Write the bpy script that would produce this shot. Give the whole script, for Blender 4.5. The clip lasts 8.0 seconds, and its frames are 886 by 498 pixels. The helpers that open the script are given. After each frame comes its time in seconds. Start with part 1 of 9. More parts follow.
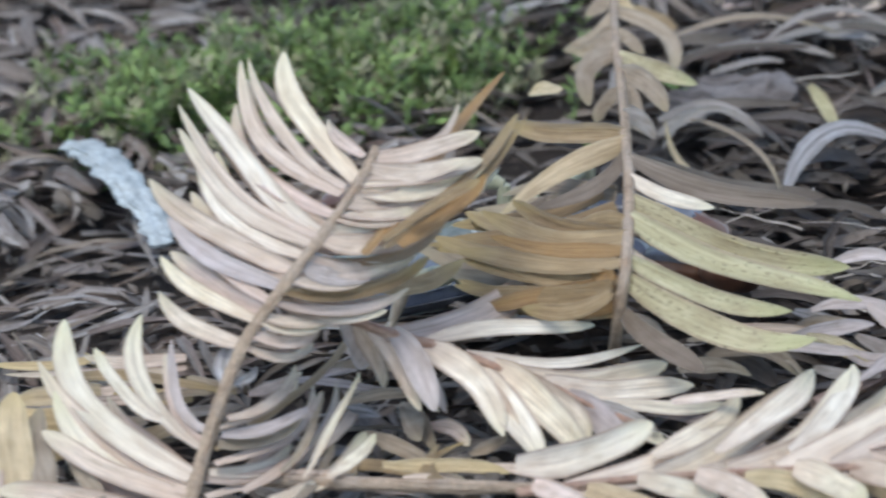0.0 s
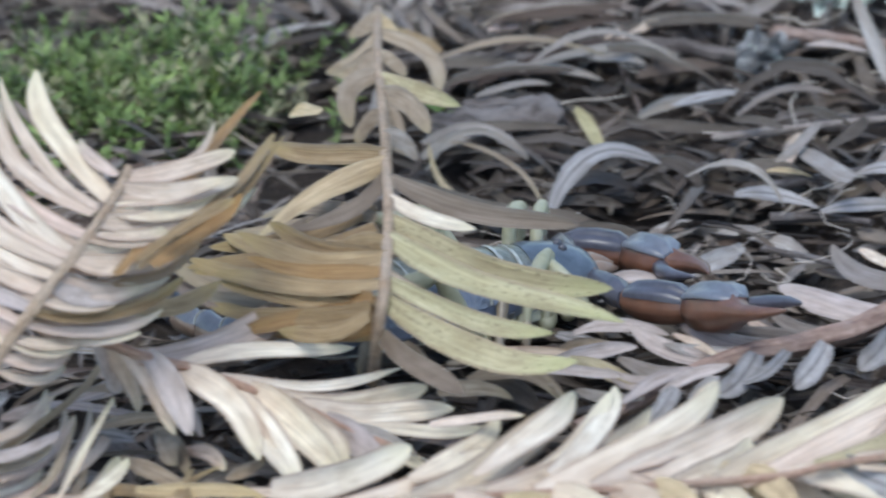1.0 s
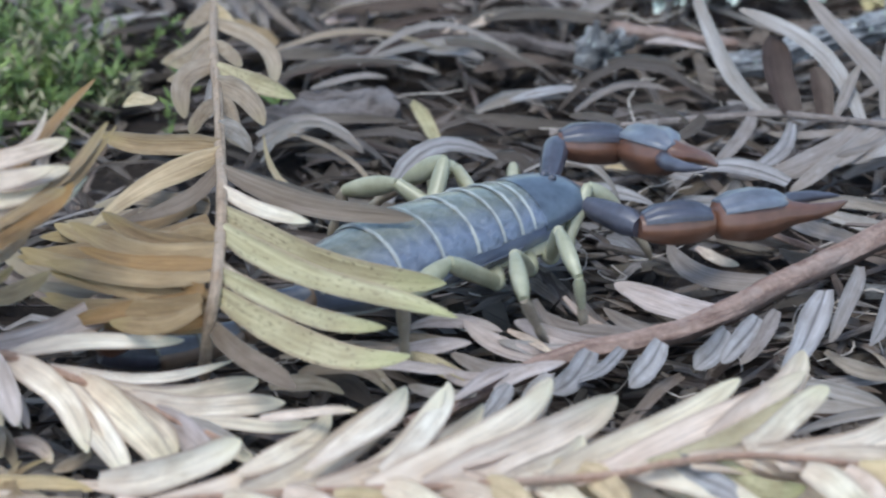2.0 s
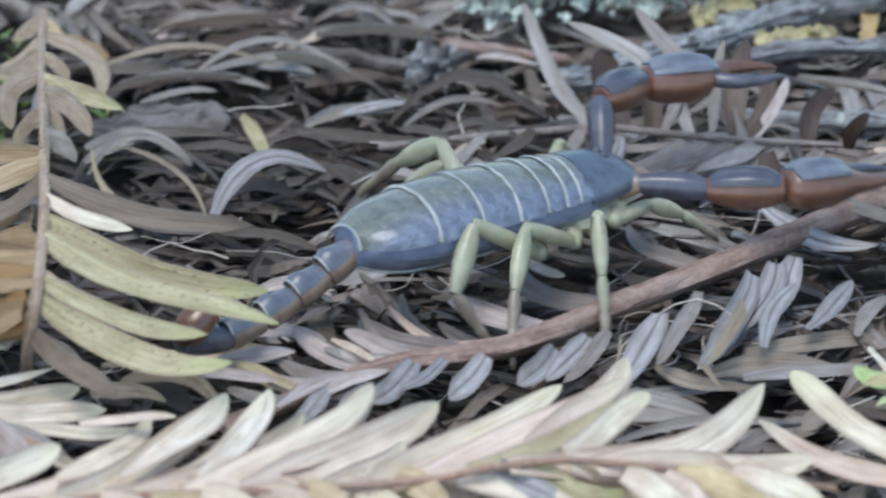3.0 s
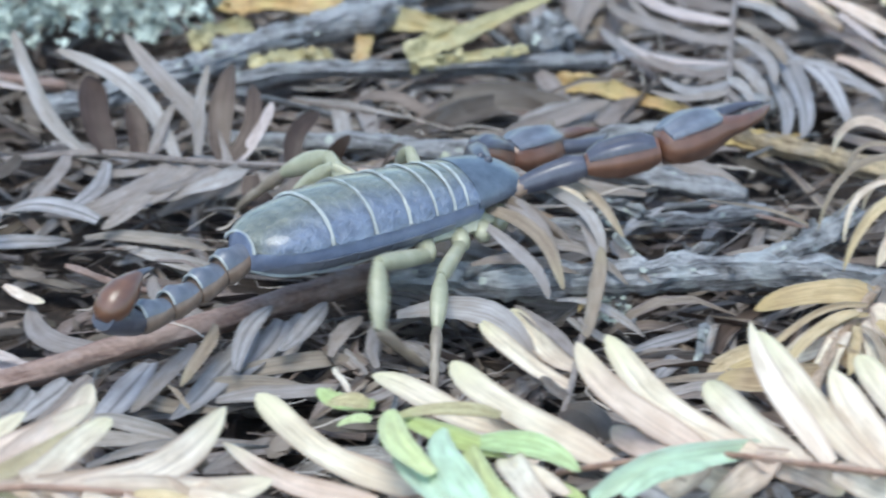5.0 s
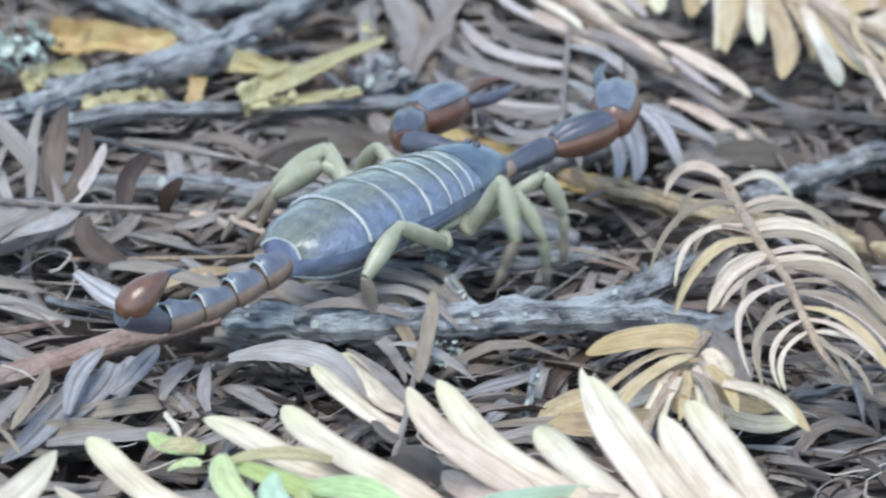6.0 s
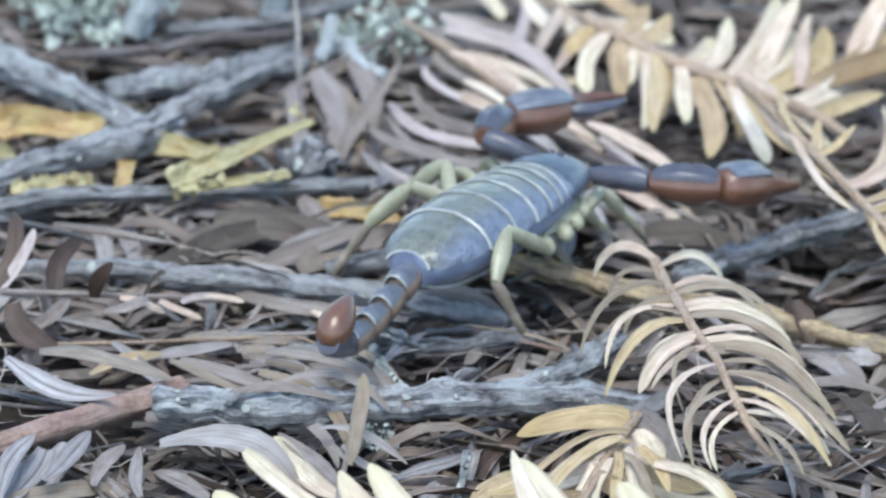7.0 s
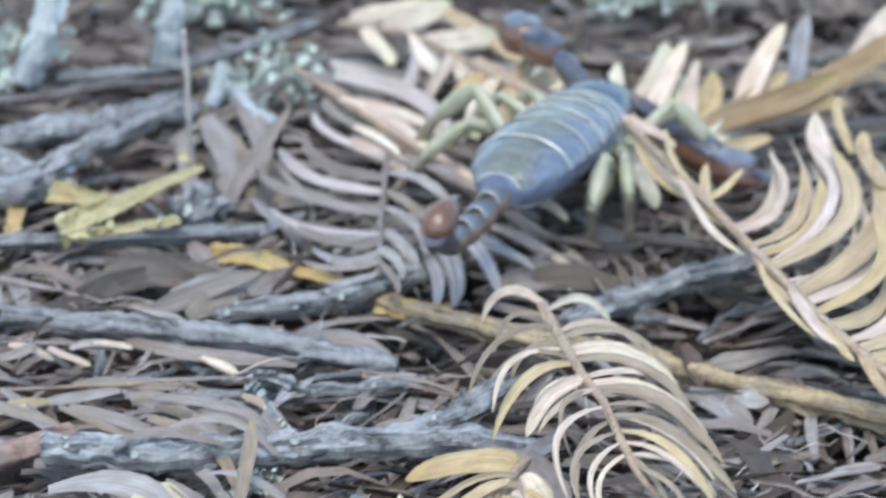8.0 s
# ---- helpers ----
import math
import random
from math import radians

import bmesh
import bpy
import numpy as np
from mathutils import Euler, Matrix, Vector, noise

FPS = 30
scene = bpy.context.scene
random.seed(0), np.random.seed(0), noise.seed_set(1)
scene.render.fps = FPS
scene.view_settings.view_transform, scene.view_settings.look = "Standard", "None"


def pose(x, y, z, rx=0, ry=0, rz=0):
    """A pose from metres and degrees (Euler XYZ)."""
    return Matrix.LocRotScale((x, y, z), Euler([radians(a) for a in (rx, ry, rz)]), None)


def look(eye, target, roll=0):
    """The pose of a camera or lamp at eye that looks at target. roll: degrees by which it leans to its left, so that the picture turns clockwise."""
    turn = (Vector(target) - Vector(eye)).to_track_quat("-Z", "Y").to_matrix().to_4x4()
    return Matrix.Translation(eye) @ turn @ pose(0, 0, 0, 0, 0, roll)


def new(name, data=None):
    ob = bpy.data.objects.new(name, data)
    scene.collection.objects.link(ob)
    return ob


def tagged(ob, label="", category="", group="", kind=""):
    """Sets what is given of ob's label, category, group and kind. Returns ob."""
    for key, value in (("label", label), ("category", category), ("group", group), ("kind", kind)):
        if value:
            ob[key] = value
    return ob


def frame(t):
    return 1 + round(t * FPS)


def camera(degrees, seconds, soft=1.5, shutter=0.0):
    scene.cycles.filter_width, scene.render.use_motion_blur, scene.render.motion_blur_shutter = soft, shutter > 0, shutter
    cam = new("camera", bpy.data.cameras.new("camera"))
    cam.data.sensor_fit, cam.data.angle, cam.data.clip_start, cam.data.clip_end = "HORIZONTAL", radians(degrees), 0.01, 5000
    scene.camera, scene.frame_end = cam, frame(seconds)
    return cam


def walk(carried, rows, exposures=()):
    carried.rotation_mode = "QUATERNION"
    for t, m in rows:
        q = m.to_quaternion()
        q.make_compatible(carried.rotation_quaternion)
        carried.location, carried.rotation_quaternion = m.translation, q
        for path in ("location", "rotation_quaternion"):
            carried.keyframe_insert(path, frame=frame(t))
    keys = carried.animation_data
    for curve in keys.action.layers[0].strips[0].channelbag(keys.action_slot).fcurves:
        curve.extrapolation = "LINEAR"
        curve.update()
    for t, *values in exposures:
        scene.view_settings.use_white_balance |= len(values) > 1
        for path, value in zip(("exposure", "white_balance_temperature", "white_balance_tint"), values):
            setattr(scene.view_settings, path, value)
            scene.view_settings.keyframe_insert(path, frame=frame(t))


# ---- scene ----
cam = camera(10.2, 8.0, soft=2.25, shutter=0.5)
PATH = [
    (0.0, 0.05042, -0.41306, 0.19766, 7.136, -26.203, 3.294),
    (0.5, 0.05121, -0.40938, 0.19422, 5.810, -26.049, 2.622),
    (1.0, 0.05318, -0.40761, 0.19202, 4.530, -25.700, 2.235),
    (1.2, 0.05341, -0.40645, 0.19161, 3.845, -25.817, 1.722),
    (2.3, 0.05315, -0.40418, 0.18777, 2.103, -25.606, 0.389),
    (2.5, 0.05452, -0.40441, 0.18612, 1.796, -25.386, 0.241),
    (3.0, 0.05775, -0.40521, 0.18556, 0.886, -25.054, -0.169),
    (3.5, 0.05957, -0.40508, 0.18516, 0.032, -24.738, -0.568),
    (4.0, 0.06801, -0.40721, 0.18640, -1.100, -24.697, -0.553),
    (4.5, 0.07159, -0.40598, 0.18656, -2.219, -24.755, -0.752),
    (5.0, 0.07559, -0.40884, 0.18908, -3.125, -24.960, -0.902),
    (5.2, 0.07680, -0.40888, 0.18868, -3.424, -24.811, -1.186),
    (6.3, 0.07583, -0.40831, 0.19079, -5.604, -24.440, -1.897),
    (6.5, 0.07613, -0.40796, 0.19059, -5.724, -24.235, -1.739),
    (7.0, 0.07570, -0.40854, 0.19161, -6.081, -23.748, -1.860),
    (7.5, 0.07632, -0.40939, 0.19041, -6.619, -23.525, -2.073),
    (8.0, 0.07763, -0.40977, 0.19158, -7.184, -23.131, -1.991),
]


def aim(x, y, z, yaw, pitch, roll):
    """The pose of a lens at x, y, z that is turned by yaw, pitched and leaned to its right."""
    a, b = radians(yaw), radians(pitch)
    way = Vector((-math.sin(a) * math.cos(b), math.cos(a) * math.cos(b), math.sin(b)))
    eye = Vector((x, y, z))
    return look(eye, eye + way, -roll)


walk(cam, [(t, aim(*row)) for t, *row in PATH], [(0.0, 0.78, 6500, 4.5), (0.5, 0.8, 6480, 4.3), (3.0, 0.8, 6340, 3), (3.5, 1.08, 6360, 2.5), (4.5, 1.09, 6340, 1.5), (8.0, 1.15, 6410, 3.5)])
cam.data.dof.use_dof = True
cam.data.dof.focus_distance = 0.425
cam.data.dof.aperture_fstop = 52.0

# ---- light: a bright overcast sky over a shaded forest floor ----
world = bpy.data.worlds.new("sky")
scene.world = world
world.use_nodes = True
wn = world.node_tree.nodes
wl = world.node_tree.links
sky = wn.new("ShaderNodeTexSky")
sky.sky_type = "NISHITA"
sky.sun_disc = False
sky.sun_elevation = radians(58)
sky.sun_rotation = radians(200)
sky.air_density = 1.0
sky.dust_density = 1.0
wl.new(sky.outputs[0], wn["Background"].inputs[0])
wn["Background"].inputs[1].default_value = 0.14
sun_data = bpy.data.lights.new("sun", "SUN")
sun_data.energy = 1.05
sun_data.angle = radians(30)
sun_data.color = (1.0, 0.97, 0.93)
sun = new("sun", sun_data)
sun.matrix_world = look((-0.05, -0.15, 0.5), (0.0, 0.0, 0.0))

MM = 0.001
rng = random.Random(11)


# ---- materials ----
class Nodes:
    """A new node material and short ways to wire it."""

    def __init__(self, name):
        self.mat = bpy.data.materials.new(name)
        self.mat.use_nodes = True
        self.tree = self.mat.node_tree
        self.shader = self.tree.nodes["Principled BSDF"]

    def add(self, kind, **values):
        node = self.tree.nodes.new(kind)
        for key, value in values.items():
            node.inputs[key].default_value = value
        return node

    def link(self, a, b):
        self.tree.links.new(a, b)

    def math(self, op, a, b):
        node = self.tree.nodes.new("ShaderNodeMath")
        node.operation = op
        for i, v in enumerate((a, b)):
            if isinstance(v, (int, float)):
                node.inputs[i].default_value = v
            else:
                self.link(v, node.inputs[i])
        return node.outputs[0]

    def ramp(self, value, stops):
        node = self.tree.nodes.new("ShaderNodeValToRGB")
        ramp = node.color_ramp
        while len(ramp.elements) < len(stops):
            ramp.elements.new(0.5)
        for e, (p, c) in zip(ramp.elements, stops):
            e.position, e.color = p, (*c, 1) if len(c) == 3 else c
        self.link(value, node.inputs[0])
        return node.outputs[0]

    def mix(self, factor, a, b, blend="MIX"):
        node = self.tree.nodes.new("ShaderNodeMix")
        node.data_type, node.blend_type = "RGBA", blend
        for v, s in ((factor, node.inputs[0]), (a, node.inputs[6]), (b, node.inputs[7])):
            if isinstance(v, (int, float)):
                s.default_value = v
            elif isinstance(v, tuple):
                s.default_value = (*v, 1)
            else:
                self.link(v, s)
        return node.outputs[2]

    def noise(self, vector, scale, detail=3.0, rough=0.55):
        node = self.add("ShaderNodeTexNoise", Scale=scale, Detail=detail, Roughness=rough)
        if vector is not None:
            self.link(vector, node.inputs["Vector"])
        return node.outputs["Fac"]

    def bump(self, height, strength, distance):
        node = self.add("ShaderNodeBump", Strength=strength, Distance=distance)
        self.link(height, node.inputs["Height"])
        self.link(node.outputs[0], self.shader.inputs["Normal"])


def needle_material(name, tones, tip, rough=0.55, islands=False, tip_amount=0.6, spots=0.0, rib=(1.04, 0.95), sss=0.25, cool=False, grit=0.0, margin=0.0, foot=0.0):
    """A dry conifer needle: long grain, a midrib between two stripes, a stained tip, and a tone of its own for each piece."""
    n = Nodes(name)
    uv = n.add("ShaderNodeUVMap").outputs[0]
    sep = n.add("ShaderNodeSeparateXYZ")
    n.link(uv, sep.inputs[0])
    u, v = sep.outputs[0], sep.outputs[1]
    if islands:
        own = n.add("ShaderNodeNewGeometry").outputs["Random Per Island"]
    else:
        own = n.add("ShaderNodeObjectInfo").outputs["Random"]
    shift = n.math("MULTIPLY", own, 37.0)
    comb = n.add("ShaderNodeCombineXYZ")
    n.link(n.math("ADD", n.math("MULTIPLY", u, 2.2), shift), comb.inputs[0])
    n.link(n.math("MULTIPLY", v, 15.0), comb.inputs[1])
    n.link(shift, comb.inputs[2])
    grain = n.noise(comb.outputs[0], 1.0, 4.0)
    comb2 = n.add("ShaderNodeCombineXYZ")
    n.link(n.math("ADD", n.math("MULTIPLY", u, 4.0), shift), comb2.inputs[0])
    n.link(n.math("MULTIPLY", v, 1.6), comb2.inputs[1])
    n.link(shift, comb2.inputs[2])
    blotch = n.noise(comb2.outputs[0], 1.3, 3.0)
    if cool:
        tones = [(r * 0.95, g, b * 1.01) for r, g, b in tones]
    k = len(tones)
    colour = n.ramp(own, [((i + 0.5) / k, c) for i, c in enumerate(tones)])
    colour = n.mix(1.0, colour, n.ramp(grain, [(0.3, (0.72 - grit, 0.7 - grit, 0.68 - grit)), (0.68, (1.18 + grit, 1.18 + grit, 1.18 + grit))]), "MULTIPLY")
    colour = n.mix(1.0, colour, n.ramp(blotch, [(0.3, (0.78, 0.74, 0.7)), (0.7, (1.1, 1.1, 1.12))]), "MULTIPLY")
    away = n.math("ABSOLUTE", n.math("SUBTRACT", v, 0.5), 0.0)
    line = n.ramp(away, [(0.02, (rib[1],) * 3), (0.1, (rib[0],) * 3), (0.26, (rib[0],) * 3), (0.4, (0.95,) * 3)])
    colour = n.mix(1.0, colour, line, "MULTIPLY")
    if foot:
        base = n.math("MULTIPLY", n.ramp(n.math("ADD", u, n.math("MULTIPLY", n.math("SUBTRACT", blotch, 0.5), 0.4)), [(0.05, (1, 1, 1)), (0.5, (0, 0, 0))]), foot)
        colour = n.mix(base, colour, (0.62, 0.43, 0.34))
    if margin:
        rim = n.ramp(n.math("ADD", away, n.math("MULTIPLY", n.math("SUBTRACT", blotch, 0.5), 0.12)), [(0.38, (0, 0, 0)), (0.47, (1, 1, 1))])
        colour = n.mix(n.math("MULTIPLY", rim, margin), colour, (0.33, 0.19, 0.125))
    end = n.math("MULTIPLY", n.ramp(n.math("ADD", u, n.math("MULTIPLY", n.math("SUBTRACT", blotch, 0.5), 0.35)), [(0.72, (0, 0, 0)), (1.0, (1, 1, 1))]), tip_amount)
    colour = n.mix(end, colour, tip)
    if spots:
        comb3 = n.add("ShaderNodeCombineXYZ")
        n.link(n.math("ADD", n.math("MULTIPLY", u, 11.0), shift), comb3.inputs[0])
        n.link(n.math("MULTIPLY", v, 2.2), comb3.inputs[1])
        dots = n.noise(comb3.outputs[0], 3.2, 2.0)
        colour = n.mix(n.math("MULTIPLY", n.ramp(dots, [(0.61, (0, 0, 0)), (0.67, (1, 1, 1))]), spots), colour, (0.06, 0.045, 0.02))
    n.link(colour, n.shader.inputs["Base Color"])
    n.shader.inputs["Roughness"].default_value = rough
    n.shader.inputs["Specular IOR Level"].default_value = 0.35
    if sss:
        n.shader.inputs["Subsurface Weight"].default_value = sss
        n.shader.inputs["Subsurface Radius"].default_value = (0.7, 0.65, 0.6)
        n.shader.inputs["Subsurface Scale"].default_value = 0.0004
    n.bump(n.math("ADD", grain, n.math("MULTIPLY", away, 0.5)), 0.4, 0.00018)
    return n.mat


PALE = needle_material("pale_dry_needle", [(0.7, 0.575, 0.465), (0.62, 0.495, 0.415), (0.75, 0.64, 0.51), (0.68, 0.55, 0.48)], (0.68, 0.6, 0.4), margin=0.6, foot=0.35)
WHITE = needle_material("bleached_needle", [(0.86, 0.755, 0.62), (0.83, 0.725, 0.55), (0.86, 0.78, 0.65), (0.8, 0.66, 0.55)], (0.72, 0.65, 0.42), tip_amount=0.5, margin=0.6, foot=0.35)
CREAM = needle_material("cream_needle", [(0.78, 0.69, 0.54), (0.74, 0.66, 0.5), (0.8, 0.725, 0.59)], (0.62, 0.58, 0.34), margin=0.5, foot=0.45)
LILAC = needle_material("pinkish_grey_needle", [(0.58, 0.5, 0.47), (0.52, 0.45, 0.43)], (0.5, 0.42, 0.38))
TAN = needle_material("tan_needle", [(0.33, 0.235, 0.13), (0.39, 0.29, 0.17), (0.28, 0.195, 0.105)], (0.4, 0.3, 0.12), rough=0.45)
RUST = needle_material("rust_needle", [(0.36, 0.22, 0.1), (0.42, 0.28, 0.14)], (0.35, 0.2, 0.06), rough=0.45)
YELLOW = needle_material("yellow_green_needle", [(0.49, 0.44, 0.25), (0.45, 0.41, 0.25), (0.53, 0.455, 0.29)], (0.42, 0.43, 0.2), spots=0.65, rough=0.45, margin=0.4)
BROWN = needle_material("brown_needle", [(0.105, 0.082, 0.067), (0.15, 0.12, 0.1), (0.085, 0.065, 0.053)], (0.1, 0.07, 0.05), rough=0.5, cool=True)
MID = needle_material("mid_brown_needle", [(0.2, 0.16, 0.125), (0.24, 0.19, 0.15), (0.17, 0.135, 0.105)], (0.15, 0.11, 0.08), rough=0.5)
DARK = needle_material("dark_brown_needle", [(0.065, 0.043, 0.034), (0.09, 0.061, 0.047), (0.12, 0.088, 0.07)], (0.06, 0.04, 0.03), rough=0.4, sss=0)
DRAB = needle_material("drab_brown_needle", [(0.36, 0.295, 0.225), (0.3, 0.24, 0.18), (0.41, 0.335, 0.25)], (0.36, 0.3, 0.18))
GREY = needle_material("weathered_grey_needle", [(0.34, 0.29, 0.27), (0.27, 0.22, 0.2), (0.42, 0.38, 0.37), (0.31, 0.25, 0.2)], (0.25, 0.2, 0.16), cool=True)
SILVER = needle_material("silver_grey_needle", [(0.33, 0.305, 0.31), (0.27, 0.25, 0.255), (0.39, 0.36, 0.365)], (0.3, 0.265, 0.25), cool=True, rib=(1.3, 0.66))
STRAW = needle_material("straw_needle", [(0.56, 0.43, 0.24), (0.62, 0.5, 0.32), (0.5, 0.38, 0.24)], (0.55, 0.42, 0.2))
GREEN = needle_material("fresh_green_needle", [(0.5, 0.6, 0.25), (0.46, 0.62, 0.34), (0.58, 0.64, 0.32)], (0.5, 0.6, 0.25), rough=0.35, tip_amount=0.3, sss=0.3)
MINT = needle_material("blue_green_needle", [(0.56, 0.72, 0.52), (0.5, 0.66, 0.47)], (0.45, 0.6, 0.4), rough=0.35, tip_amount=0.2, sss=0.3)
OLD = [(0.92 * r, 0.92 * g, 0.93 * b) for r, g, b in [(0.34, 0.29, 0.26), (0.15, 0.1, 0.08), (0.43, 0.38, 0.36), (0.24, 0.18, 0.145), (0.31, 0.27, 0.26), (0.5, 0.45, 0.42), (0.1, 0.068, 0.055), (0.38, 0.31, 0.25), (0.28, 0.22, 0.2)]]
LITTER = needle_material("litter_needle", OLD, (0.16, 0.11, 0.08), islands=True, sss=0, rough=0.85, rib=(1.03, 0.93), cool=True, grit=0.18)
# The litter tones at a little over a third of their value.
DARK_LITTER = needle_material("damp_litter_needle", [(r * 0.38, g * 0.365, b * 0.35) for r, g, b in OLD], (0.08, 0.055, 0.04), islands=True, sss=0, rough=0.6, rib=(1.03, 0.93), cool=True, grit=0.18)


def bark(name, low, high, patch, amount, rough=0.75, ridges=1.0):
    """Twig bark with long cracks and patches of lichen or bare wood."""
    n = Nodes(name)
    where = n.add("ShaderNodeTexCoord").outputs["Object"]
    uv = n.add("ShaderNodeUVMap").outputs[0]
    sep = n.add("ShaderNodeSeparateXYZ")
    n.link(uv, sep.inputs[0])
    comb = n.add("ShaderNodeCombineXYZ")
    n.link(n.math("MULTIPLY", sep.outputs[0], 260.0), comb.inputs[0])
    n.link(n.math("MULTIPLY", sep.outputs[1], 9.0), comb.inputs[1])
    crack = n.noise(comb.outputs[0], 1.0, 5.0, 0.65)
    fine = n.noise(where, 1800.0, 4.0)
    spot = n.noise(where, 260.0, 4.0, 0.6)
    colour = n.ramp(crack, [(0.36, low), (0.56, high)])
    colour = n.mix(1.0, colour, n.ramp(fine, [(0.25, (0.7, 0.7, 0.7)), (0.75, (1.2, 1.2, 1.2))]), "MULTIPLY")
    colour = n.mix(n.math("MULTIPLY", n.ramp(spot, [(0.5, (0, 0, 0)), (0.62, (1, 1, 1))]), amount), colour, patch)
    n.link(colour, n.shader.inputs["Base Color"])
    n.shader.inputs["Roughness"].default_value = rough
    n.bump(n.math("ADD", n.math("MULTIPLY", crack, 1.6), n.math("MULTIPLY", fine, 0.5)), 0.7 * ridges, 0.0006)
    return n.mat


STEM_PALE = bark("pale_sprig_stem", (0.4, 0.27, 0.18), (0.6, 0.45, 0.33), (0.5, 0.42, 0.36), 0.4)
STEM_PINK = bark("pink_sprig_stem", (0.42, 0.22, 0.16), (0.6, 0.4, 0.3), (0.55, 0.42, 0.34), 0.4)
STEM_RED = bark("red_brown_stem", (0.25, 0.155, 0.125), (0.41, 0.285, 0.235), (0.46, 0.36, 0.32), 0.5)
STEM_GREY = bark("grey_sprig_stem", (0.24, 0.19, 0.17), (0.4, 0.34, 0.31), (0.45, 0.4, 0.38), 0.5)
BARK_GREY = bark("grey_twig_bark", (0.075, 0.068, 0.068), (0.4, 0.4, 0.41), (0.46, 0.475, 0.48), 0.4, ridges=1.6)
BARK_LICHEN = bark("lichened_twig_bark", (0.08, 0.075, 0.078), (0.42, 0.425, 0.44), (0.52, 0.555, 0.56), 0.6, ridges=1.6)
BARK_YELLOW = bark("peeled_yellow_twig", (0.2, 0.135, 0.075), (0.58, 0.45, 0.28), (0.36, 0.31, 0.26), 0.6, rough=0.6, ridges=1.6)
BLEACH = bark("bleached_wood", (0.33, 0.36, 0.37), (0.58, 0.62, 0.63), (0.45, 0.47, 0.47), 0.5)
FIBRE_STEM = bark("pale_stalk", (0.62, 0.53, 0.48), (0.78, 0.69, 0.64), (0.66, 0.56, 0.52), 0.3, ridges=0.3)
BARK_DARK = bark("dark_twig_bark", (0.07, 0.055, 0.05), (0.2, 0.17, 0.16), (0.3, 0.28, 0.28), 0.4)
YELLOW_BIT = bark("yellow_plant_scrap", (0.36, 0.31, 0.15), (0.52, 0.465, 0.27), (0.44, 0.31, 0.13), 0.45, rough=0.5, ridges=0.08)
ORANGE_BIT = bark("orange_plant_scrap", (0.4, 0.25, 0.1), (0.55, 0.38, 0.18), (0.5, 0.42, 0.18), 0.5, rough=0.5, ridges=0.08)


def ground_material():
    n = Nodes("forest_duff")
    where = n.add("ShaderNodeTexCoord").outputs["Object"]
    a = n.noise(where, 900.0, 6.0, 0.7)
    b = n.noise(where, 90.0, 4.0)
    colour = n.ramp(a, [(0.3, (0.018, 0.013, 0.011)), (0.55, (0.055, 0.04, 0.032)), (0.75, (0.13, 0.1, 0.085))])
    colour = n.mix(1.0, colour, n.ramp(b, [(0.3, (0.6, 0.6, 0.6)), (0.7, (1.25, 1.2, 1.15))]), "MULTIPLY")
    n.link(colour, n.shader.inputs["Base Color"])
    n.shader.inputs["Roughness"].default_value = 0.9
    n.bump(a, 0.9, 0.0015)
    return n.mat


DUFF = ground_material()


def speckled(name, low, high, scale, rough, spec=0.5, sss=0.0, islands=False, coat=0.0, relief=0.0001):
    """A skin, shell or scrap whose tone wanders between two colours."""
    n = Nodes(name)
    where = n.add("ShaderNodeTexCoord").outputs["Object"]
    a = n.noise(where, scale, 5.0, 0.6)
    b = n.noise(where, scale * 0.2, 2.0)
    colour = n.ramp(n.math("ADD", n.math("MULTIPLY", a, 0.6), n.math("MULTIPLY", b, 0.4)), [(0.35, low), (0.65, high)])
    if islands:
        own = n.add("ShaderNodeNewGeometry").outputs["Random Per Island"]
        colour = n.mix(1.0, colour, n.ramp(own, [(0.0, (0.6, 0.62, 0.55)), (1.0, (1.3, 1.25, 1.15))]), "MULTIPLY")
    n.link(colour, n.shader.inputs["Base Color"])
    n.shader.inputs["Roughness"].default_value = rough
    n.shader.inputs["Specular IOR Level"].default_value = spec
    n.shader.inputs["Coat Weight"].default_value = coat
    n.shader.inputs["Coat Roughness"].default_value = 0.2
    if sss:
        n.shader.inputs["Subsurface Weight"].default_value = sss
        n.shader.inputs["Subsurface Radius"].default_value = (0.8, 0.8, 0.6)
        n.shader.inputs["Subsurface Scale"].default_value = 0.0008
    n.bump(a, 0.4, relief)
    return n.mat


MOSS = speckled("moss_leaf", (0.1, 0.165, 0.045), (0.23, 0.32, 0.105), 700.0, 0.5, islands=True, sss=0.2)
MOSS_PALE = speckled("dry_moss_leaf", (0.2, 0.2, 0.12), (0.38, 0.37, 0.25), 700.0, 0.6, islands=True)
LICHEN = speckled("grey_green_lichen", (0.34, 0.4, 0.39), (0.6, 0.66, 0.65), 900.0, 0.85, spec=0.2, islands=True, relief=0.0003)
FLECK = speckled("lichen_fleck", (0.3, 0.33, 0.33), (0.55, 0.6, 0.6), 900.0, 0.85, spec=0.2, islands=True)
FIBRE = speckled("pale_fibre", (0.5, 0.44, 0.38), (0.7, 0.62, 0.55), 500.0, 0.6)
CRUMB = speckled("crumbled_plant_bits", (0.04, 0.03, 0.026), (0.26, 0.22, 0.2), 300.0, 0.8, islands=True)
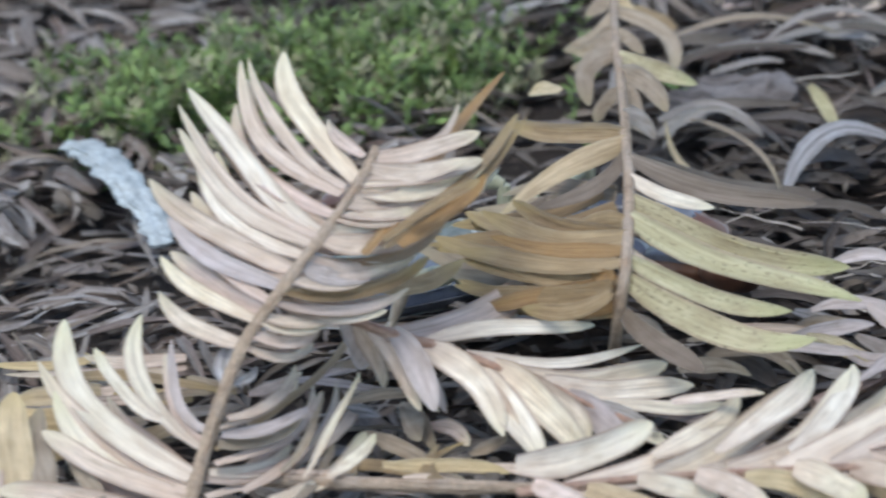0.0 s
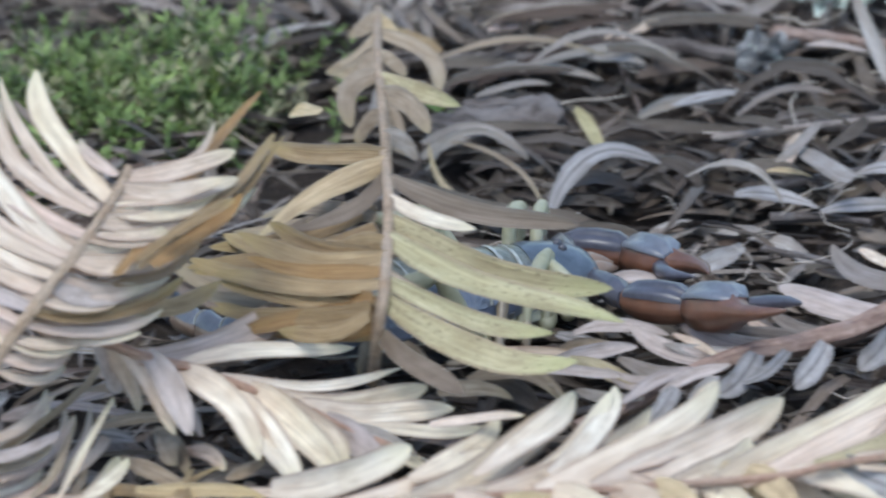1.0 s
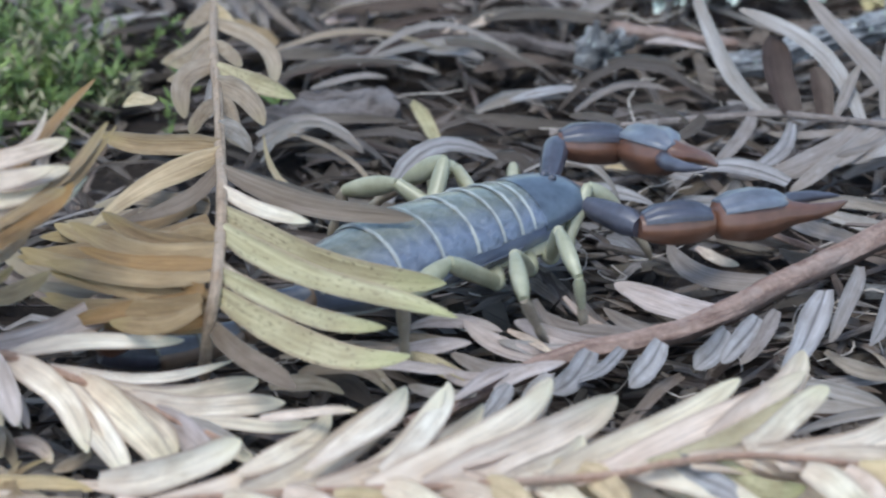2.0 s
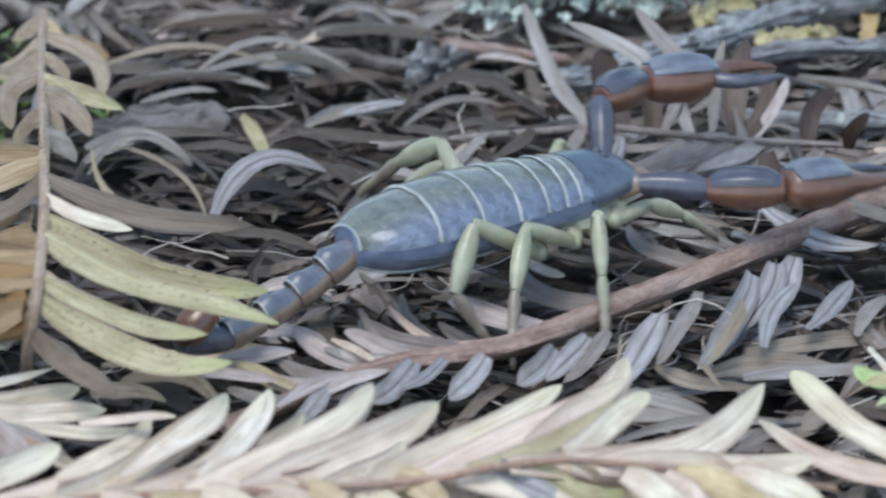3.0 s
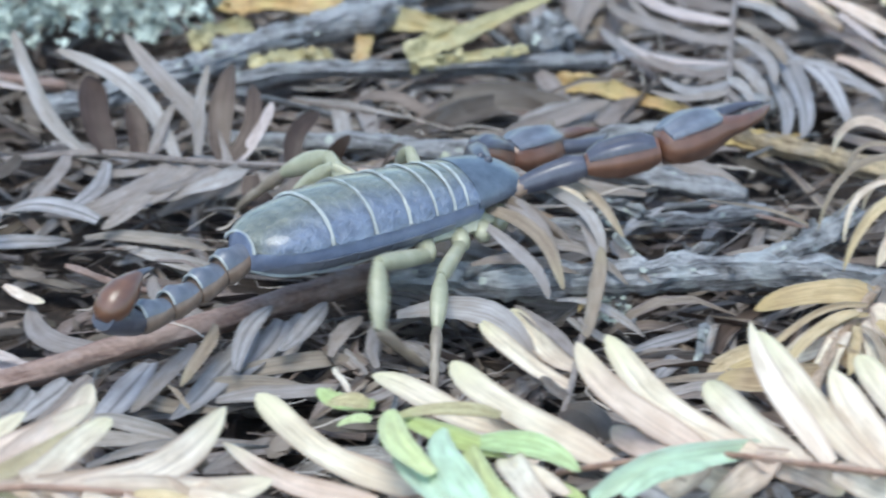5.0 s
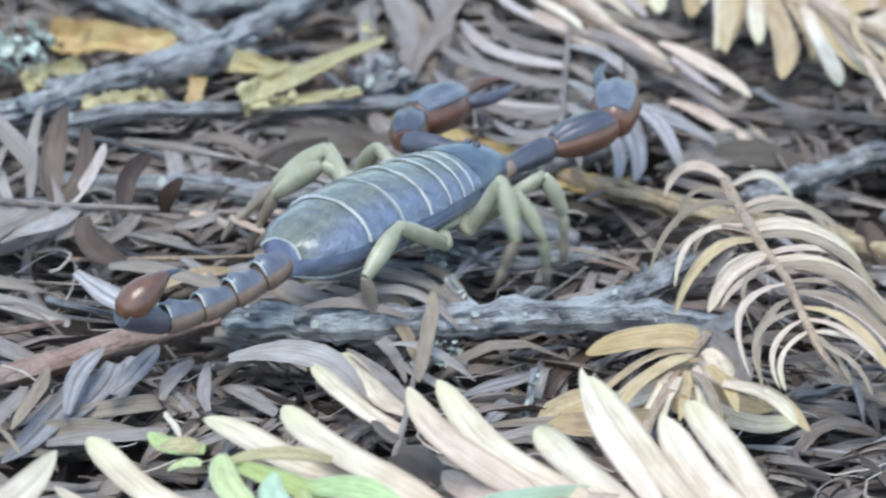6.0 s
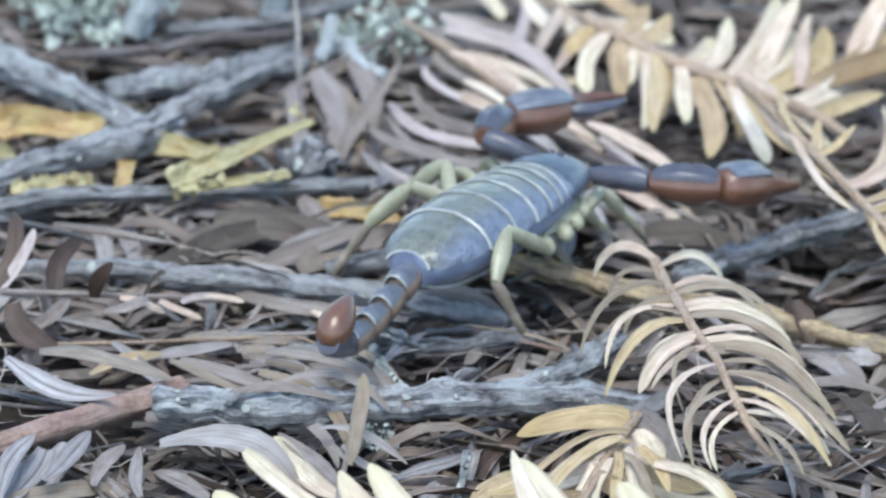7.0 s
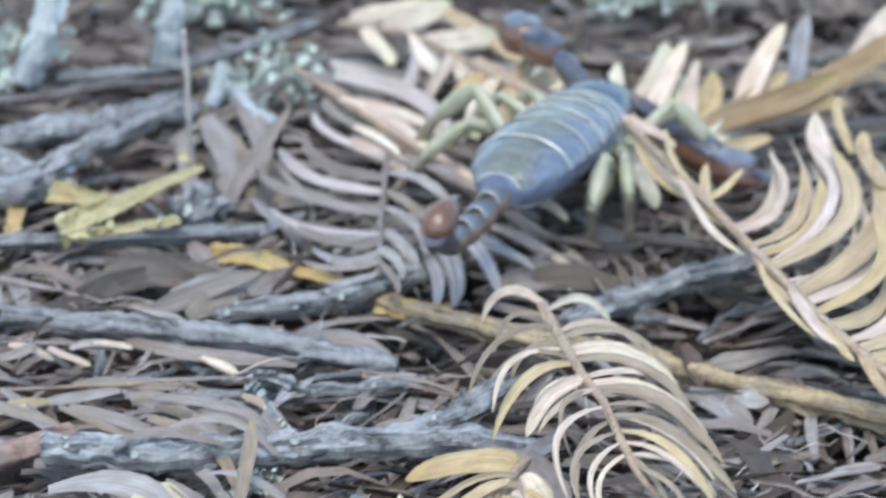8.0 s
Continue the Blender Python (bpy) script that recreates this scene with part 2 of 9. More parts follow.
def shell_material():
    """The back plates: olive, with the sky's slate-blue sheen painted down the sides, finely grained and glossy."""
    n = Nodes("olive_scorpion_back_with_sky_sheen")
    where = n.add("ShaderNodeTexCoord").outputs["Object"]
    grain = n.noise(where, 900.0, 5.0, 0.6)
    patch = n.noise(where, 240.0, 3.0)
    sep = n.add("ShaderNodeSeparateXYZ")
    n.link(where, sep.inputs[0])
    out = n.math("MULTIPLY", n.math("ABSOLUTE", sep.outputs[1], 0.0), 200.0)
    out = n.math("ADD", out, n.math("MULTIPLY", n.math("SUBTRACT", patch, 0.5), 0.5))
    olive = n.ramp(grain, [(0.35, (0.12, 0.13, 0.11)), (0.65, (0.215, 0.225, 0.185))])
    # Slate blue is sky reflected on the sides, put into the base colour.
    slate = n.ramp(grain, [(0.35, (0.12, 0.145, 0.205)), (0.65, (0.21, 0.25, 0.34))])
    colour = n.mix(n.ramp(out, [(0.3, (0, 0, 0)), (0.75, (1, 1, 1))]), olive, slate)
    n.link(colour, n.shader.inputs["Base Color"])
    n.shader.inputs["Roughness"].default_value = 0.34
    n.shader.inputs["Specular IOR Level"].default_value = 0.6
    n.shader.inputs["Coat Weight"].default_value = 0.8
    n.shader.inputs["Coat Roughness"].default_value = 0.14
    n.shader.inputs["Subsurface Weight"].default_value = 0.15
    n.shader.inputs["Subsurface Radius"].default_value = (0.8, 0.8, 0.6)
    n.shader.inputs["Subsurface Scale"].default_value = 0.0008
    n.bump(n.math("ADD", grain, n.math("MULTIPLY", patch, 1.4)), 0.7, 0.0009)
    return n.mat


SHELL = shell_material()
HEAD = speckled("blue_black_scorpion_head", (0.06, 0.08, 0.11), (0.13, 0.16, 0.21), 900.0, 0.34, spec=0.6, coat=0.4)
# Lavender skin, its colour made bluer and lighter to carry the sky's sheen.
FLANK = speckled("lavender_flank_with_sky_sheen", (0.15, 0.18, 0.27), (0.26, 0.305, 0.43), 420.0, 0.32, spec=0.6, coat=0.5, sss=0.15, relief=0.0006)
BELLY = speckled("grey_blue_scorpion_belly", (0.11, 0.12, 0.15), (0.2, 0.22, 0.28), 700.0, 0.35, coat=0.4)
RIM = speckled("pale_segment_rim", (0.26, 0.27, 0.26), (0.54, 0.56, 0.54), 700.0, 0.3, coat=0.5)
LEG = speckled("pale_olive_leg", (0.3, 0.295, 0.195), (0.53, 0.515, 0.38), 420.0, 0.38, sss=0.35, coat=0.3)
LEG_TIP = speckled("brownish_leg_tip", (0.2, 0.16, 0.125), (0.42, 0.36, 0.28), 420.0, 0.4, sss=0.3, coat=0.3)
CLAW = speckled("dark_claw", (0.045, 0.045, 0.06), (0.11, 0.11, 0.145), 600.0, 0.4, spec=0.6, coat=0.5)
CLAW_RED = speckled("red_brown_palm", (0.1, 0.045, 0.028), (0.2, 0.09, 0.055), 500.0, 0.38, spec=0.6, coat=0.5)
TAIL = speckled("brown_tail_segment", (0.17, 0.115, 0.085), (0.32, 0.225, 0.165), 500.0, 0.36, spec=0.6, coat=0.4)
TAIL_TOP = speckled("blue_grey_tail_plate", (0.1, 0.11, 0.14), (0.21, 0.225, 0.27), 600.0, 0.4, spec=0.6, coat=0.4)
STING = speckled("amber_sting_bulb", (0.11, 0.054, 0.036), (0.21, 0.1, 0.058), 500.0, 0.3, spec=0.6, coat=0.5, sss=0.2)


# ---- builders ----
def mesh_object(name, verts, faces, uvs, mat, parent=None, m=None, smooth=True):
    me = bpy.data.meshes.new(name)
    me.from_pydata([tuple(v) for v in verts], [], faces)
    if uvs is not None:
        layer = me.uv_layers.new(name="UVMap")
        index = np.empty(len(me.loops), dtype=np.int32)
        me.loops.foreach_get("vertex_index", index)
        layer.data.foreach_set("uv", np.asarray(uvs, dtype=np.float32)[index].ravel())
    if smooth:
        me.polygons.foreach_set("use_smooth", [True] * len(me.polygons))
        me.set_sharp_from_angle(angle=radians(55))
    me.materials.append(mat)
    ob = new(name, me)
    ob.parent = parent
    if m is not None:
        ob.matrix_basis = m
    return ob


SECTION = [(-1.0, 0.0), (-0.5, 0.08), (0.0, 0.05), (0.5, 0.08), (1.0, 0.0), (0.0, -0.1)]


def blade(length, width, bow, arch, rings=7, cup=0.12, blunt=5.0, twist=0.0, foot=0.6):
    """A needle along +x in metres: flat, grooved along its middle, narrowed at its foot, drawn out to a slightly skewed tip, with uneven edges."""
    verts, faces, uvs = [], [], []
    for i in range(rings):
        u = i / (rings - 1)
        u = 1 - (1 - u) ** 1.6
        grow = min(1.0, foot + 1.9 * u) * (1 + 0.06 * math.sin(8.3 * u + length * 9e4))
        w = 0.5 * width * grow * max(0.015, 1 - u ** blunt) ** 0.66
        skew = 0.25 * width * math.sin(length * 5e4) * u ** 4 + 0.012 * length * math.sin(6.28 * u + length * 7e4)
        y, z = bow * length * 4 * u * (1 - u) + skew, arch * length * 4 * u * (1 - u)
        a = math.atan(bow * 4 * (1 - 2 * u))
        c, s = math.cos(a), math.sin(a)
        k = math.cos(twist * (u - 0.5)), math.sin(twist * (u - 0.5))
        for p, q in SECTION:
            py, pz = w * p, w * (q + cup * p * p)
            py, pz = py * k[0] - pz * k[1], py * k[1] + pz * k[0]
            verts.append((length * u - s * py, y + c * py, z + pz))
            uvs.append((u, 0.5 + 0.5 * p))
    n = len(SECTION)
    for i in range(rings - 1):
        for j in range(n):
            a, b = i * n + j, i * n + (j + 1) % n
            faces.append((a, a + n, b + n, b))
    faces.append(tuple(range(n)))
    faces.append(tuple(reversed(range((rings - 1) * n, rings * n))))
    return verts, faces, uvs


FACE = Vector((0.0, -0.72, 0.7))


def lie(root, tip, roll=0.0, face=FACE):
    """The frame of a needle from root to tip, its flat side turned up and forward, then rolled about its length."""
    x = (Vector(tip) - Vector(root)).normalized()
    z = face - x * face.dot(x)
    z = z.normalized() if z.length > 1e-4 else x.orthogonal().normalized()
    y = z.cross(x)
    return Matrix.Translation(root) @ Matrix((x, y, z)).transposed().to_4x4() @ pose(0, 0, 0, roll)


def curve_points(points, steps=6):
    """A smooth line through the points."""
    p = [Vector(q) for q in points]
    p = [2 * p[0] - p[1]] + p + [2 * p[-1] - p[-2]]
    out = []
    for i in range(1, len(p) - 2):
        for k in range(steps):
            t = k / steps
            out.append(0.5 * (2 * p[i] + (p[i + 1] - p[i - 1]) * t + (2 * p[i - 1] - 5 * p[i] + 4 * p[i + 1] - p[i + 2]) * t * t + (3 * p[i] - p[i - 1] - 3 * p[i + 1] + p[i + 2]) * t ** 3))
    out.append(p[-2])
    return out


def tube(line, r0, r1, sides=8, rough=0.12, freq=400.0, flat=1.0, seed=0.0):
    """A closed, uneven round rod along a line."""
    verts, faces, uvs = [], [], []
    total, last = 0.0, line[0]
    side = None
    ridge = [rough * 0.5 * noise.noise(Vector((seed * 7.7, k * 1.9, 0.5))) for k in range(sides)]
    for i, p in enumerate(line):
        d = (line[min(i + 1, len(line) - 1)] - line[max(i - 1, 0)]).normalized()
        if side is None:
            side = d.cross(Vector((0, 0, 1)))
            side = side.normalized() if side.length > 0.05 else Vector((1, 0, 0))
        side = (side - d * side.dot(d)).normalized()
        up = side.cross(d)
        total += (p - last).length
        last = p
        r = r0 + (r1 - r0) * i / (len(line) - 1)
        for k in range(sides):
            a = 2 * math.pi * k / sides
            o = side * math.cos(a) + up * math.sin(a) * flat
            f = 1 + 1.5 * ridge[k] + rough * (noise.noise((p + o * r * 2) * freq + Vector((seed, 0, 0))) + 0.6 * noise.noise((p + o * r) * freq * 3.1 + Vector((0, seed, 0))))
            verts.append(p + o * r * f)
            uvs.append((total, k / sides))
    for i in range(len(line) - 1):
        for k in range(sides):
            a, b = i * sides + k, i * sides + (k + 1) % sides
            faces.append((a, b, b + sides, a + sides))
    faces.append(tuple(reversed(range(sides))))
    faces.append(tuple(range((len(line) - 1) * sides, len(line) * sides)))
    return verts, faces, uvs


def thing(name, label, category, at=(0, 0, 0), group="", kind=""):
    ob = new(name)
    ob.empty_display_size = 0.005
    ob.matrix_basis = Matrix.Translation(at)
    return tagged(ob, label, category, group, kind)


def sprig(name, label, points, r0, r1, mat, group="fallen conifer sprigs"):
    """A fallen conifer sprig in millimetres: its stem, to which needle() adds the needles."""
    pts = [Vector(p) * MM for p in points]
    ob = thing(name, label, "sprig", pts[0], group)
    line = [p - pts[0] for p in curve_points(pts, 5)]
    v, f, uv = tube(line, r0 * MM, r1 * MM, 7, 0.16, 700.0, seed=len(points) + r0)
    mesh_object("stem", v, f, uv, {PALE: STEM_PALE, WHITE: STEM_PINK, SILVER: STEM_RED, BROWN: STEM_GREY, DRAB: STEM_PALE, GREY: STEM_GREY, STRAW: STEM_PALE, DARK: STEM_GREY, GREEN: STEM_PALE}.get(mat, STEM_PALE), ob)
    ob["tone"] = mat.name
    return ob


def needle(s, root, tip, width, bow=0.0, arch=0.0, roll=0, mat=None):
    """One needle of a sprig, from root to tip in millimetres."""
    own = random.Random(round(tip[0] * 7310 + tip[1] * 3190 + root[0] * 510))
    rise = Vector((0, 0, own.uniform(-0.45, 0.45) * MM))
    a, b = Vector(root) * MM - s.location + rise, Vector(tip) * MM - s.location + rise * 2
    roll += own.uniform(-18, 18)
    v, f, uv = blade((b - a).length, width * MM * 1.06, bow + own.uniform(-0.012, 0.012), arch + own.uniform(-0.015, 0.03), 11, own.uniform(-0.05, 0.4), own.uniform(7, 14) if mat is CREAM else own.uniform(3.6, 8), own.gauss(0, 0.5))
    mesh_object("needle", v, f, uv, mat or bpy.data.materials[s["tone"]], s, lie(a, b, roll))


def loose(name, label, root, tip, width, bow, arch, roll, mat):
    """A needle or leaf that lies by itself."""
    a, b = Vector(root) * MM, Vector(tip) * MM
    own = random.Random(round(tip[0] * 7310 + tip[1] * 3190 + root[0] * 510))
    v, f, uv = blade((b - a).length, width * MM, bow, arch, 11, own.uniform(0.05, 0.45), own.uniform(2.6, 6), own.gauss(0, 0.6), 0.42)
    tagged(mesh_object(name, v, f, uv, mat, None, lie(a, b, roll)), label, "needle", "loose needles")


def twig(name, label, points, r0, r1, mat, stubs=0, rough=0.34, flat=1.0):
    """A fallen twig with uneven bark, worn ends and, where asked, short side stubs."""
    pts = [Vector(p) * MM for p in points]
    ob = thing(name, label, "twig", pts[0], "fallen twigs")
    line = [p - pts[0] for p in curve_points(pts, 14)]
    for i, p in enumerate(line):
        line[i] = p + noise.noise_vector((p + pts[0]) * 120.0) * r0 * MM * 0.55
    sides = 20
    v, f, uv = tube(line, r0 * MM, r1 * MM, sides, rough * 1.25, 420.0, flat, seed=3.1 * len(points) + r0)
    for k in range(sides):
        v[k] = line[0] + (v[k] - line[0]) * rng.uniform(0.35, 0.9)
        v[-1 - k] = line[-1] + (v[-1 - k] - line[-1]) * rng.uniform(0.35, 0.9)
    mesh_object("wood", v, f, uv, mat, ob)
    own = random.Random(int(r0 * 100) + len(points))
    if mat is BARK_LICHEN or mat is BARK_GREY:
        for _ in range(4 * len(points)):
            V, F = [], []
            i = own.randrange(1, len(line) - 1)
            o = Vector((own.gauss(0, 0.7), own.uniform(-1, 0.4), own.uniform(0.1, 1))).normalized()
            c = line[i] + o * (r0 + (r1 - r0) * i / len(line)) * MM * 0.95
            r, base = own.uniform(0.15, 0.5) * MM, 0
            x = o.orthogonal().normalized()
            y = o.cross(x)
            V.append(c + o * r * 0.3)
            for k in range(7):
                q = r * own.uniform(0.6, 1.2)
                V.append(c + x * q * math.cos(k * 0.9) + y * q * math.sin(k * 0.9) + o * r * own.uniform(0.0, 0.25))
            V.append(c - o * r * 0.2)
            for k in range(7):
                F.extend([(base, base + 1 + k, base + 1 + (k + 1) % 7), (base + 8, base + 1 + (k + 1) % 7, base + 1 + k)])
            mesh_object("lichen_scale", V, F, None, FLECK, ob)
    for _ in range(stubs):
        i = own.randrange(2, len(line) - 2)
        d = (line[i + 1] - line[i - 1]).normalized()
        o = (Vector((own.uniform(-1, 1), own.uniform(-1, 0.3), own.uniform(0.2, 1))) + d * own.uniform(-0.5, 0.9)).normalized()
        r = r0 * MM * own.uniform(0.22, 0.4)
        base = line[i] + o * r0 * MM * 0.6
        v, f, uv = tube([base, base + o * r * 1.5, base + (o + d * 0.3) * r * own.uniform(2.5, 4.5)], r, r * 0.6, 7, 0.25, 600.0)
        mesh_object("stub", v, f, uv, mat, ob)
    return ob


def scrap(name, label, points, w0, w1, mat, lumps=0, torn=0.3):
    """A flat torn piece of plant tissue along a line, with ragged edges, folds and loose lumps."""
    pts = [Vector(p) * MM for p in points]
    ob = thing(name, label, "plant scrap", pts[0], "plant scraps")
    own = random.Random(int(w0 * 100) + len(label))
    line = [p - pts[0] for p in curve_points(pts, 9)]
    n, verts, faces, uvs, total = len(line), [], [], [], 0.0
    across = 6
    for layer in (0, 1):
        total = 0.0
        for i, p in enumerate(line):
            u = i / (n - 1)
            d = (line[min(i + 1, n - 1)] - line[max(i - 1, 0)]).normalized()
            side = FACE.cross(d).normalized()
            w = (w0 + (w1 - w0) * u) * MM * (0.75 if i in (0, n - 1) else 1)
            total += (p - line[max(i - 1, 0)]).length
            for k in range(across):
                v = 2 * k / (across - 1) - 1
                edge = 1 + (torn * noise.noise(Vector((i * 0.9, v * 3.0, w0 * 9))) if abs(v) > 0.99 else 0)
                lift = 0.7 * noise.noise(Vector((u * 5, v * 1.6, w0 * 3))) * w + 0.45 * w * v * v
                verts.append(p + side * w * v * edge + FACE * (lift - layer * 0.00035))
                uvs.append((total, 0.5 + 0.4 * v))
    m = n * across
    for i in range(n - 1):
        for k in range(across - 1):
            a = i * across + k
            faces.append((a, a + across, a + across + 1, a + 1))
            faces.append((a + m, a + m + 1, a + m + across + 1, a + m + across))
        for k in (0, across - 1):
            a = i * across + k
            q = (a, a + m, a + m + across, a + across)
            faces.append(q if k == 0 else tuple(reversed(q)))
    for i in (0, n - 1):
        for k in range(across - 1):
            a = i * across + k
            q = (a, a + 1, a + 1 + m, a + m)
            faces.append(q if i == 0 else tuple(reversed(q)))
    mesh_object("sheet", verts, faces, uvs, mat, ob)
    for _ in range(lumps):
        c = own.choice(line) + Vector((own.gauss(0, 1), own.gauss(0, 1), own.gauss(0.4, 0.6))) * w0 * 0.6 * MM
        q = Euler([own.uniform(0, 6) for _ in range(3)]).to_matrix()
        r = own.uniform(0.35, 0.75) * MM
        tip = c + q @ Vector((r * own.uniform(1, 2.2), 0, 0))
        v, f, uv = tube([c, c.lerp(tip, 0.5) + q @ Vector((0, r * 0.3, 0)), tip], r, r * 0.5, 7, 0.25, 500.0, 0.5)
        mesh_object("lump", v, f, uv, mat, ob)


# ---- ground ----
def relief(x, y):
    """The height of the duff in metres."""
    return -0.0045 + 0.0016 * noise.noise(Vector((x * 42, y * 42, 0.3))) + 0.0008 * noise.noise(Vector((x * 130, y * 130, 1.7)))


def build_ground():
    near = list(np.linspace(-0.16, 0.34, 201))
    xs = [-60.0, -8.0, -1.5, -0.5] + near + [0.6, 1.6, 8.0, 60.0]
    ys = [-60.0, -8.0, -1.5, -0.6] + list(np.linspace(-0.2, 0.3, 201)) + [0.6, 1.6, 8.0, 60.0]
    verts = [(x, y, relief(x, y)) for y in ys for x in xs]
    w = len(xs)
    faces = [(j * w + i, j * w + i + 1, (j + 1) * w + i + 1, (j + 1) * w + i) for j in range(len(ys) - 1) for i in range(w - 1)]
    tagged(mesh_object("ground", verts, faces, None, DUFF), "dark crumbly forest soil under conifer litter", "ground", kind="structure")


build_ground()


def scatter(name, label, count, box, z0, z1, lengths, widths, tilt, mat, seed, along=1.0, sprigs=0, darker=None):
    """Needles strewn over a stretch of ground, singly and in the remains of old sprigs; nobody could count them."""
    own = random.Random(seed)
    dry, umber = ([], [], []), ([], [], [])

    def put(x, y, z, az, el, length, width, hue=None):
        # From x 0 to 0.066 most needles take the darker material.
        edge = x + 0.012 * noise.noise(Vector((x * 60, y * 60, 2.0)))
        dark_share = 0.0 if darker is None else min(1, max(0, (0.066 - edge) / 0.02)) * min(1, max(0, (edge + 0.004) / 0.014)) * min(1, max(0, (0.048 - y) / 0.012))
        V, F, U = umber if (own.random() if hue is None else hue) < dark_share * 0.93 else dry
        base = len(V)
        d = Vector((math.cos(az) * math.cos(el), math.sin(az) * math.cos(el), math.sin(el)))
        a = Vector((x, y, z))
        m = lie(a - d * length * 0.5, a + d * length * 0.5, own.gauss(0, 28), Vector((own.uniform(-0.3, 0.3), own.uniform(-0.6, 0.3), 1)))
        v, f, uv = blade(length, width, own.gauss(0, 0.09), own.gauss(0.02, 0.08), 6, own.uniform(0, 0.9), own.choice((1.6, 3, 5, 8)), own.gauss(0, 1.1), 0.55)
        V.extend(m @ Vector(p) for p in v)
        F.extend(tuple(i + base for i in q) for q in f)
        U.extend(uv)

    for _ in range(count):
        x, y = own.uniform(box[0], box[1]), own.uniform(box[2], box[3])
        az = own.gauss(0, along) + own.choice((0, math.pi))
        gap = noise.noise(Vector((x * 75, y * 45, 4.2))) + 0.5 * noise.noise(Vector((x * 190, y * 120, 8.1)))
        high = z1 if gap < 0.1 else z0 + (z1 - z0) * 0.3
        put(x, y, own.uniform(z0, high), az, own.gauss(0, tilt), own.uniform(*lengths), own.uniform(*widths))
    for _ in range(sprigs):
        x, y = own.uniform(box[0], box[1]), own.uniform(box[2], box[3])
        az, z = own.gauss(0, 0.9) + own.choice((0, math.pi)), own.uniform(z1 - 0.0012, z1)
        d = Vector((math.cos(az), math.sin(az), 0))
        lean, hue = own.uniform(0.7, 1.1), own.random()
        size = own.uniform(0.006, 0.012)
        for k in range(own.randint(9, 20)):
            s = Vector((x, y, z)) + d * k * 0.0017
            for side in (-1, 1):
                if own.random() < 0.2:
                    continue
                b = az + side * (lean + own.gauss(0, 0.12))
                q = size * own.uniform(0.8, 1.1)
                put(s.x + math.cos(b) * q / 2, s.y + math.sin(b) * q / 2, z + own.uniform(-0.0006, 0.0006), b, own.gauss(-0.05, 0.1), q, own.uniform(0.0009, 0.0016), hue)
    tagged(mesh_object(name, *dry, mat), label, "litter", kind="stuff")
    if darker is not None:
        tagged(mesh_object("damp_" + name, *umber, darker), "dark brown fallen needles covering the soil", "litter", kind="stuff")


scatter("needle_litter", "grey-brown layer of fallen conifer needles covering the soil", 9500, (-0.07, 0.22, -0.09, 0.15), -0.0055, 0.0004, (0.004, 0.018), (0.0003, 0.0013), 0.18, LITTER, 5, 0.6, 170, DARK_LITTER)
scatter("long_needle_litter", "long flat weathered needles lying on top of the litter", 300, (0.07, 0.2, -0.07, 0.09), -0.001, 0.0012, (0.01, 0.02), (0.0009, 0.0017), 0.08, LITTER, 17, 0.5)
scatter("outer_needle_litter", "grey-brown fallen conifer needles covering the soil around", 3000, (-0.3, 0.45, -0.3, 0.4), -0.005, -0.0015, (0.008, 0.018), (0.0012, 0.0022), 0.12, LITTER, 6, 1.0)


def crumbs(name, label, count, box, z0, z1, size, mat, seed):
    """Small angular crumbs of bark, bud and leaf between the needles."""
    own = random.Random(seed)
    V, F = [], []
    for _ in range(count):
        c = Vector((own.uniform(box[0], box[1]), own.uniform(box[2], box[3]), own.uniform(z0, z1)))
        q = Euler([own.uniform(0, 6.3) for _ in range(3)]).to_matrix()
        s = own.uniform(*size)
        base = len(V)
        d = (s, s * own.uniform(0.3, 0.9), s * own.uniform(0.15, 0.5))
        for p in ((1, 0, 0), (-1, 0, 0), (0, 1, 0), (0, -1, 0), (0, 0, 1), (0, 0, -1)):
            V.append(c + q @ Vector([p[i] * d[i] * own.uniform(0.6, 1.2) for i in range(3)]))
        for a, b, e in ((0, 2, 4), (2, 1, 4), (1, 3, 4), (3, 0, 4), (2, 0, 5), (1, 2, 5), (3, 1, 5), (0, 3, 5)):
            F.append((base + a, base + b, base + e))
    tagged(mesh_object(name, V, F, None, mat, smooth=False), label, "litter", kind="stuff")


def flakes(name, label, count, box, z0, z1, size, mat, seed):
    """Flat torn pieces of bark and old leaf lying among the needles."""
    own = random.Random(seed)
    V, F = [], []
    for _ in range(count):
        c = Vector((own.uniform(box[0], box[1]), own.uniform(box[2], box[3]), own.uniform(z0, z1)))
        q = Euler([own.gauss(0, 0.22), own.gauss(0, 0.22), own.gauss(0, 0.7)]).to_matrix()
        a, b = own.uniform(*size), own.uniform(*size) * 0.3
        n, base, ph = 9, len(V), own.uniform(0, 6)
        for z in (0.0, -0.00035):
            V.append(c + q @ Vector((0, 0, z + a * 0.06)))
            for k in range(n):
                t = 2 * math.pi * k / n
                r = own.uniform(0.65, 1.1) if z == 0.0 else 0.92
                V.append(c + q @ Vector((a * r * math.cos(t), b * r * math.sin(t), z + a * 0.05 * math.sin(2 * t + ph))))
        for k in range(n):
            j = (k + 1) % n
            F.extend([(base, base + 1 + k, base + 1 + j), (base + n + 1, base + n + 2 + j, base + n + 2 + k), (base + 1 + k, base + n + 2 + k, base + n + 2 + j, base + 1 + j)])
    tagged(mesh_object(name, V, F, None, mat, smooth=False), label, "litter", kind="stuff")


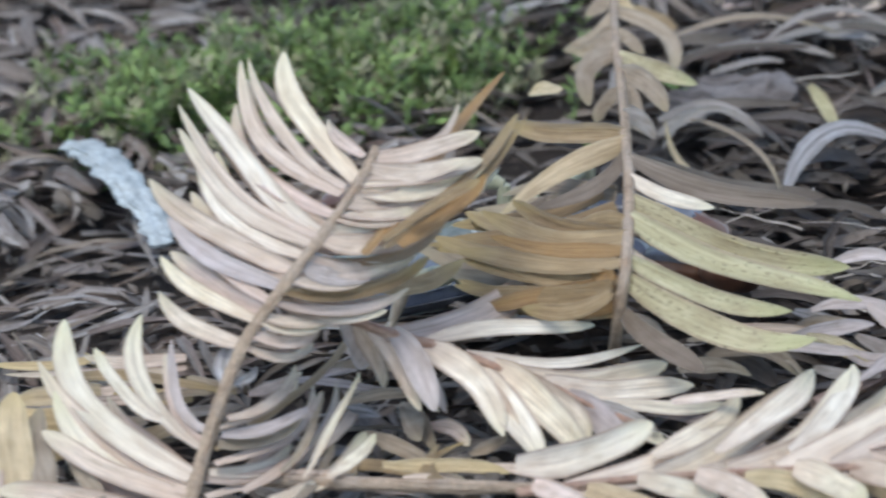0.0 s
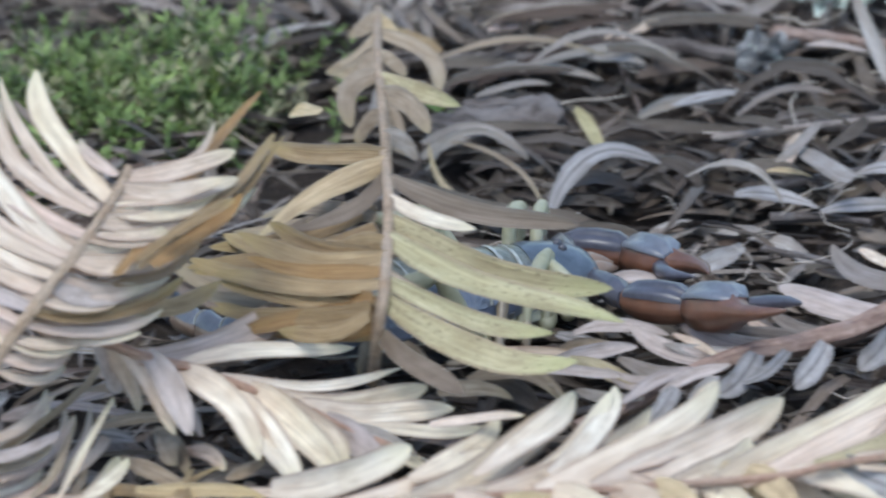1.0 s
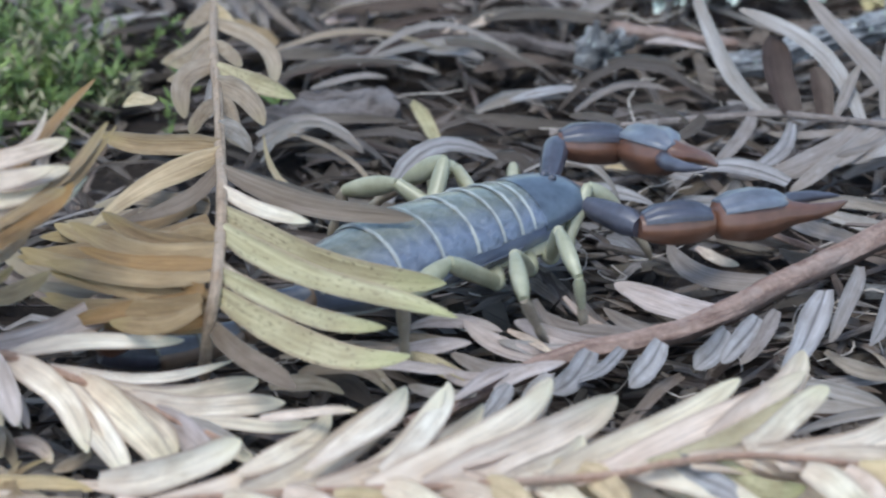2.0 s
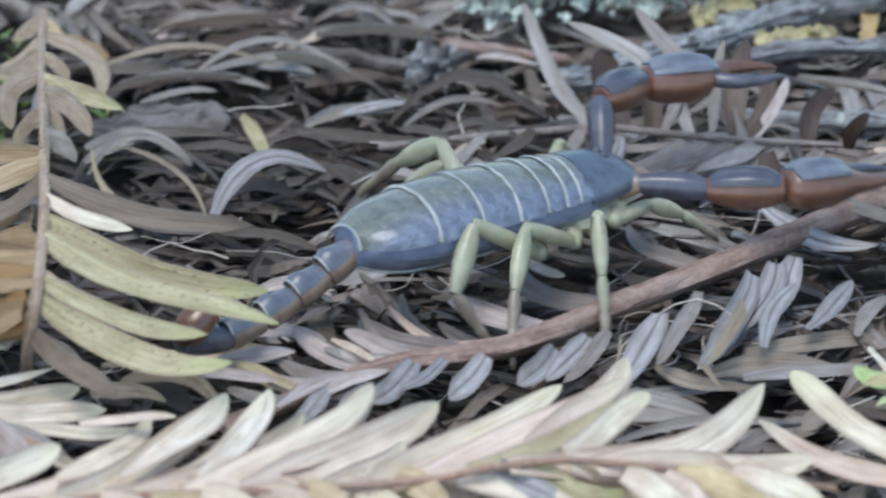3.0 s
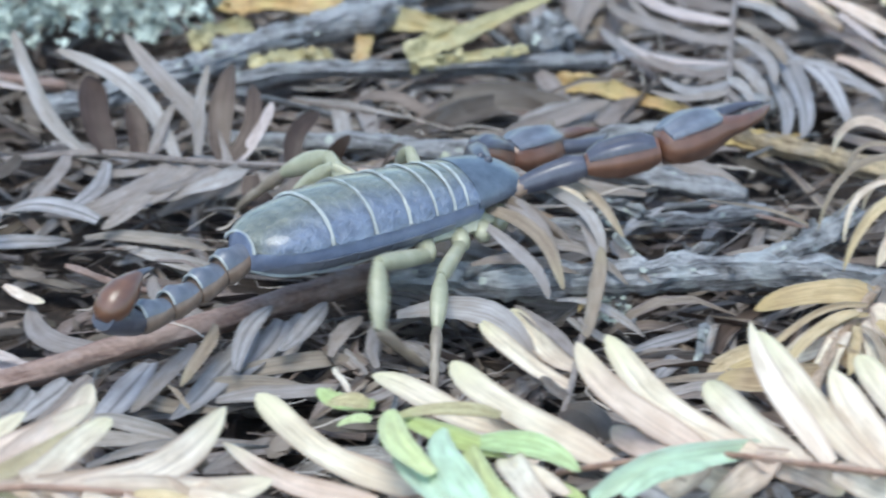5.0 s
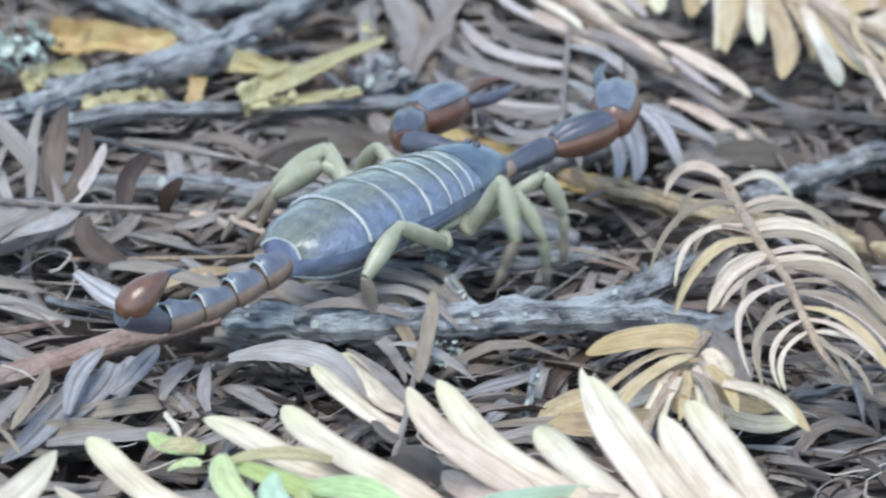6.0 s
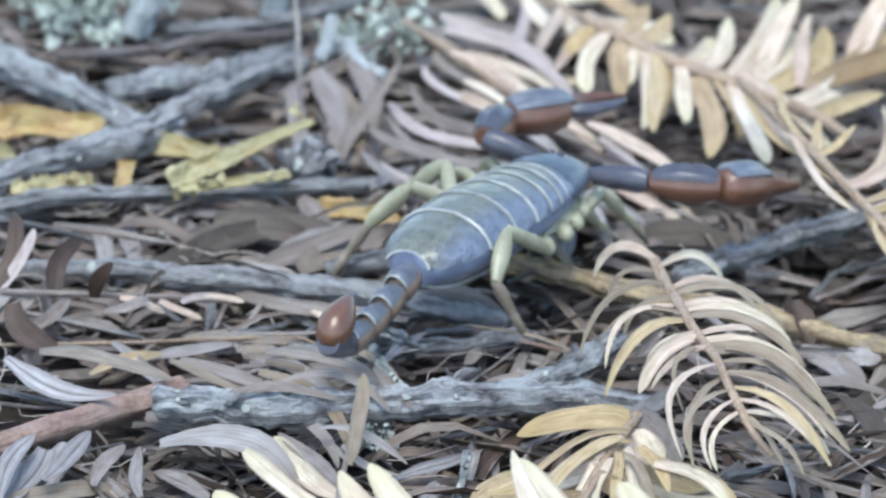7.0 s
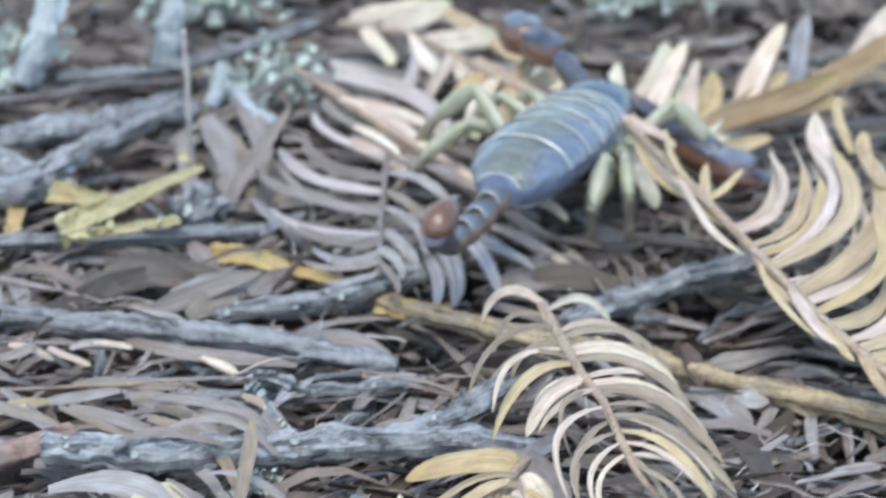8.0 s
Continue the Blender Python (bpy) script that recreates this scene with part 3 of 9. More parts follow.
def fibres(name, label, count, box, z, mat, seed):
    """Hair-thin curled rootlets and leaf ribs on top of the litter."""
    own = random.Random(seed)
    V, F, U = [], [], []
    for _ in range(count):
        c = Vector((own.uniform(box[0], box[1]), own.uniform(box[2], box[3]), z))
        az, turn = own.uniform(0, 6.3), own.gauss(0, 0.35)
        step, line = own.uniform(0.0006, 0.0019), [c]
        for k in range(7):
            az += turn + own.gauss(0, 0.12)
            c = c + Vector((math.cos(az), math.sin(az), own.gauss(0, 0.25))) * step
            line.append(c)
        r = own.uniform(0.00004, 0.00012)
        v, f, uv = tube(line, r, r * 0.6, 4, 0.1)
        base = len(V)
        V.extend(v)
        U.extend(uv)
        F.extend(tuple(i + base for i in q) for q in f)
    tagged(mesh_object(name, V, F, U, mat), label, "litter", kind="stuff")


def splinters(name, label, count, box, z0, z1, mat, seed):
    """Broken twiglets and bark splinters lying across one another."""
    own = random.Random(seed)
    V, F, U = [], [], []
    for _ in range(count):
        c = Vector((own.uniform(box[0], box[1]), own.uniform(box[2], box[3]), own.uniform(z0, z1)))
        az = own.gauss(0, 0.7)
        d = Vector((math.cos(az), math.sin(az), own.gauss(0, 0.1)))
        bend = Vector((-d.y, d.x, 0)) * own.gauss(0, 0.05)
        n = own.uniform(0.003, 0.012)
        r = own.uniform(0.00015, 0.0006)
        line = [c + d * n * (k / 6 - 0.5) + bend * n * math.sin(k * 0.52) for k in range(7)]
        v, f, uv = tube(line, r, r * own.uniform(0.35, 0.9), 7, 0.55, 900.0, own.uniform(0.5, 1.0), own.uniform(0, 50))
        base = len(V)
        V.extend(v)
        U.extend(uv)
        F.extend(tuple(i + base for i in q) for q in f)
    tagged(mesh_object(name, V, F, U, mat), label, "litter", kind="stuff")


VIEW = (-0.06, 0.21, -0.08, 0.14)
flakes("bark_flakes", "flat brown and grey flakes of bark among fallen needles", 900, VIEW, -0.003, 0.0002, (0.0012, 0.0045), CRUMB, 31)
fibres("rootlets", "hair-thin pale rootlets and leaf ribs on the litter", 420, (0.02, 0.21, -0.08, 0.1), 0.0006, FIBRE, 33)
crumbs("litter_crumbs", "small dark and grey crumbs of bark between needles", 5000, (-0.06, 0.21, -0.08, 0.14), -0.004, 0.0004, (0.0003, 0.0012), CRUMB, 9)
splinters("twig_splinters", "grey broken twiglets strewn over the needle litter", 150, (0.075, 0.21, -0.07, 0.12), 0.0, 0.0018, BARK_GREY, 41)
splinters("dark_twig_splinters", "dark brown broken twiglets strewn over the litter", 150, (-0.02, 0.21, -0.07, 0.12), -0.0005, 0.0014, BARK_DARK, 43)


def moss_patch(centres):
    """Soft green moss: many short shoots, each set round with tiny pointed leaves."""
    own = random.Random(21)
    V, F, G, H = [], [], [], []
    for c in centres:
        for _ in range(150):
            r = abs(own.gauss(0, 8))
            a = own.uniform(0, 6.283)
            x, y = c[0] + r * math.cos(a) * 1.15, c[1] + r * math.sin(a) * 0.9
            top = own.uniform(3, 9.0) * max(0.35, 1 - r / 22)
            lean = Vector((own.gauss(0, 0.5), own.gauss(-0.15, 0.5), 1)).normalized()
            verts, faces = (V, F) if own.random() < 0.74 else (G, H)
            root = Vector((x, y, -3.5))
            n = int(12 + top * 3)
            for k in range(n):
                u = (k + 1) / n
                p = root + lean * (top + 3.5) * u
                b = own.uniform(0, 6.283)
                d = (Vector((math.cos(b), math.sin(b), 0.0)) + lean * own.uniform(0.4, 1.3)).normalized()
                w = d.cross(lean).normalized()
                q = own.uniform(0.8, 2.0)
                i = len(verts)
                verts.extend([p * MM, (p + d * q * 0.45 + w * q * 0.17) * MM, (p + d * q) * MM, (p + d * q * 0.45 - w * q * 0.17) * MM, (p + d * q * 0.5 + lean * 0.12) * MM])
                faces.extend([(i, i + 1, i + 4), (i + 1, i + 2, i + 4), (i + 2, i + 3, i + 4), (i + 3, i, i + 4)])
    tagged(mesh_object("moss", V, F, None, MOSS), "fresh green moss growing through the conifer litter", "moss", kind="stuff")
    tagged(mesh_object("dry_moss", G, H, None, MOSS_PALE), "dry yellowish moss shoots among fresh green moss", "moss", kind="stuff")


def lichen_tuft(centres, size=1.0, seed=1):
    """A crinkled tuft of pale lichen: overlapping ruffled lobes."""
    own = random.Random(seed)
    ob = thing("lichen", "pale grey-green crinkled lichen tuft on the litter", "lichen")
    for c in (centres if isinstance(centres, list) else [centres]):
        c = Vector(c)
        for _ in range(95):
            p = c + Vector((own.gauss(0, 2.6), own.gauss(0, 2.4), abs(own.gauss(0, 2.2)))) * size
            q = Euler([own.uniform(-1.2, 1.2), own.uniform(-1.2, 1.2), own.uniform(0, 6.3)]).to_matrix()
            r = own.uniform(0.3, 0.95) * size
            V, F, i, n, ph = [], [], 0, 12, own.uniform(0, 6)
            V.append(p * MM)
            for ring in (0.45, 0.8, 1.0):
                for k in range(n):
                    a = 2 * math.pi * k / n
                    f = r * ring * (1 + 0.28 * math.sin(3 * a + ph) * ring + own.uniform(-0.14, 0.14))
                    V.append((p + q @ Vector((f * math.cos(a), f * math.sin(a), r * ring * ring * (0.4 + 0.34 * math.sin(5 * a + ph)) + own.uniform(-0.06, 0.06)))) * MM)
            for k in range(n):
                j = (k + 1) % n
                F.append((i, i + 1 + k, i + 1 + j))
                for b in (0, n):
                    F.append((i + 1 + b + k, i + 1 + b + n + k, i + 1 + b + n + j, i + 1 + b + j))
            mesh_object("lobe", V, F, None, LICHEN, ob)


# ---- sprigs, twigs, loose needles and growth, in millimetres ----
s = sprig("conifer_sprig", "pale dry conifer sprig leaning up from the litter", [(-14.4, -69.1, 4.0), (-13.1, -66.1, 8.0), (-11.6, -64.9, 12.0), (-10.0, -62.8, 15.5), (-7.6, -60.8, 18.5), (-4.9, -58.7, 21.5), (-2.4, -55.6, 24.0), (-0.5, -51.3, 26.0), (-0.2, -49.6, 26.6)], 0.62, 0.34, PALE)
needle(s, (-1.5, -52.4, 25.5), (-9.8, -35.2, 29.5), 1.96, 0.06, 0.00, 0, WHITE)
needle(s, (-2.1, -53.7, 24.9), (-12.2, -36.6, 28.4), 1.08, 0.08, 0.00, 0, PALE)
needle(s, (-2.7, -54.6, 24.4), (-13.3, -36.8, 27.9), 1.27, 0.10, 0.00, 0, PALE)
needle(s, (-3.0, -55.9, 23.7), (-13.1, -38.6, 26.2), 1.67, 0.12, 0.00, 0, PALE)
needle(s, (-3.9, -56.9, 22.9), (-17.0, -36.2, 26.9), 1.86, 0.06, 0.00, 0, WHITE)
needle(s, (-4.3, -57.7, 22.3), (-18.2, -39.7, 25.3), 1.08, 0.08, 0.00, 0, PALE)
needle(s, (-5.3, -58.9, 21.1), (-16.3, -44.9, 23.1), 1.76, 0.06, 0.00, 0, WHITE)
needle(s, (-5.9, -59.3, 20.6), (-19.5, -46.0, 23.1), 1.76, 0.05, 0.00, 0, PALE)
needle(s, (-7.0, -60.5, 18.9), (-17.7, -52.0, 20.4), 1.57, 0.05, 0.00, 0, LILAC)
needle(s, (-8.1, -61.2, 17.8), (-17.2, -52.6, 19.0), 1.57, 0.05, 0.00, 0, PALE)
needle(s, (-8.9, -62.0, 16.7), (-18.0, -53.0, 17.7), 1.37, 0.06, 0.00, 0, WHITE)
needle(s, (-10.0, -62.7, 15.7), (-18.3, -54.2, 16.5), 1.47, 0.08, 0.00, 0, PALE)
needle(s, (-5.2, -46.3, 26.6), (-11.0, -36.9, 27.6), 0.69, 0.03, 0.00, 0, GREY)
needle(s, (-0.9, -51.0, 26.1), (-4.3, -45.8, 26.9), 1.08, 0.08, 0.00, 0, PALE)
needle(s, (-2.5, -54.2, 24.6), (-12.8, -37.1, 26.6), 1.18, 0.09, 0.00, 0, PALE)
needle(s, (-3.4, -56.5, 23.2), (-14.8, -38.5, 25.2), 1.67, 0.08, 0.00, 0, PALE)
needle(s, (-4.9, -58.3, 21.8), (-18.0, -41.6, 23.8), 1.27, 0.05, 0.00, 0, PALE)
needle(s, (-4.7, -58.2, 21.9), (-14.7, -43.5, 23.4), 1.57, 0.08, 0.00, 0, WHITE)
needle(s, (-7.8, -61.0, 18.2), (-16.6, -50.0, 19.8), 1.37, 0.06, 0.00, 0, PALE)
needle(s, (-6.4, -60.0, 19.6), (-16.1, -48.0, 21.4), 1.57, 0.06, 0.00, 0, PALE)
needle(s, (-0.1, -50.0, 26.5), (5.8, -38.9, 26.1), 0.64, -0.12, 0.00, 0, PALE)
needle(s, (-0.3, -50.8, 26.2), (7.8, -43.8, 25.4), 1.67, -0.06, 0.00, 0, PALE)
needle(s, (-0.6, -51.7, 25.8), (7.4, -48.8, 24.8), 1.57, -0.08, 0.00, 0, PALE)
needle(s, (-1.1, -53.0, 25.2), (8.2, -46.3, 24.6), 1.76, -0.06, 0.00, 0, PALE)
needle(s, (-1.4, -53.7, 24.9), (6.7, -48.0, 23.9), 1.96, -0.08, 0.00, 0, WHITE)
needle(s, (-2.0, -55.1, 24.2), (5.8, -48.8, 23.0), 1.96, -0.06, 0.00, 0, PALE)
needle(s, (-2.6, -55.9, 23.8), (5.3, -50.5, 22.6), 1.76, -0.08, 0.00, 0, PALE)
needle(s, (-3.0, -56.4, 23.3), (3.2, -53.0, 21.7), 1.67, -0.06, 0.00, 0, PALE)
needle(s, (-3.5, -57.2, 22.7), (2.7, -52.9, 21.1), 1.57, -0.08, 0.00, 0, WHITE)
needle(s, (-4.0, -57.8, 22.2), (2.6, -54.3, 20.6), 1.67, -0.10, 0.00, 0, PALE)
needle(s, (-4.8, -58.7, 21.4), (1.0, -55.4, 19.6), 1.67, -0.10, 0.00, 0, PALE)
needle(s, (-5.3, -59.2, 20.8), (0.1, -55.7, 18.8), 1.47, -0.12, 0.00, 0, LILAC)
needle(s, (-6.2, -59.9, 19.7), (-0.8, -56.7, 17.7), 1.27, -0.12, 0.00, 0, PALE)
needle(s, (-7.0, -60.5, 18.9), (3.8, -51.4, 17.5), 1.18, -0.14, 0.00, 0, TAN)
needle(s, (-7.3, -60.8, 18.5), (2.6, -54.6, 16.9), 0.88, -0.12, 0.00, 0, PALE)
needle(s, (-8.4, -61.5, 17.4), (-2.8, -56.1, 15.4), 1.37, -0.16, 0.00, 0, PALE)
needle(s, (-8.8, -61.9, 16.8), (-3.6, -57.7, 14.8), 1.27, -0.18, 0.00, 0, WHITE)
needle(s, (-9.5, -62.6, 15.9), (-4.6, -57.2, 13.9), 1.27, -0.22, 0.00, 0, PALE)
needle(s, (-9.9, -62.9, 15.4), (-5.1, -57.9, 13.2), 0.98, -0.20, 0.00, 0, PALE)
needle(s, (-3.5, -57.1, 22.8), (9.4, -44.1, 21.9), 0.64, -0.13, 0.00, 0, CREAM)
needle(s, (-0.5, -58.9, 21.2), (8.4, -30.6, 24.2), 1.27, -0.01, 0.00, 0, RUST)
needle(s, (1.4, -57.5, 22.4), (10.8, -37.7, 24.8), 0.98, -0.05, 0.00, 0, TAN)
needle(s, (1.5, -58.3, 21.8), (11.3, -37.9, 24.0), 0.69, -0.05, 0.00, 0, TAN)
needle(s, (2.4, -57.9, 22.1), (8.5, -47.2, 23.5), 1.27, -0.04, 0.00, 0, RUST)
needle(s, (3.2, -56.8, 23.1), (8.1, -50.7, 23.7), 0.98, -0.05, 0.00, 0, TAN)
needle(s, (-14.3, -67.7, 5.8), (-28.5, -46.1, 8.2), 2.16, 0.10, 0.00, 0, CREAM)
needle(s, (-14.5, -68.7, 4.5), (-28.1, -54.4, 6.1), 2.16, 0.09, 0.00, 0, CREAM)
needle(s, (-14.4, -68.3, 5.1), (-29.6, -50.7, 7.1), 1.86, 0.08, 0.00, 0, PALE)
needle(s, (-13.3, -66.4, 7.6), (-20.9, -46.2, 9.2), 1.67, 0.13, 0.00, 0, CREAM)
needle(s, (-12.6, -65.7, 9.3), (-18.1, -51.2, 10.5), 0.88, 0.10, 0.00, 0, LILAC)
needle(s, (-16.6, -65.4, 10.2), (-23.7, -54.4, 11.2), 1.08, 0.08, 0.00, 0, CREAM)
needle(s, (-14.5, -69.0, 4.2), (-27.9, -59.0, 5.2), 1.96, 0.06, 0.00, 0, PALE)
needle(s, (-11.4, -65.5, 10.0), (-7.0, -55.6, 9.4), 0.98, -0.12, 0.00, 0, PALE)
needle(s, (-12.3, -67.2, 6.5), (-6.0, -53.3, 5.9), 1.08, -0.14, 0.00, 0, PALE)
needle(s, (-12.3, -66.5, 7.5), (-4.8, -33.6, 6.5), 0.64, -0.10, 0.00, 0, TAN)
needle(s, (-13.3, -68.3, 5.0), (-3.6, -44.3, 4.0), 1.08, -0.15, 0.00, 0, PALE)
needle(s, (-10.2, -68.5, 4.7), (-5.2, -48.3, 3.7), 0.98, -0.10, 0.00, 0, PALE)
needle(s, (-7.7, -68.8, 4.4), (-1.4, -55.4, 3.4), 1.37, -0.08, 0.00, 0, CREAM)
needle(s, (-11.9, -65.7, 9.1), (-5.6, -59.1, 8.1), 1.18, -0.12, 0.00, 0, LILAC)
needle(s, (-12.2, -66.1, 8.0), (-6.0, -60.6, 7.0), 1.08, -0.10, 0.00, 0, DRAB)
needle(s, (-5.9, -68.8, 4.4), (-4.5, -55.6, 3.0), 0.88, -0.06, 0.00, 0, DRAB)
needle(s, (-11.2, -64.7, 12.4), (-11.7, -59.6, 13.4), 1.47, 0.05, 0.00, 0, SILVER)
needle(s, (-11.0, -64.5, 12.8), (-9.2, -61.3, 12.8), 0.78, -0.10, 0.00, 0, SILVER)
needle(s, (-12.8, -66.3, 7.6), (-18.5, -52.6, 8.6), 1.08, 0.08, 0.00, 0, PALE)
needle(s, (-13.8, -67.5, 6.2), (-22.6, -55.6, 7.6), 1.47, 0.08, 0.00, 0, PALE)
needle(s, (-12.1, -65.7, 9.3), (-7.7, -57.8, 8.7), 0.88, -0.10, 0.00, 0, PALE)
needle(s, (-12.9, -67.2, 6.5), (-7.2, -59.6, 5.5), 1.18, -0.14, 0.00, 0, WHITE)
needle(s, (-13.0, -67.6, 6.0), (-5.2, -57.3, 4.8), 0.88, -0.14, 0.00, 0, PALE)
needle(s, (-4.7, -57.2, 21.0), (4.5, -49.5, 19.0), 1.96, -0.08, 0.00, 0, PALE)
needle(s, (-5.5, -57.7, 20.0), (2.8, -51.1, 18.0), 1.96, -0.10, 0.00, 0, WHITE)
needle(s, (-6.2, -57.2, 19.0), (2.3, -51.7, 17.0), 1.67, -0.10, 0.00, 0, PALE)
needle(s, (-0.7, -56.7, 19.0), (4.4, -44.4, 17.0), 1.47, -0.06, 0.00, 0, RUST)
needle(s, (-7.1, -57.8, 18.0), (1.7, -54.8, 16.0), 1.47, -0.12, 0.00, 0, PALE)
needle(s, (-2.6, -50.8, 15.0), (6.0, -43.7, 13.0), 1.47, -0.08, 0.00, 0, TAN)
needle(s, (-8.0, -58.3, 17.0), (0.9, -56.4, 15.0), 1.27, -0.14, 0.00, 0, PALE)
s = sprig("conifer_sprig", "flattened straw-coloured conifer sprig in dark litter", [(-33.3, -66.4, 2.0), (-27.5, -67.0, 3.0), (-20.9, -67.6, 3.5), (-14.9, -67.1, 3.0)], 0.40, 0.30, STRAW)
needle(s, (-28.7, -66.9, 2.8), (-31.0, -55.0, 7.4), 3.06, 0.03, 0.00, 0, STRAW)
needle(s, (-25.8, -67.2, 3.1), (-29.3, -54.8, 5.2), 2.51, 0.03, 0.00, 0, DRAB)
needle(s, (-18.6, -67.4, 3.3), (-30.6, -65.5, 5.0), 2.19, 0.03, 0.00, 0, PALE)
needle(s, (-16.3, -67.2, 3.1), (-25.9, -61.8, 5.0), 1.64, 0.05, 0.00, 0, PALE)
needle(s, (-21.8, -67.5, 3.4), (-25.1, -60.8, 5.0), 1.42, 0.05, 0.00, 0, DRAB)
needle(s, (-30.8, -66.7, 2.4), (-32.7, -58.0, 5.0), 2.19, 0.00, 0.00, 0, PALE)
needle(s, (-26.1, -39.9, 2.2), (-35.5, -42.9, 2.2), 0.87, 0.06, 0.00, 0, STRAW)
needle(s, (-18.7, -41.8, 2.2), (-34.1, -43.9, 2.2), 0.77, 0.03, 0.00, 0, PALE)
needle(s, (-27.0, -53.8, 2.2), (-33.1, -54.4, 2.2), 0.66, 0.00, 0.00, 0, GREY)
needle(s, (-23.3, -40.6, 2.2), (-32.2, -40.6, 2.2), 0.87, 0.00, 0.00, 0, GREY)
needle(s, (-18.2, -45.7, 2.2), (-27.9, -48.3, 2.2), 0.98, 0.00, 0.00, 0, PALE)
needle(s, (-18.9, -40.6, 2.2), (-27.6, -41.6, 2.2), 1.20, 0.03, 0.00, 0, PALE)
needle(s, (-19.9, -43.5, 2.2), (-28.4, -45.7, 2.2), 1.31, -0.03, 0.00, 0, CREAM)
needle(s, (-22.0, -45.7, 2.2), (-29.6, -46.8, 2.2), 1.09, 0.05, 0.00, 0, PALE)
needle(s, (-17.4, -47.2, 2.2), (-24.3, -46.7, 2.2), 1.31, 0.03, 0.00, 0, STRAW)
needle(s, (-25.3, -46.7, 2.2), (-32.7, -48.8, 2.2), 1.64, 0.00, 0.00, 0, STRAW)
needle(s, (-26.1, -50.8, 2.2), (-32.7, -51.3, 2.2), 1.86, 0.03, 0.00, 0, STRAW)
needle(s, (-20.8, -50.8, 2.2), (-25.6, -53.8, 2.2), 1.53, 0.00, 0.00, 0, DRAB)
needle(s, (-17.3, -51.7, 2.2), (-21.0, -55.7, 2.2), 1.42, 0.05, 0.00, 0, STRAW)
needle(s, (-26.0, -56.7, 2.2), (-32.3, -58.7, 2.2), 1.97, 0.00, 0.00, 0, STRAW)
needle(s, (-13.7, -46.7, 2.2), (-18.2, -45.7, 2.2), 1.20, 0.00, 0.00, 0, DRAB)
needle(s, (-23.0, -42.6, 2.2), (-28.0, -39.0, 2.2), 0.87, 0.10, 0.00, 0, STRAW)
needle(s, (-19.5, -49.8, 2.2), (-13.0, -48.2, 2.2), 0.87, 0.00, 0.00, 0, GREY)
s = sprig("conifer_sprig", "brown conifer sprig with yellowing needles over the litter", [(13.7, 23.8, 9.0), (14.9, 8.5, 11.0), (16.6, -7.3, 13.0), (18.2, -23.6, 15.0), (19.3, -35.9, 15.5), (19.6, -45.6, 14.0), (18.9, -47.0, 10.0), (18.1, -43.5, 4.0)], 0.40, 0.55, DRAB)
needle(s, (14.3, 16.1, 10.0), (9.7, 12.5, 8.0), 1.64, 0.14, 0.00, 0, DRAB)
needle(s, (13.9, 20.9, 9.4), (11.0, 19.2, 7.5), 1.42, 0.10, 0.00, 0, DRAB)
needle(s, (13.9, 20.9, 9.4), (16.4, 19.1, 7.5), 1.31, -0.10, 0.00, 0, STRAW)
needle(s, (14.9, 8.5, 11.0), (13.8, 4.5, 8.8), 1.53, -0.10, 0.00, 0, DRAB)
needle(s, (16.6, -7.4, 13.0), (18.2, -10.7, 10.4), 1.64, 0.10, 0.00, 0, DRAB)
needle(s, (16.7, -8.9, 13.2), (14.1, -8.6, 10.6), 1.42, -0.10, 0.00, 0, DRAB)
needle(s, (11.1, -11.0, 13.3), (8.5, -4.8, 10.7), 1.86, 0.00, 0.00, 0, STRAW)
needle(s, (17.5, -17.1, 14.2), (20.4, -17.0, 11.4), 1.53, 0.10, 0.00, 0, GREY)
needle(s, (15.0, 8.3, 11.0), (17.3, 7.0, 8.8), 1.31, 0.10, 0.00, 0, DRAB)
needle(s, (14.8, 10.4, 10.8), (11.1, 8.8, 8.6), 1.64, 0.10, 0.00, 0, DRAB)
needle(s, (15.6, 2.4, 11.8), (13.3, -4.3, 9.4), 1.86, -0.22, 0.00, 0, DRAB)
needle(s, (15.3, 4.9, 11.4), (11.3, 2.5, 9.2), 1.42, 0.10, 0.00, 0, DRAB)
needle(s, (14.3, 16.1, 10.0), (20.4, 6.2, 8.0), 1.64, 0.18, 0.00, 0, DRAB)
needle(s, (15.8, 0.3, 12.0), (23.1, -1.8, 9.6), 1.75, -0.03, 0.00, 0, YELLOW)
needle(s, (16.2, -4.1, 12.6), (20.9, -7.0, 10.1), 1.97, 0.10, 0.00, 0, DRAB)
needle(s, (17.2, -13.9, 13.8), (19.5, -14.5, 11.0), 1.64, 0.10, 0.00, 0, DRAB)
needle(s, (16.0, -2.1, 12.3), (15.5, -4.7, 9.9), 1.42, 0.00, 0.00, 0, SILVER)
needle(s, (18.0, -21.7, 14.8), (6.9, -15.1, 13.0), 1.86, 0.03, 0.00, 0, TAN)
needle(s, (18.2, -23.4, 15.0), (7.4, -32.4, 12.0), 1.97, -0.03, 0.00, 0, STRAW)
needle(s, (18.4, -26.6, 15.1), (10.5, -31.2, 12.1), 1.53, 0.16, 0.00, 0, MID)
needle(s, (18.6, -28.5, 15.2), (35.0, -31.0, 12.2), 1.86, -0.06, 0.00, 0, MID)
needle(s, (19.0, -32.8, 15.4), (26.3, -33.9, 12.3), 1.42, -0.05, 0.00, 0, WHITE)
needle(s, (19.3, -36.3, 15.4), (38.0, -42.1, 12.4), 2.19, -0.07, 0.00, 0, YELLOW)
needle(s, (19.4, -39.9, 14.9), (39.4, -49.2, 11.9), 2.40, -0.06, 0.00, 0, YELLOW)
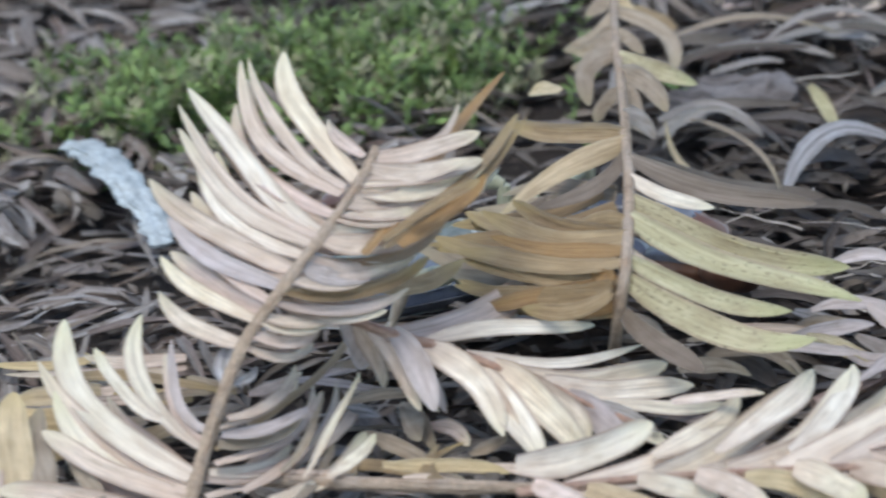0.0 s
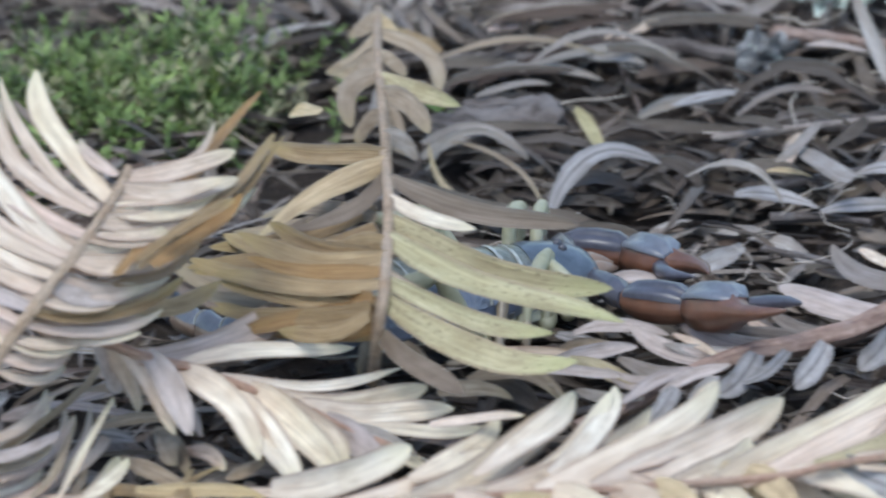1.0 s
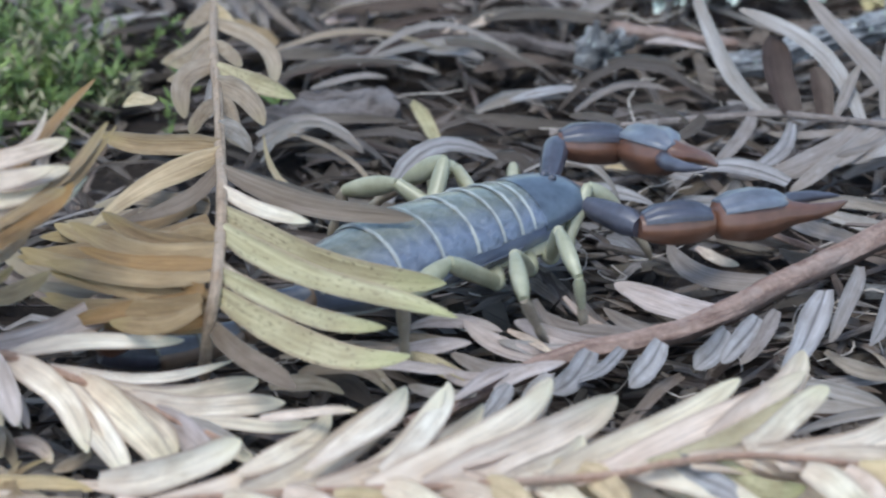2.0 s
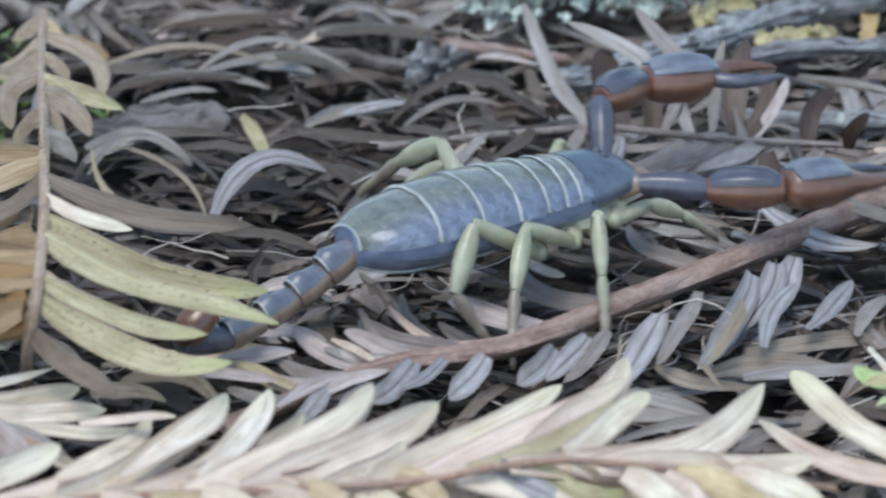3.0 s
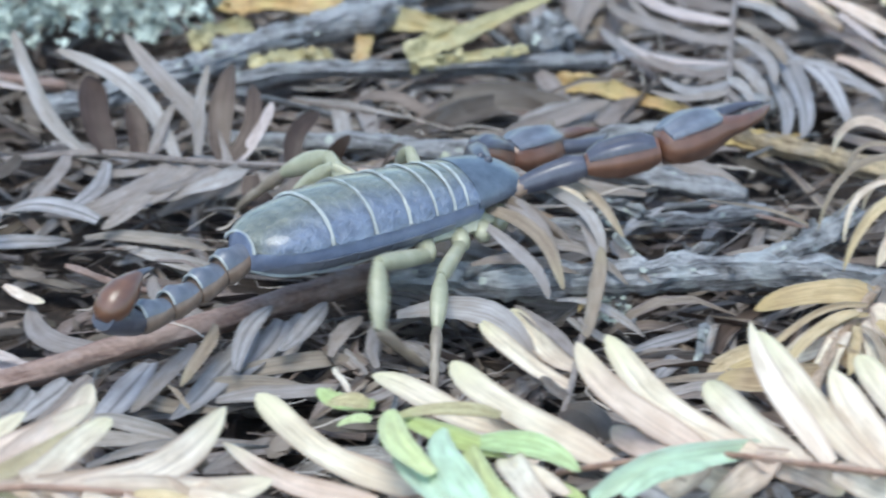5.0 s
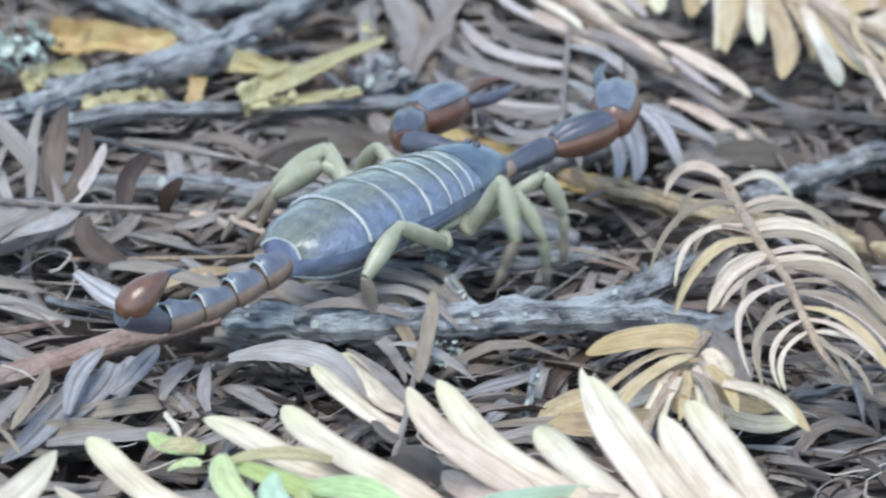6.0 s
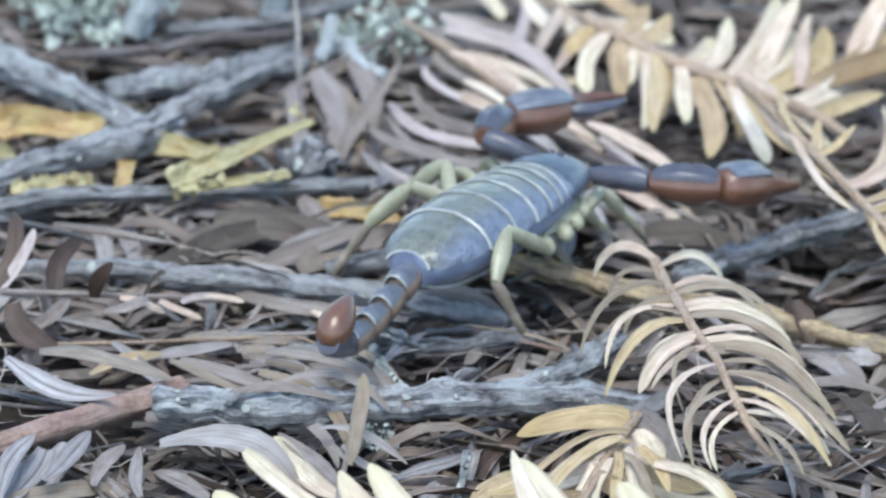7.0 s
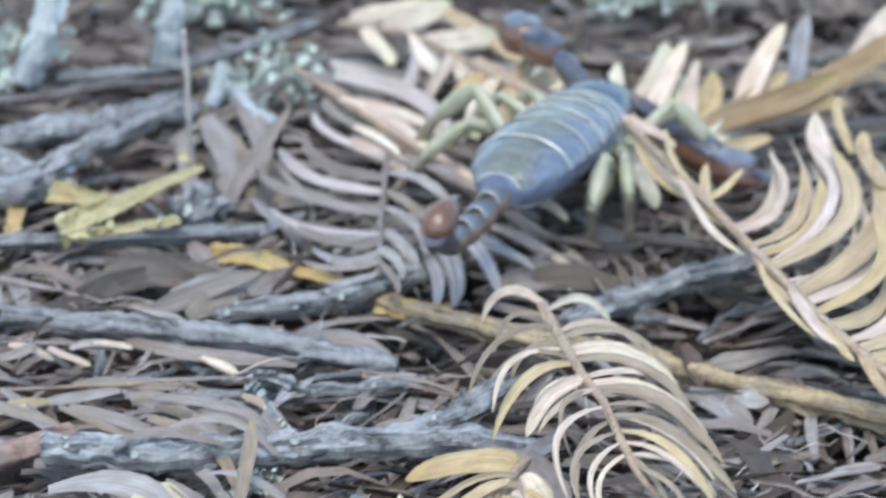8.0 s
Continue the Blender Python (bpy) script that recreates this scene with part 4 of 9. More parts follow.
needle(s, (19.6, -44.8, 14.1), (33.5, -48.0, 11.3), 1.64, -0.08, 0.00, 0, YELLOW)
needle(s, (19.5, -45.9, 13.2), (35.4, -52.6, 10.5), 2.30, -0.10, 0.00, 0, YELLOW)
needle(s, (19.5, -43.5, 14.3), (23.3, -43.6, 11.5), 1.09, -0.05, 0.00, 0, WHITE)
needle(s, (19.5, -42.5, 14.5), (6.5, -36.1, 13.1), 1.97, 0.06, 0.00, 0, TAN)
needle(s, (19.6, -45.7, 13.9), (4.7, -38.4, 11.2), 1.64, 0.05, 0.00, 0, TAN)
needle(s, (19.0, -46.8, 10.5), (6.8, -42.2, 8.4), 1.42, 0.04, 0.00, 0, RUST)
needle(s, (19.6, -44.1, 14.2), (7.6, -38.6, 12.9), 1.31, 0.05, 0.00, 0, RUST)
needle(s, (19.4, -40.0, 14.9), (14.1, -36.6, 11.9), 1.64, -0.06, 0.00, 0, TAN)
needle(s, (19.2, -46.4, 11.7), (2.5, -36.0, 11.2), 1.75, 0.03, 0.00, 0, TAN)
needle(s, (19.1, -46.6, 11.0), (4.6, -38.7, 9.0), 1.75, 0.03, 0.00, 0, TAN)
needle(s, (18.9, -46.9, 10.1), (8.9, -38.8, 9.0), 1.64, 0.06, 0.00, 0, TAN)
needle(s, (19.4, -46.1, 12.6), (5.1, -38.8, 10.5), 1.64, 0.05, 0.00, 0, TAN)
needle(s, (19.5, -45.9, 13.2), (7.1, -44.5, 10.6), 1.53, 0.03, 0.00, 0, RUST)
needle(s, (19.5, -41.6, 14.6), (9.2, -33.7, 14.5), 1.42, 0.05, 0.00, 0, TAN)
needle(s, (19.0, -46.9, 10.3), (26.6, -54.1, 8.3), 1.75, -0.04, 0.00, 0, MID)
needle(s, (18.4, -37.9, 13.0), (4.3, -28.1, 9.5), 1.81, 0.05, 0.00, 0, TAN)
needle(s, (18.4, -39.0, 13.0), (2.2, -32.1, 9.5), 1.45, 0.04, 0.00, 0, TAN)
needle(s, (18.4, -40.6, 13.0), (5.9, -35.1, 9.5), 1.60, 0.06, 0.00, 0, TAN)
needle(s, (18.7, -46.9, 13.0), (9.1, -37.5, 9.5), 1.45, 0.03, 0.00, 0, RUST)
needle(s, (18.6, -48.4, 13.0), (8.0, -42.0, 9.5), 1.60, 0.05, 0.00, 0, TAN)
needle(s, (18.6, -50.0, 13.0), (10.8, -46.2, 9.5), 1.45, 0.08, 0.00, 0, TAN)
needle(s, (18.5, -41.6, 13.0), (-0.0, -29.7, 8.5), 2.04, 0.10, 0.00, 0, DRAB)
needle(s, (18.6, -44.8, 13.0), (2.5, -34.7, 8.5), 1.67, 0.08, 0.00, 0, DRAB)
needle(s, (18.5, -46.9, 13.0), (4.6, -40.9, 9.5), 1.45, 0.08, 0.00, 0, TAN)
needle(s, (17.5, -24.2, 12.5), (7.3, -27.2, 9.5), 1.67, 0.05, 0.00, 0, MID)
needle(s, (17.5, -28.2, 12.5), (3.2, -28.9, 9.5), 1.52, 0.06, 0.00, 0, TAN)
needle(s, (17.8, -31.5, 12.5), (1.6, -31.9, 9.5), 1.60, 0.05, 0.00, 0, TAN)
needle(s, (17.7, -29.3, 12.5), (7.1, -22.2, 9.5), 1.45, -0.04, 0.00, 0, DRAB)
needle(s, (17.5, -27.1, 12.5), (4.8, -24.9, 9.5), 1.30, 0.05, 0.00, 0, DRAB)
s = sprig("conifer_sprig", "bleached conifer sprig lying flat on the litter", [(-4.3, -51.2, 12.5), (0.3, -52.9, 11.4), (3.9, -52.4, 10.0), (7.1, -52.8, 9.0), (10.9, -53.9, 8.0), (14.2, -54.5, 7.0), (17.0, -55.3, 6.0), (21.1, -56.3, 4.6)], 0.50, 0.30, WHITE)
needle(s, (-0.2, -52.7, 11.5), (11.6, -39.1, 11.1), 2.65, -0.10, 0.00, 0, PALE)
needle(s, (3.2, -52.6, 10.4), (16.9, -46.0, 8.4), 1.37, 0.04, 0.00, 0, WHITE)
needle(s, (6.7, -52.7, 9.3), (20.8, -46.3, 6.7), 0.98, -0.06, 0.00, 0, WHITE)
needle(s, (10.0, -53.5, 8.3), (22.9, -47.0, 5.7), 2.25, -0.08, 0.00, 0, WHITE)
needle(s, (13.2, -54.2, 7.4), (25.2, -49.5, 4.8), 1.86, -0.05, 0.00, 0, WHITE)
needle(s, (15.3, -54.8, 6.6), (27.9, -49.7, 3.6), 1.18, -0.06, 0.00, 0, WHITE)
needle(s, (8.5, -53.2, 8.7), (18.3, -48.6, 6.3), 0.98, -0.04, 0.00, 0, PALE)
needle(s, (0.7, -52.8, 11.1), (4.8, -57.9, 6.1), 2.06, 0.04, 0.00, 0, LILAC)
needle(s, (3.4, -52.5, 10.1), (9.9, -59.7, 5.5), 2.35, 0.12, 0.00, 0, WHITE)
needle(s, (6.4, -52.8, 9.1), (13.8, -62.1, 5.1), 2.65, 0.06, 0.00, 0, WHITE)
needle(s, (8.8, -53.4, 8.4), (17.5, -60.8, 4.4), 2.75, 0.06, 0.00, 0, WHITE)
needle(s, (11.7, -54.0, 7.7), (17.3, -57.4, 4.1), 2.25, 0.02, 0.00, 0, WHITE)
needle(s, (15.1, -54.8, 6.6), (20.5, -57.4, 3.6), 2.25, 0.04, 0.00, 0, LILAC)
needle(s, (-1.2, -52.4, 11.7), (3.2, -56.6, 5.7), 1.47, 0.04, 0.00, 0, PALE)
needle(s, (-3.3, -51.7, 12.2), (-2.1, -50.5, 6.2), 1.76, 0.04, 0.00, 0, LILAC)
needle(s, (-2.4, -52.0, 12.0), (-0.3, -51.1, 6.0), 1.37, 0.04, 0.00, 0, PALE)
needle(s, (16.5, -55.1, 6.2), (22.7, -56.3, 4.2), 0.78, 0.05, 0.00, 0, GREY)
needle(s, (4.8, -52.6, 9.7), (11.3, -59.8, 4.7), 1.67, 0.10, 0.00, 0, WHITE)
needle(s, (10.4, -53.8, 8.1), (14.1, -55.0, 3.6), 1.47, 0.05, 0.00, 0, LILAC)
needle(s, (17.9, -55.5, 5.7), (23.4, -56.1, 3.7), 1.27, 0.02, 0.00, 0, WHITE)
s = sprig("conifer_sprig", "large bleached conifer sprig lying across the litter", [(12.5, -72.0, 7.0), (22.4, -71.5, 8.0), (36.2, -71.6, 9.0), (50.7, -70.4, 9.5), (55.5, -69.4, 10.0), (61.9, -67.7, 10.0), (70.6, -67.2, 9.0), (83.1, -62.4, 5.0)], 0.40, 0.25, WHITE)
needle(s, (16.5, -71.8, 7.4), (30.2, -60.0, 7.0), 2.73, -0.06, 0.00, 0)
needle(s, (11.9, -67.3, 7.0), (22.7, -61.3, 7.0), 2.51, -0.06, 0.00, 0)
needle(s, (23.2, -71.5, 8.1), (34.9, -55.3, 8.4), 2.73, -0.08, 0.00, 0)
needle(s, (27.1, -71.5, 8.3), (38.4, -55.5, 8.9), 1.86, -0.10, 0.00, 0)
needle(s, (29.3, -71.6, 8.5), (41.7, -56.4, 7.3), 2.84, -0.08, 0.00, 0)
needle(s, (33.1, -71.6, 8.8), (46.4, -54.0, 8.9), 2.73, -0.08, 0.00, 0)
needle(s, (37.4, -71.5, 9.0), (51.6, -53.8, 8.6), 3.06, -0.06, 0.00, 0)
needle(s, (43.0, -71.1, 9.2), (49.7, -60.0, 7.7), 2.40, -0.06, 0.00, 0)
needle(s, (46.4, -70.8, 9.4), (61.3, -52.5, 9.9), 2.19, -0.05, 0.00, 0)
needle(s, (48.6, -70.6, 9.4), (66.4, -50.3, 9.4), 2.51, -0.06, 0.00, 0)
needle(s, (52.4, -70.1, 9.7), (55.4, -59.9, 7.0), 2.19, -0.05, 0.00, 0)
needle(s, (54.5, -69.6, 9.9), (67.0, -56.3, 9.0), 1.64, -0.05, 0.00, 0, YELLOW)
needle(s, (57.6, -68.8, 10.0), (77.4, -50.8, 7.0), 2.73, -0.10, 0.00, 0)
needle(s, (34.0, -71.6, 8.8), (42.6, -61.5, 7.3), 2.19, -0.06, 0.00, 0)
needle(s, (62.4, -67.7, 10.0), (69.9, -61.5, 7.0), 2.73, -0.06, 0.00, 0)
needle(s, (66.3, -67.4, 9.5), (81.4, -61.2, 7.0), 2.73, -0.03, 0.00, 0)
needle(s, (14.1, -75.1, 9.3), (18.8, -76.2, 7.0), 1.86, 0.03, 0.00, 0, PALE)
needle(s, (18.3, -74.8, 9.3), (24.8, -75.7, 7.0), 1.97, 0.02, 0.00, 0, STRAW)
needle(s, (22.2, -74.3, 9.3), (28.5, -73.8, 7.0), 1.64, 0.05, 0.00, 0, WHITE)
needle(s, (26.8, -73.7, 9.3), (32.8, -74.6, 7.0), 1.97, 0.02, 0.00, 0, PALE)
needle(s, (30.6, -73.2, 9.3), (37.9, -73.1, 7.0), 1.64, 0.06, 0.00, 0, STRAW)
needle(s, (34.4, -72.6, 9.3), (40.1, -74.4, 7.0), 2.08, 0.03, 0.00, 0, CREAM)
needle(s, (38.7, -71.6, 9.3), (44.7, -73.4, 7.0), 1.97, 0.08, 0.00, 0, PALE)
needle(s, (42.1, -71.2, 9.3), (46.9, -74.7, 7.0), 1.97, 0.02, 0.00, 0, STRAW)
needle(s, (45.5, -70.2, 9.3), (50.7, -73.3, 7.0), 2.08, 0.05, 0.00, 0, CREAM)
needle(s, (49.2, -69.3, 9.3), (53.3, -72.8, 7.0), 2.19, 0.06, 0.00, 0, STRAW)
needle(s, (52.6, -68.7, 9.3), (64.0, -71.2, 7.0), 2.40, 0.06, 0.00, 0, CREAM)
needle(s, (55.8, -67.9, 9.3), (61.9, -70.1, 7.0), 2.08, 0.00, 0.00, 0, SILVER)
needle(s, (59.7, -67.6, 9.3), (66.7, -67.5, 7.0), 1.86, -0.20, 0.00, 0, YELLOW)
needle(s, (66.4, -68.8, 9.3), (71.3, -72.4, 7.0), 2.30, 0.05, 0.00, 0, CREAM)
needle(s, (70.5, -68.3, 9.3), (77.8, -70.9, 7.0), 2.19, 0.05, 0.00, 0, STRAW)
needle(s, (74.8, -67.9, 9.3), (81.6, -70.3, 7.0), 2.19, 0.05, 0.00, 0, CREAM)
needle(s, (69.6, -68.7, 9.3), (73.4, -72.8, 7.0), 1.86, 0.02, 0.00, 0, PALE)
needle(s, (32.6, -69.0, 8.6), (38.2, -69.7, 5.0), 1.67, -0.04, 0.00, 0, CREAM)
needle(s, (36.8, -68.5, 8.6), (43.6, -69.3, 5.0), 1.91, -0.04, 0.00, 0, STRAW)
needle(s, (39.9, -68.2, 8.6), (46.7, -69.0, 5.0), 1.76, -0.04, 0.00, 0, PALE)
needle(s, (44.1, -67.7, 8.6), (50.8, -68.6, 5.0), 2.01, -0.04, 0.00, 0, CREAM)
needle(s, (47.2, -67.4, 8.6), (53.9, -68.4, 5.0), 1.86, -0.04, 0.00, 0, STRAW)
needle(s, (50.4, -67.0, 8.6), (57.1, -68.1, 5.0), 1.72, -0.04, 0.00, 0, PALE)
needle(s, (54.5, -66.5, 8.6), (61.2, -67.8, 5.0), 1.96, -0.04, 0.00, 0, CREAM)
needle(s, (57.7, -66.2, 8.6), (64.3, -67.5, 5.0), 1.81, -0.04, 0.00, 0, STRAW)
needle(s, (61.9, -65.7, 8.6), (68.4, -67.1, 5.0), 1.67, -0.04, 0.00, 0, PALE)
needle(s, (65.1, -65.4, 8.6), (71.6, -66.9, 5.0), 1.91, -0.04, 0.00, 0, CREAM)
needle(s, (68.2, -65.0, 8.6), (74.7, -66.6, 5.0), 1.76, -0.04, 0.00, 0, STRAW)
needle(s, (72.4, -64.5, 8.6), (78.9, -66.2, 5.0), 2.01, -0.04, 0.00, 0, PALE)
needle(s, (75.6, -64.2, 8.6), (82.0, -66.0, 5.0), 1.86, -0.04, 0.00, 0, CREAM)
needle(s, (59.0, -64.7, 9.6), (67.1, -48.1, 9.0), 2.65, -0.05, 0.00, 0, WHITE)
needle(s, (61.7, -66.1, 9.6), (68.1, -54.6, 9.0), 1.96, -0.05, 0.00, 0, CREAM)
needle(s, (64.4, -68.1, 9.6), (78.3, -53.2, 9.0), 2.94, -0.06, 0.00, 0, WHITE)
needle(s, (28.3, -69.0, 8.6), (35.2, -54.4, 8.0), 2.16, -0.06, 0.00, 0, WHITE)
needle(s, (33.9, -68.8, 8.6), (38.7, -53.3, 8.0), 1.96, -0.06, 0.00, 0, WHITE)
needle(s, (39.9, -67.8, 8.6), (46.4, -51.9, 8.0), 2.25, -0.06, 0.00, 0, WHITE)
needle(s, (24.1, -60.7, 8.6), (31.5, -58.4, 8.0), 0.88, 0.02, 0.00, 0, WHITE)
needle(s, (23.1, -68.1, 8.6), (29.5, -56.3, 8.0), 1.96, -0.06, 0.00, 0, WHITE)
s = sprig("conifer_sprig", "dry broken conifer sprig half hidden under others", [(-11.7, -62.3, 3.0), (-1.2, -65.2, 4.0), (9.1, -67.5, 5.0), (14.7, -69.6, 6.0)], 0.70, 0.50, STRAW)
needle(s, (-0.7, -65.3, 4.0), (-1.9, -57.5, 3.0), 0.98, 0.10, 0.00, 0, TAN)
needle(s, (5.4, -66.7, 4.6), (4.8, -57.5, 3.0), 1.20, 0.10, 0.00, 0, TAN)
needle(s, (9.1, -67.5, 5.0), (8.7, -57.5, 3.0), 1.20, -0.08, 0.00, 0, BROWN)
needle(s, (0.2, -65.5, 4.1), (7.0, -60.8, 3.0), 1.31, 0.00, 0.00, 0, PALE)
needle(s, (5.8, -66.8, 4.7), (6.7, -57.9, 3.0), 0.98, 0.20, 0.00, 0, TAN)
needle(s, (11.9, -68.6, 5.5), (11.9, -60.3, 3.0), 1.09, 0.00, 0.00, 0, GREY)
needle(s, (-6.9, -63.6, 3.5), (-1.3, -64.6, 3.0), 1.42, 0.00, 0.00, 0, PALE)
needle(s, (2.6, -66.0, 4.4), (8.7, -65.0, 3.0), 1.42, 0.00, 0.00, 0, PALE)
s = sprig("conifer_sprig", "red-brown conifer sprig with silver needles on the litter", [(35.1, -48.8, 2.4), (39.5, -45.4, 3.0), (44.5, -41.0, 3.4), (48.6, -38.4, 3.8), (54.2, -36.3, 4.0), (59.8, -32.6, 4.2), (65.6, -26.3, 4.4), (72.0, -19.6, 4.4), (78.7, -11.5, 4.2), (85.6, -3.2, 4.0), (88.1, 0.3, 3.8)], 0.75, 1.35, SILVER)
needle(s, (78.9, -15.4, 4.0), (75.1, -28.3, 2.4), 2.45, 0.05, 0.00, 0, SILVER)
needle(s, (76.7, -18.3, 4.0), (72.3, -34.0, 2.4), 2.25, 0.06, 0.00, 0, SILVER)
needle(s, (72.4, -22.6, 4.0), (69.5, -34.3, 2.4), 1.37, 0.04, 0.00, 0, GREY)
needle(s, (69.4, -25.9, 4.0), (65.4, -37.1, 2.4), 2.45, 0.06, 0.00, 0, SILVER)
needle(s, (65.3, -30.7, 4.0), (61.9, -37.4, 2.4), 1.27, 0.05, 0.00, 0, GREY)
needle(s, (63.6, -31.8, 4.0), (60.3, -36.8, 2.4), 1.86, 0.06, 0.00, 0, SILVER)
needle(s, (61.0, -34.0, 4.0), (58.2, -37.5, 2.4), 1.96, 0.06, 0.00, 0, SILVER)
needle(s, (55.6, -37.3, 4.0), (52.6, -42.1, 2.4), 1.96, 0.05, 0.00, 0, SILVER)
needle(s, (49.8, -39.2, 4.0), (46.6, -44.3, 2.4), 1.96, 0.05, 0.00, 0, SILVER)
needle(s, (46.4, -42.1, 4.0), (43.7, -45.6, 2.4), 1.67, 0.05, 0.00, 0, GREY)
needle(s, (43.2, -45.1, 4.0), (40.8, -48.7, 2.4), 1.47, 0.05, 0.00, 0, SILVER)
needle(s, (80.5, -13.7, 4.0), (77.9, -23.3, 2.4), 2.16, 0.05, 0.00, 0, SILVER)
needle(s, (65.6, -24.5, 3.8), (55.9, -14.4, 3.0), 2.06, 0.12, 0.03, 0, GREY)
needle(s, (61.5, -30.7, 3.8), (51.7, -23.6, 3.0), 2.06, 0.10, 0.03, 0, LILAC)
needle(s, (58.4, -32.7, 3.8), (50.6, -27.4, 3.0), 1.27, 0.10, 0.03, 0, GREY)
needle(s, (54.2, -36.2, 3.8), (44.2, -28.4, 3.0), 2.16, 0.10, 0.03, 0, GREY)
needle(s, (51.4, -37.1, 3.8), (43.3, -31.8, 3.0), 1.47, 0.08, 0.03, 0, LILAC)
needle(s, (48.1, -38.8, 3.8), (38.9, -33.2, 3.0), 1.47, 0.10, 0.03, 0, LILAC)
needle(s, (45.4, -41.1, 3.8), (38.0, -36.6, 3.0), 1.27, 0.10, 0.03, 0, GREY)
needle(s, (43.2, -43.3, 3.8), (37.0, -40.4, 3.0), 1.18, 0.10, 0.03, 0, LILAC)
needle(s, (40.5, -46.4, 3.8), (34.8, -43.3, 3.0), 1.08, 0.08, 0.03, 0, GREY)
needle(s, (70.6, -19.7, 3.8), (65.9, -14.7, 3.0), 1.18, 0.10, 0.03, 0, BROWN)
needle(s, (49.5, -37.9, 3.8), (42.0, -36.1, 3.0), 1.08, 0.10, 0.03, 0, GREY)
needle(s, (73.1, -17.4, 3.8), (65.5, -7.8, 3.0), 1.47, 0.10, 0.03, 0, GREY)
RED_SPRIG = s
s = sprig("conifer_sprig", "dark weathered conifer sprig with raised brown needles", [(45.5, 9.2, 2.0), (52.3, 8.0, 3.4), (59.5, 7.5, 4.4), (65.2, 7.3, 5.0), (70.3, 6.1, 5.2), (74.4, 5.1, 5.2), (78.5, 4.3, 5.2), (83.6, 4.2, 5.0), (88.7, 4.6, 4.6), (93.9, 5.3, 4.0), (100.2, 6.3, 3.0)], 0.40, 0.25, BROWN)
needle(s, (65.2, 7.4, 5.0), (58.9, 20.8, 11.5), 1.37, 0.07, 0.03, 0, GREY)
needle(s, (74.0, 5.9, 5.0), (62.7, 17.0, 11.5), 1.47, -0.11, 0.03, 0, GREY)
needle(s, (78.6, 4.6, 5.0), (69.0, 20.4, 11.5), 1.67, -0.02, 0.03, 0, GREY)
needle(s, (78.0, 4.9, 5.0), (78.7, 13.2, 11.5), 2.06, 0.04, 0.03, 0, DARK)
needle(s, (78.5, 4.9, 5.0), (80.6, 12.9, 9.0), 1.67, -0.12, 0.03, 0, DARK)
needle(s, (75.7, 5.6, 5.0), (76.9, 10.5, 11.5), 1.08, 0.03, 0.03, 0, GREY)
needle(s, (67.5, 6.9, 5.0), (65.7, 14.9, 9.0), 2.65, 0.05, 0.03, 0, DARK)
needle(s, (70.3, 6.5, 5.0), (68.9, 9.6, 9.0), 1.96, -0.10, 0.03, 0, DARK)
needle(s, (78.9, 4.6, 5.0), (82.2, 10.6, 9.0), 1.08, -0.10, 0.03, 0, LILAC)
needle(s, (84.2, 4.2, 5.0), (86.6, 9.6, 9.0), 1.67, 0.14, 0.03, 0, DARK)
needle(s, (87.9, 3.8, 5.0), (89.8, 2.7, 9.0), 1.32, 0.12, 0.03, 0, DARK)
needle(s, (92.4, 3.3, 5.0), (94.1, -1.0, 9.0), 0.74, 0.10, 0.03, 0, DARK)
needle(s, (71.3, 6.4, 5.0), (73.4, 9.6, 9.0), 1.08, -0.05, 0.03, 0, GREY)
needle(s, (55.2, 5.5, 4.8), (51.3, -0.7, 3.4), 1.08, 0.06, 0.00, 0, GREY)
needle(s, (59.5, 6.4, 4.8), (55.6, 1.7, 3.4), 1.18, 0.08, 0.00, 0, BROWN)
needle(s, (63.7, 6.4, 4.8), (59.7, -1.7, 3.4), 1.37, 0.10, 0.00, 0, GREY)
needle(s, (67.5, 6.1, 4.8), (63.2, -1.3, 3.4), 1.37, 0.10, 0.00, 0, SILVER)
needle(s, (73.3, 5.8, 4.8), (65.2, 6.7, 3.4), 0.74, 0.10, 0.00, 0, GREY)
needle(s, (73.4, 5.6, 4.8), (64.8, -2.2, 3.4), 2.06, 0.10, 0.00, 0, GREY)
needle(s, (75.9, 5.3, 4.8), (68.5, -1.0, 3.4), 1.76, 0.08, 0.00, 0, GREY)
needle(s, (78.5, 4.8, 4.8), (71.1, 0.5, 3.4), 1.57, 0.06, 0.00, 0, GREY)
needle(s, (80.3, 4.7, 4.8), (73.9, 0.4, 3.4), 1.47, 0.06, 0.00, 0, GREY)
needle(s, (82.3, 4.4, 4.8), (77.9, 2.2, 3.4), 1.27, 0.05, 0.00, 0, GREY)
needle(s, (80.6, 2.8, 4.8), (84.8, -2.8, 3.4), 2.16, -0.22, 0.00, 0, DARK)
needle(s, (85.6, 4.3, 4.8), (81.5, 1.9, 3.4), 1.18, 0.06, 0.00, 0, GREY)
needle(s, (66.8, -7.0, 4.8), (58.3, -1.5, 3.4), 1.47, -0.10, 0.00, 0, SILVER)
needle(s, (58.3, -6.3, 4.8), (53.7, 3.2, 3.4), 1.76, 0.05, 0.00, 0, GREY)
needle(s, (71.3, -0.6, 4.8), (66.8, -3.6, 3.4), 1.27, 0.06, 0.00, 0, GREY)
needle(s, (90.2, 3.9, 4.8), (94.4, 3.9, 3.4), 0.88, 0.05, 0.00, 0, PALE)
needle(s, (93.8, 3.5, 4.8), (97.7, 3.1, 3.4), 0.78, -0.05, 0.00, 0, PALE)
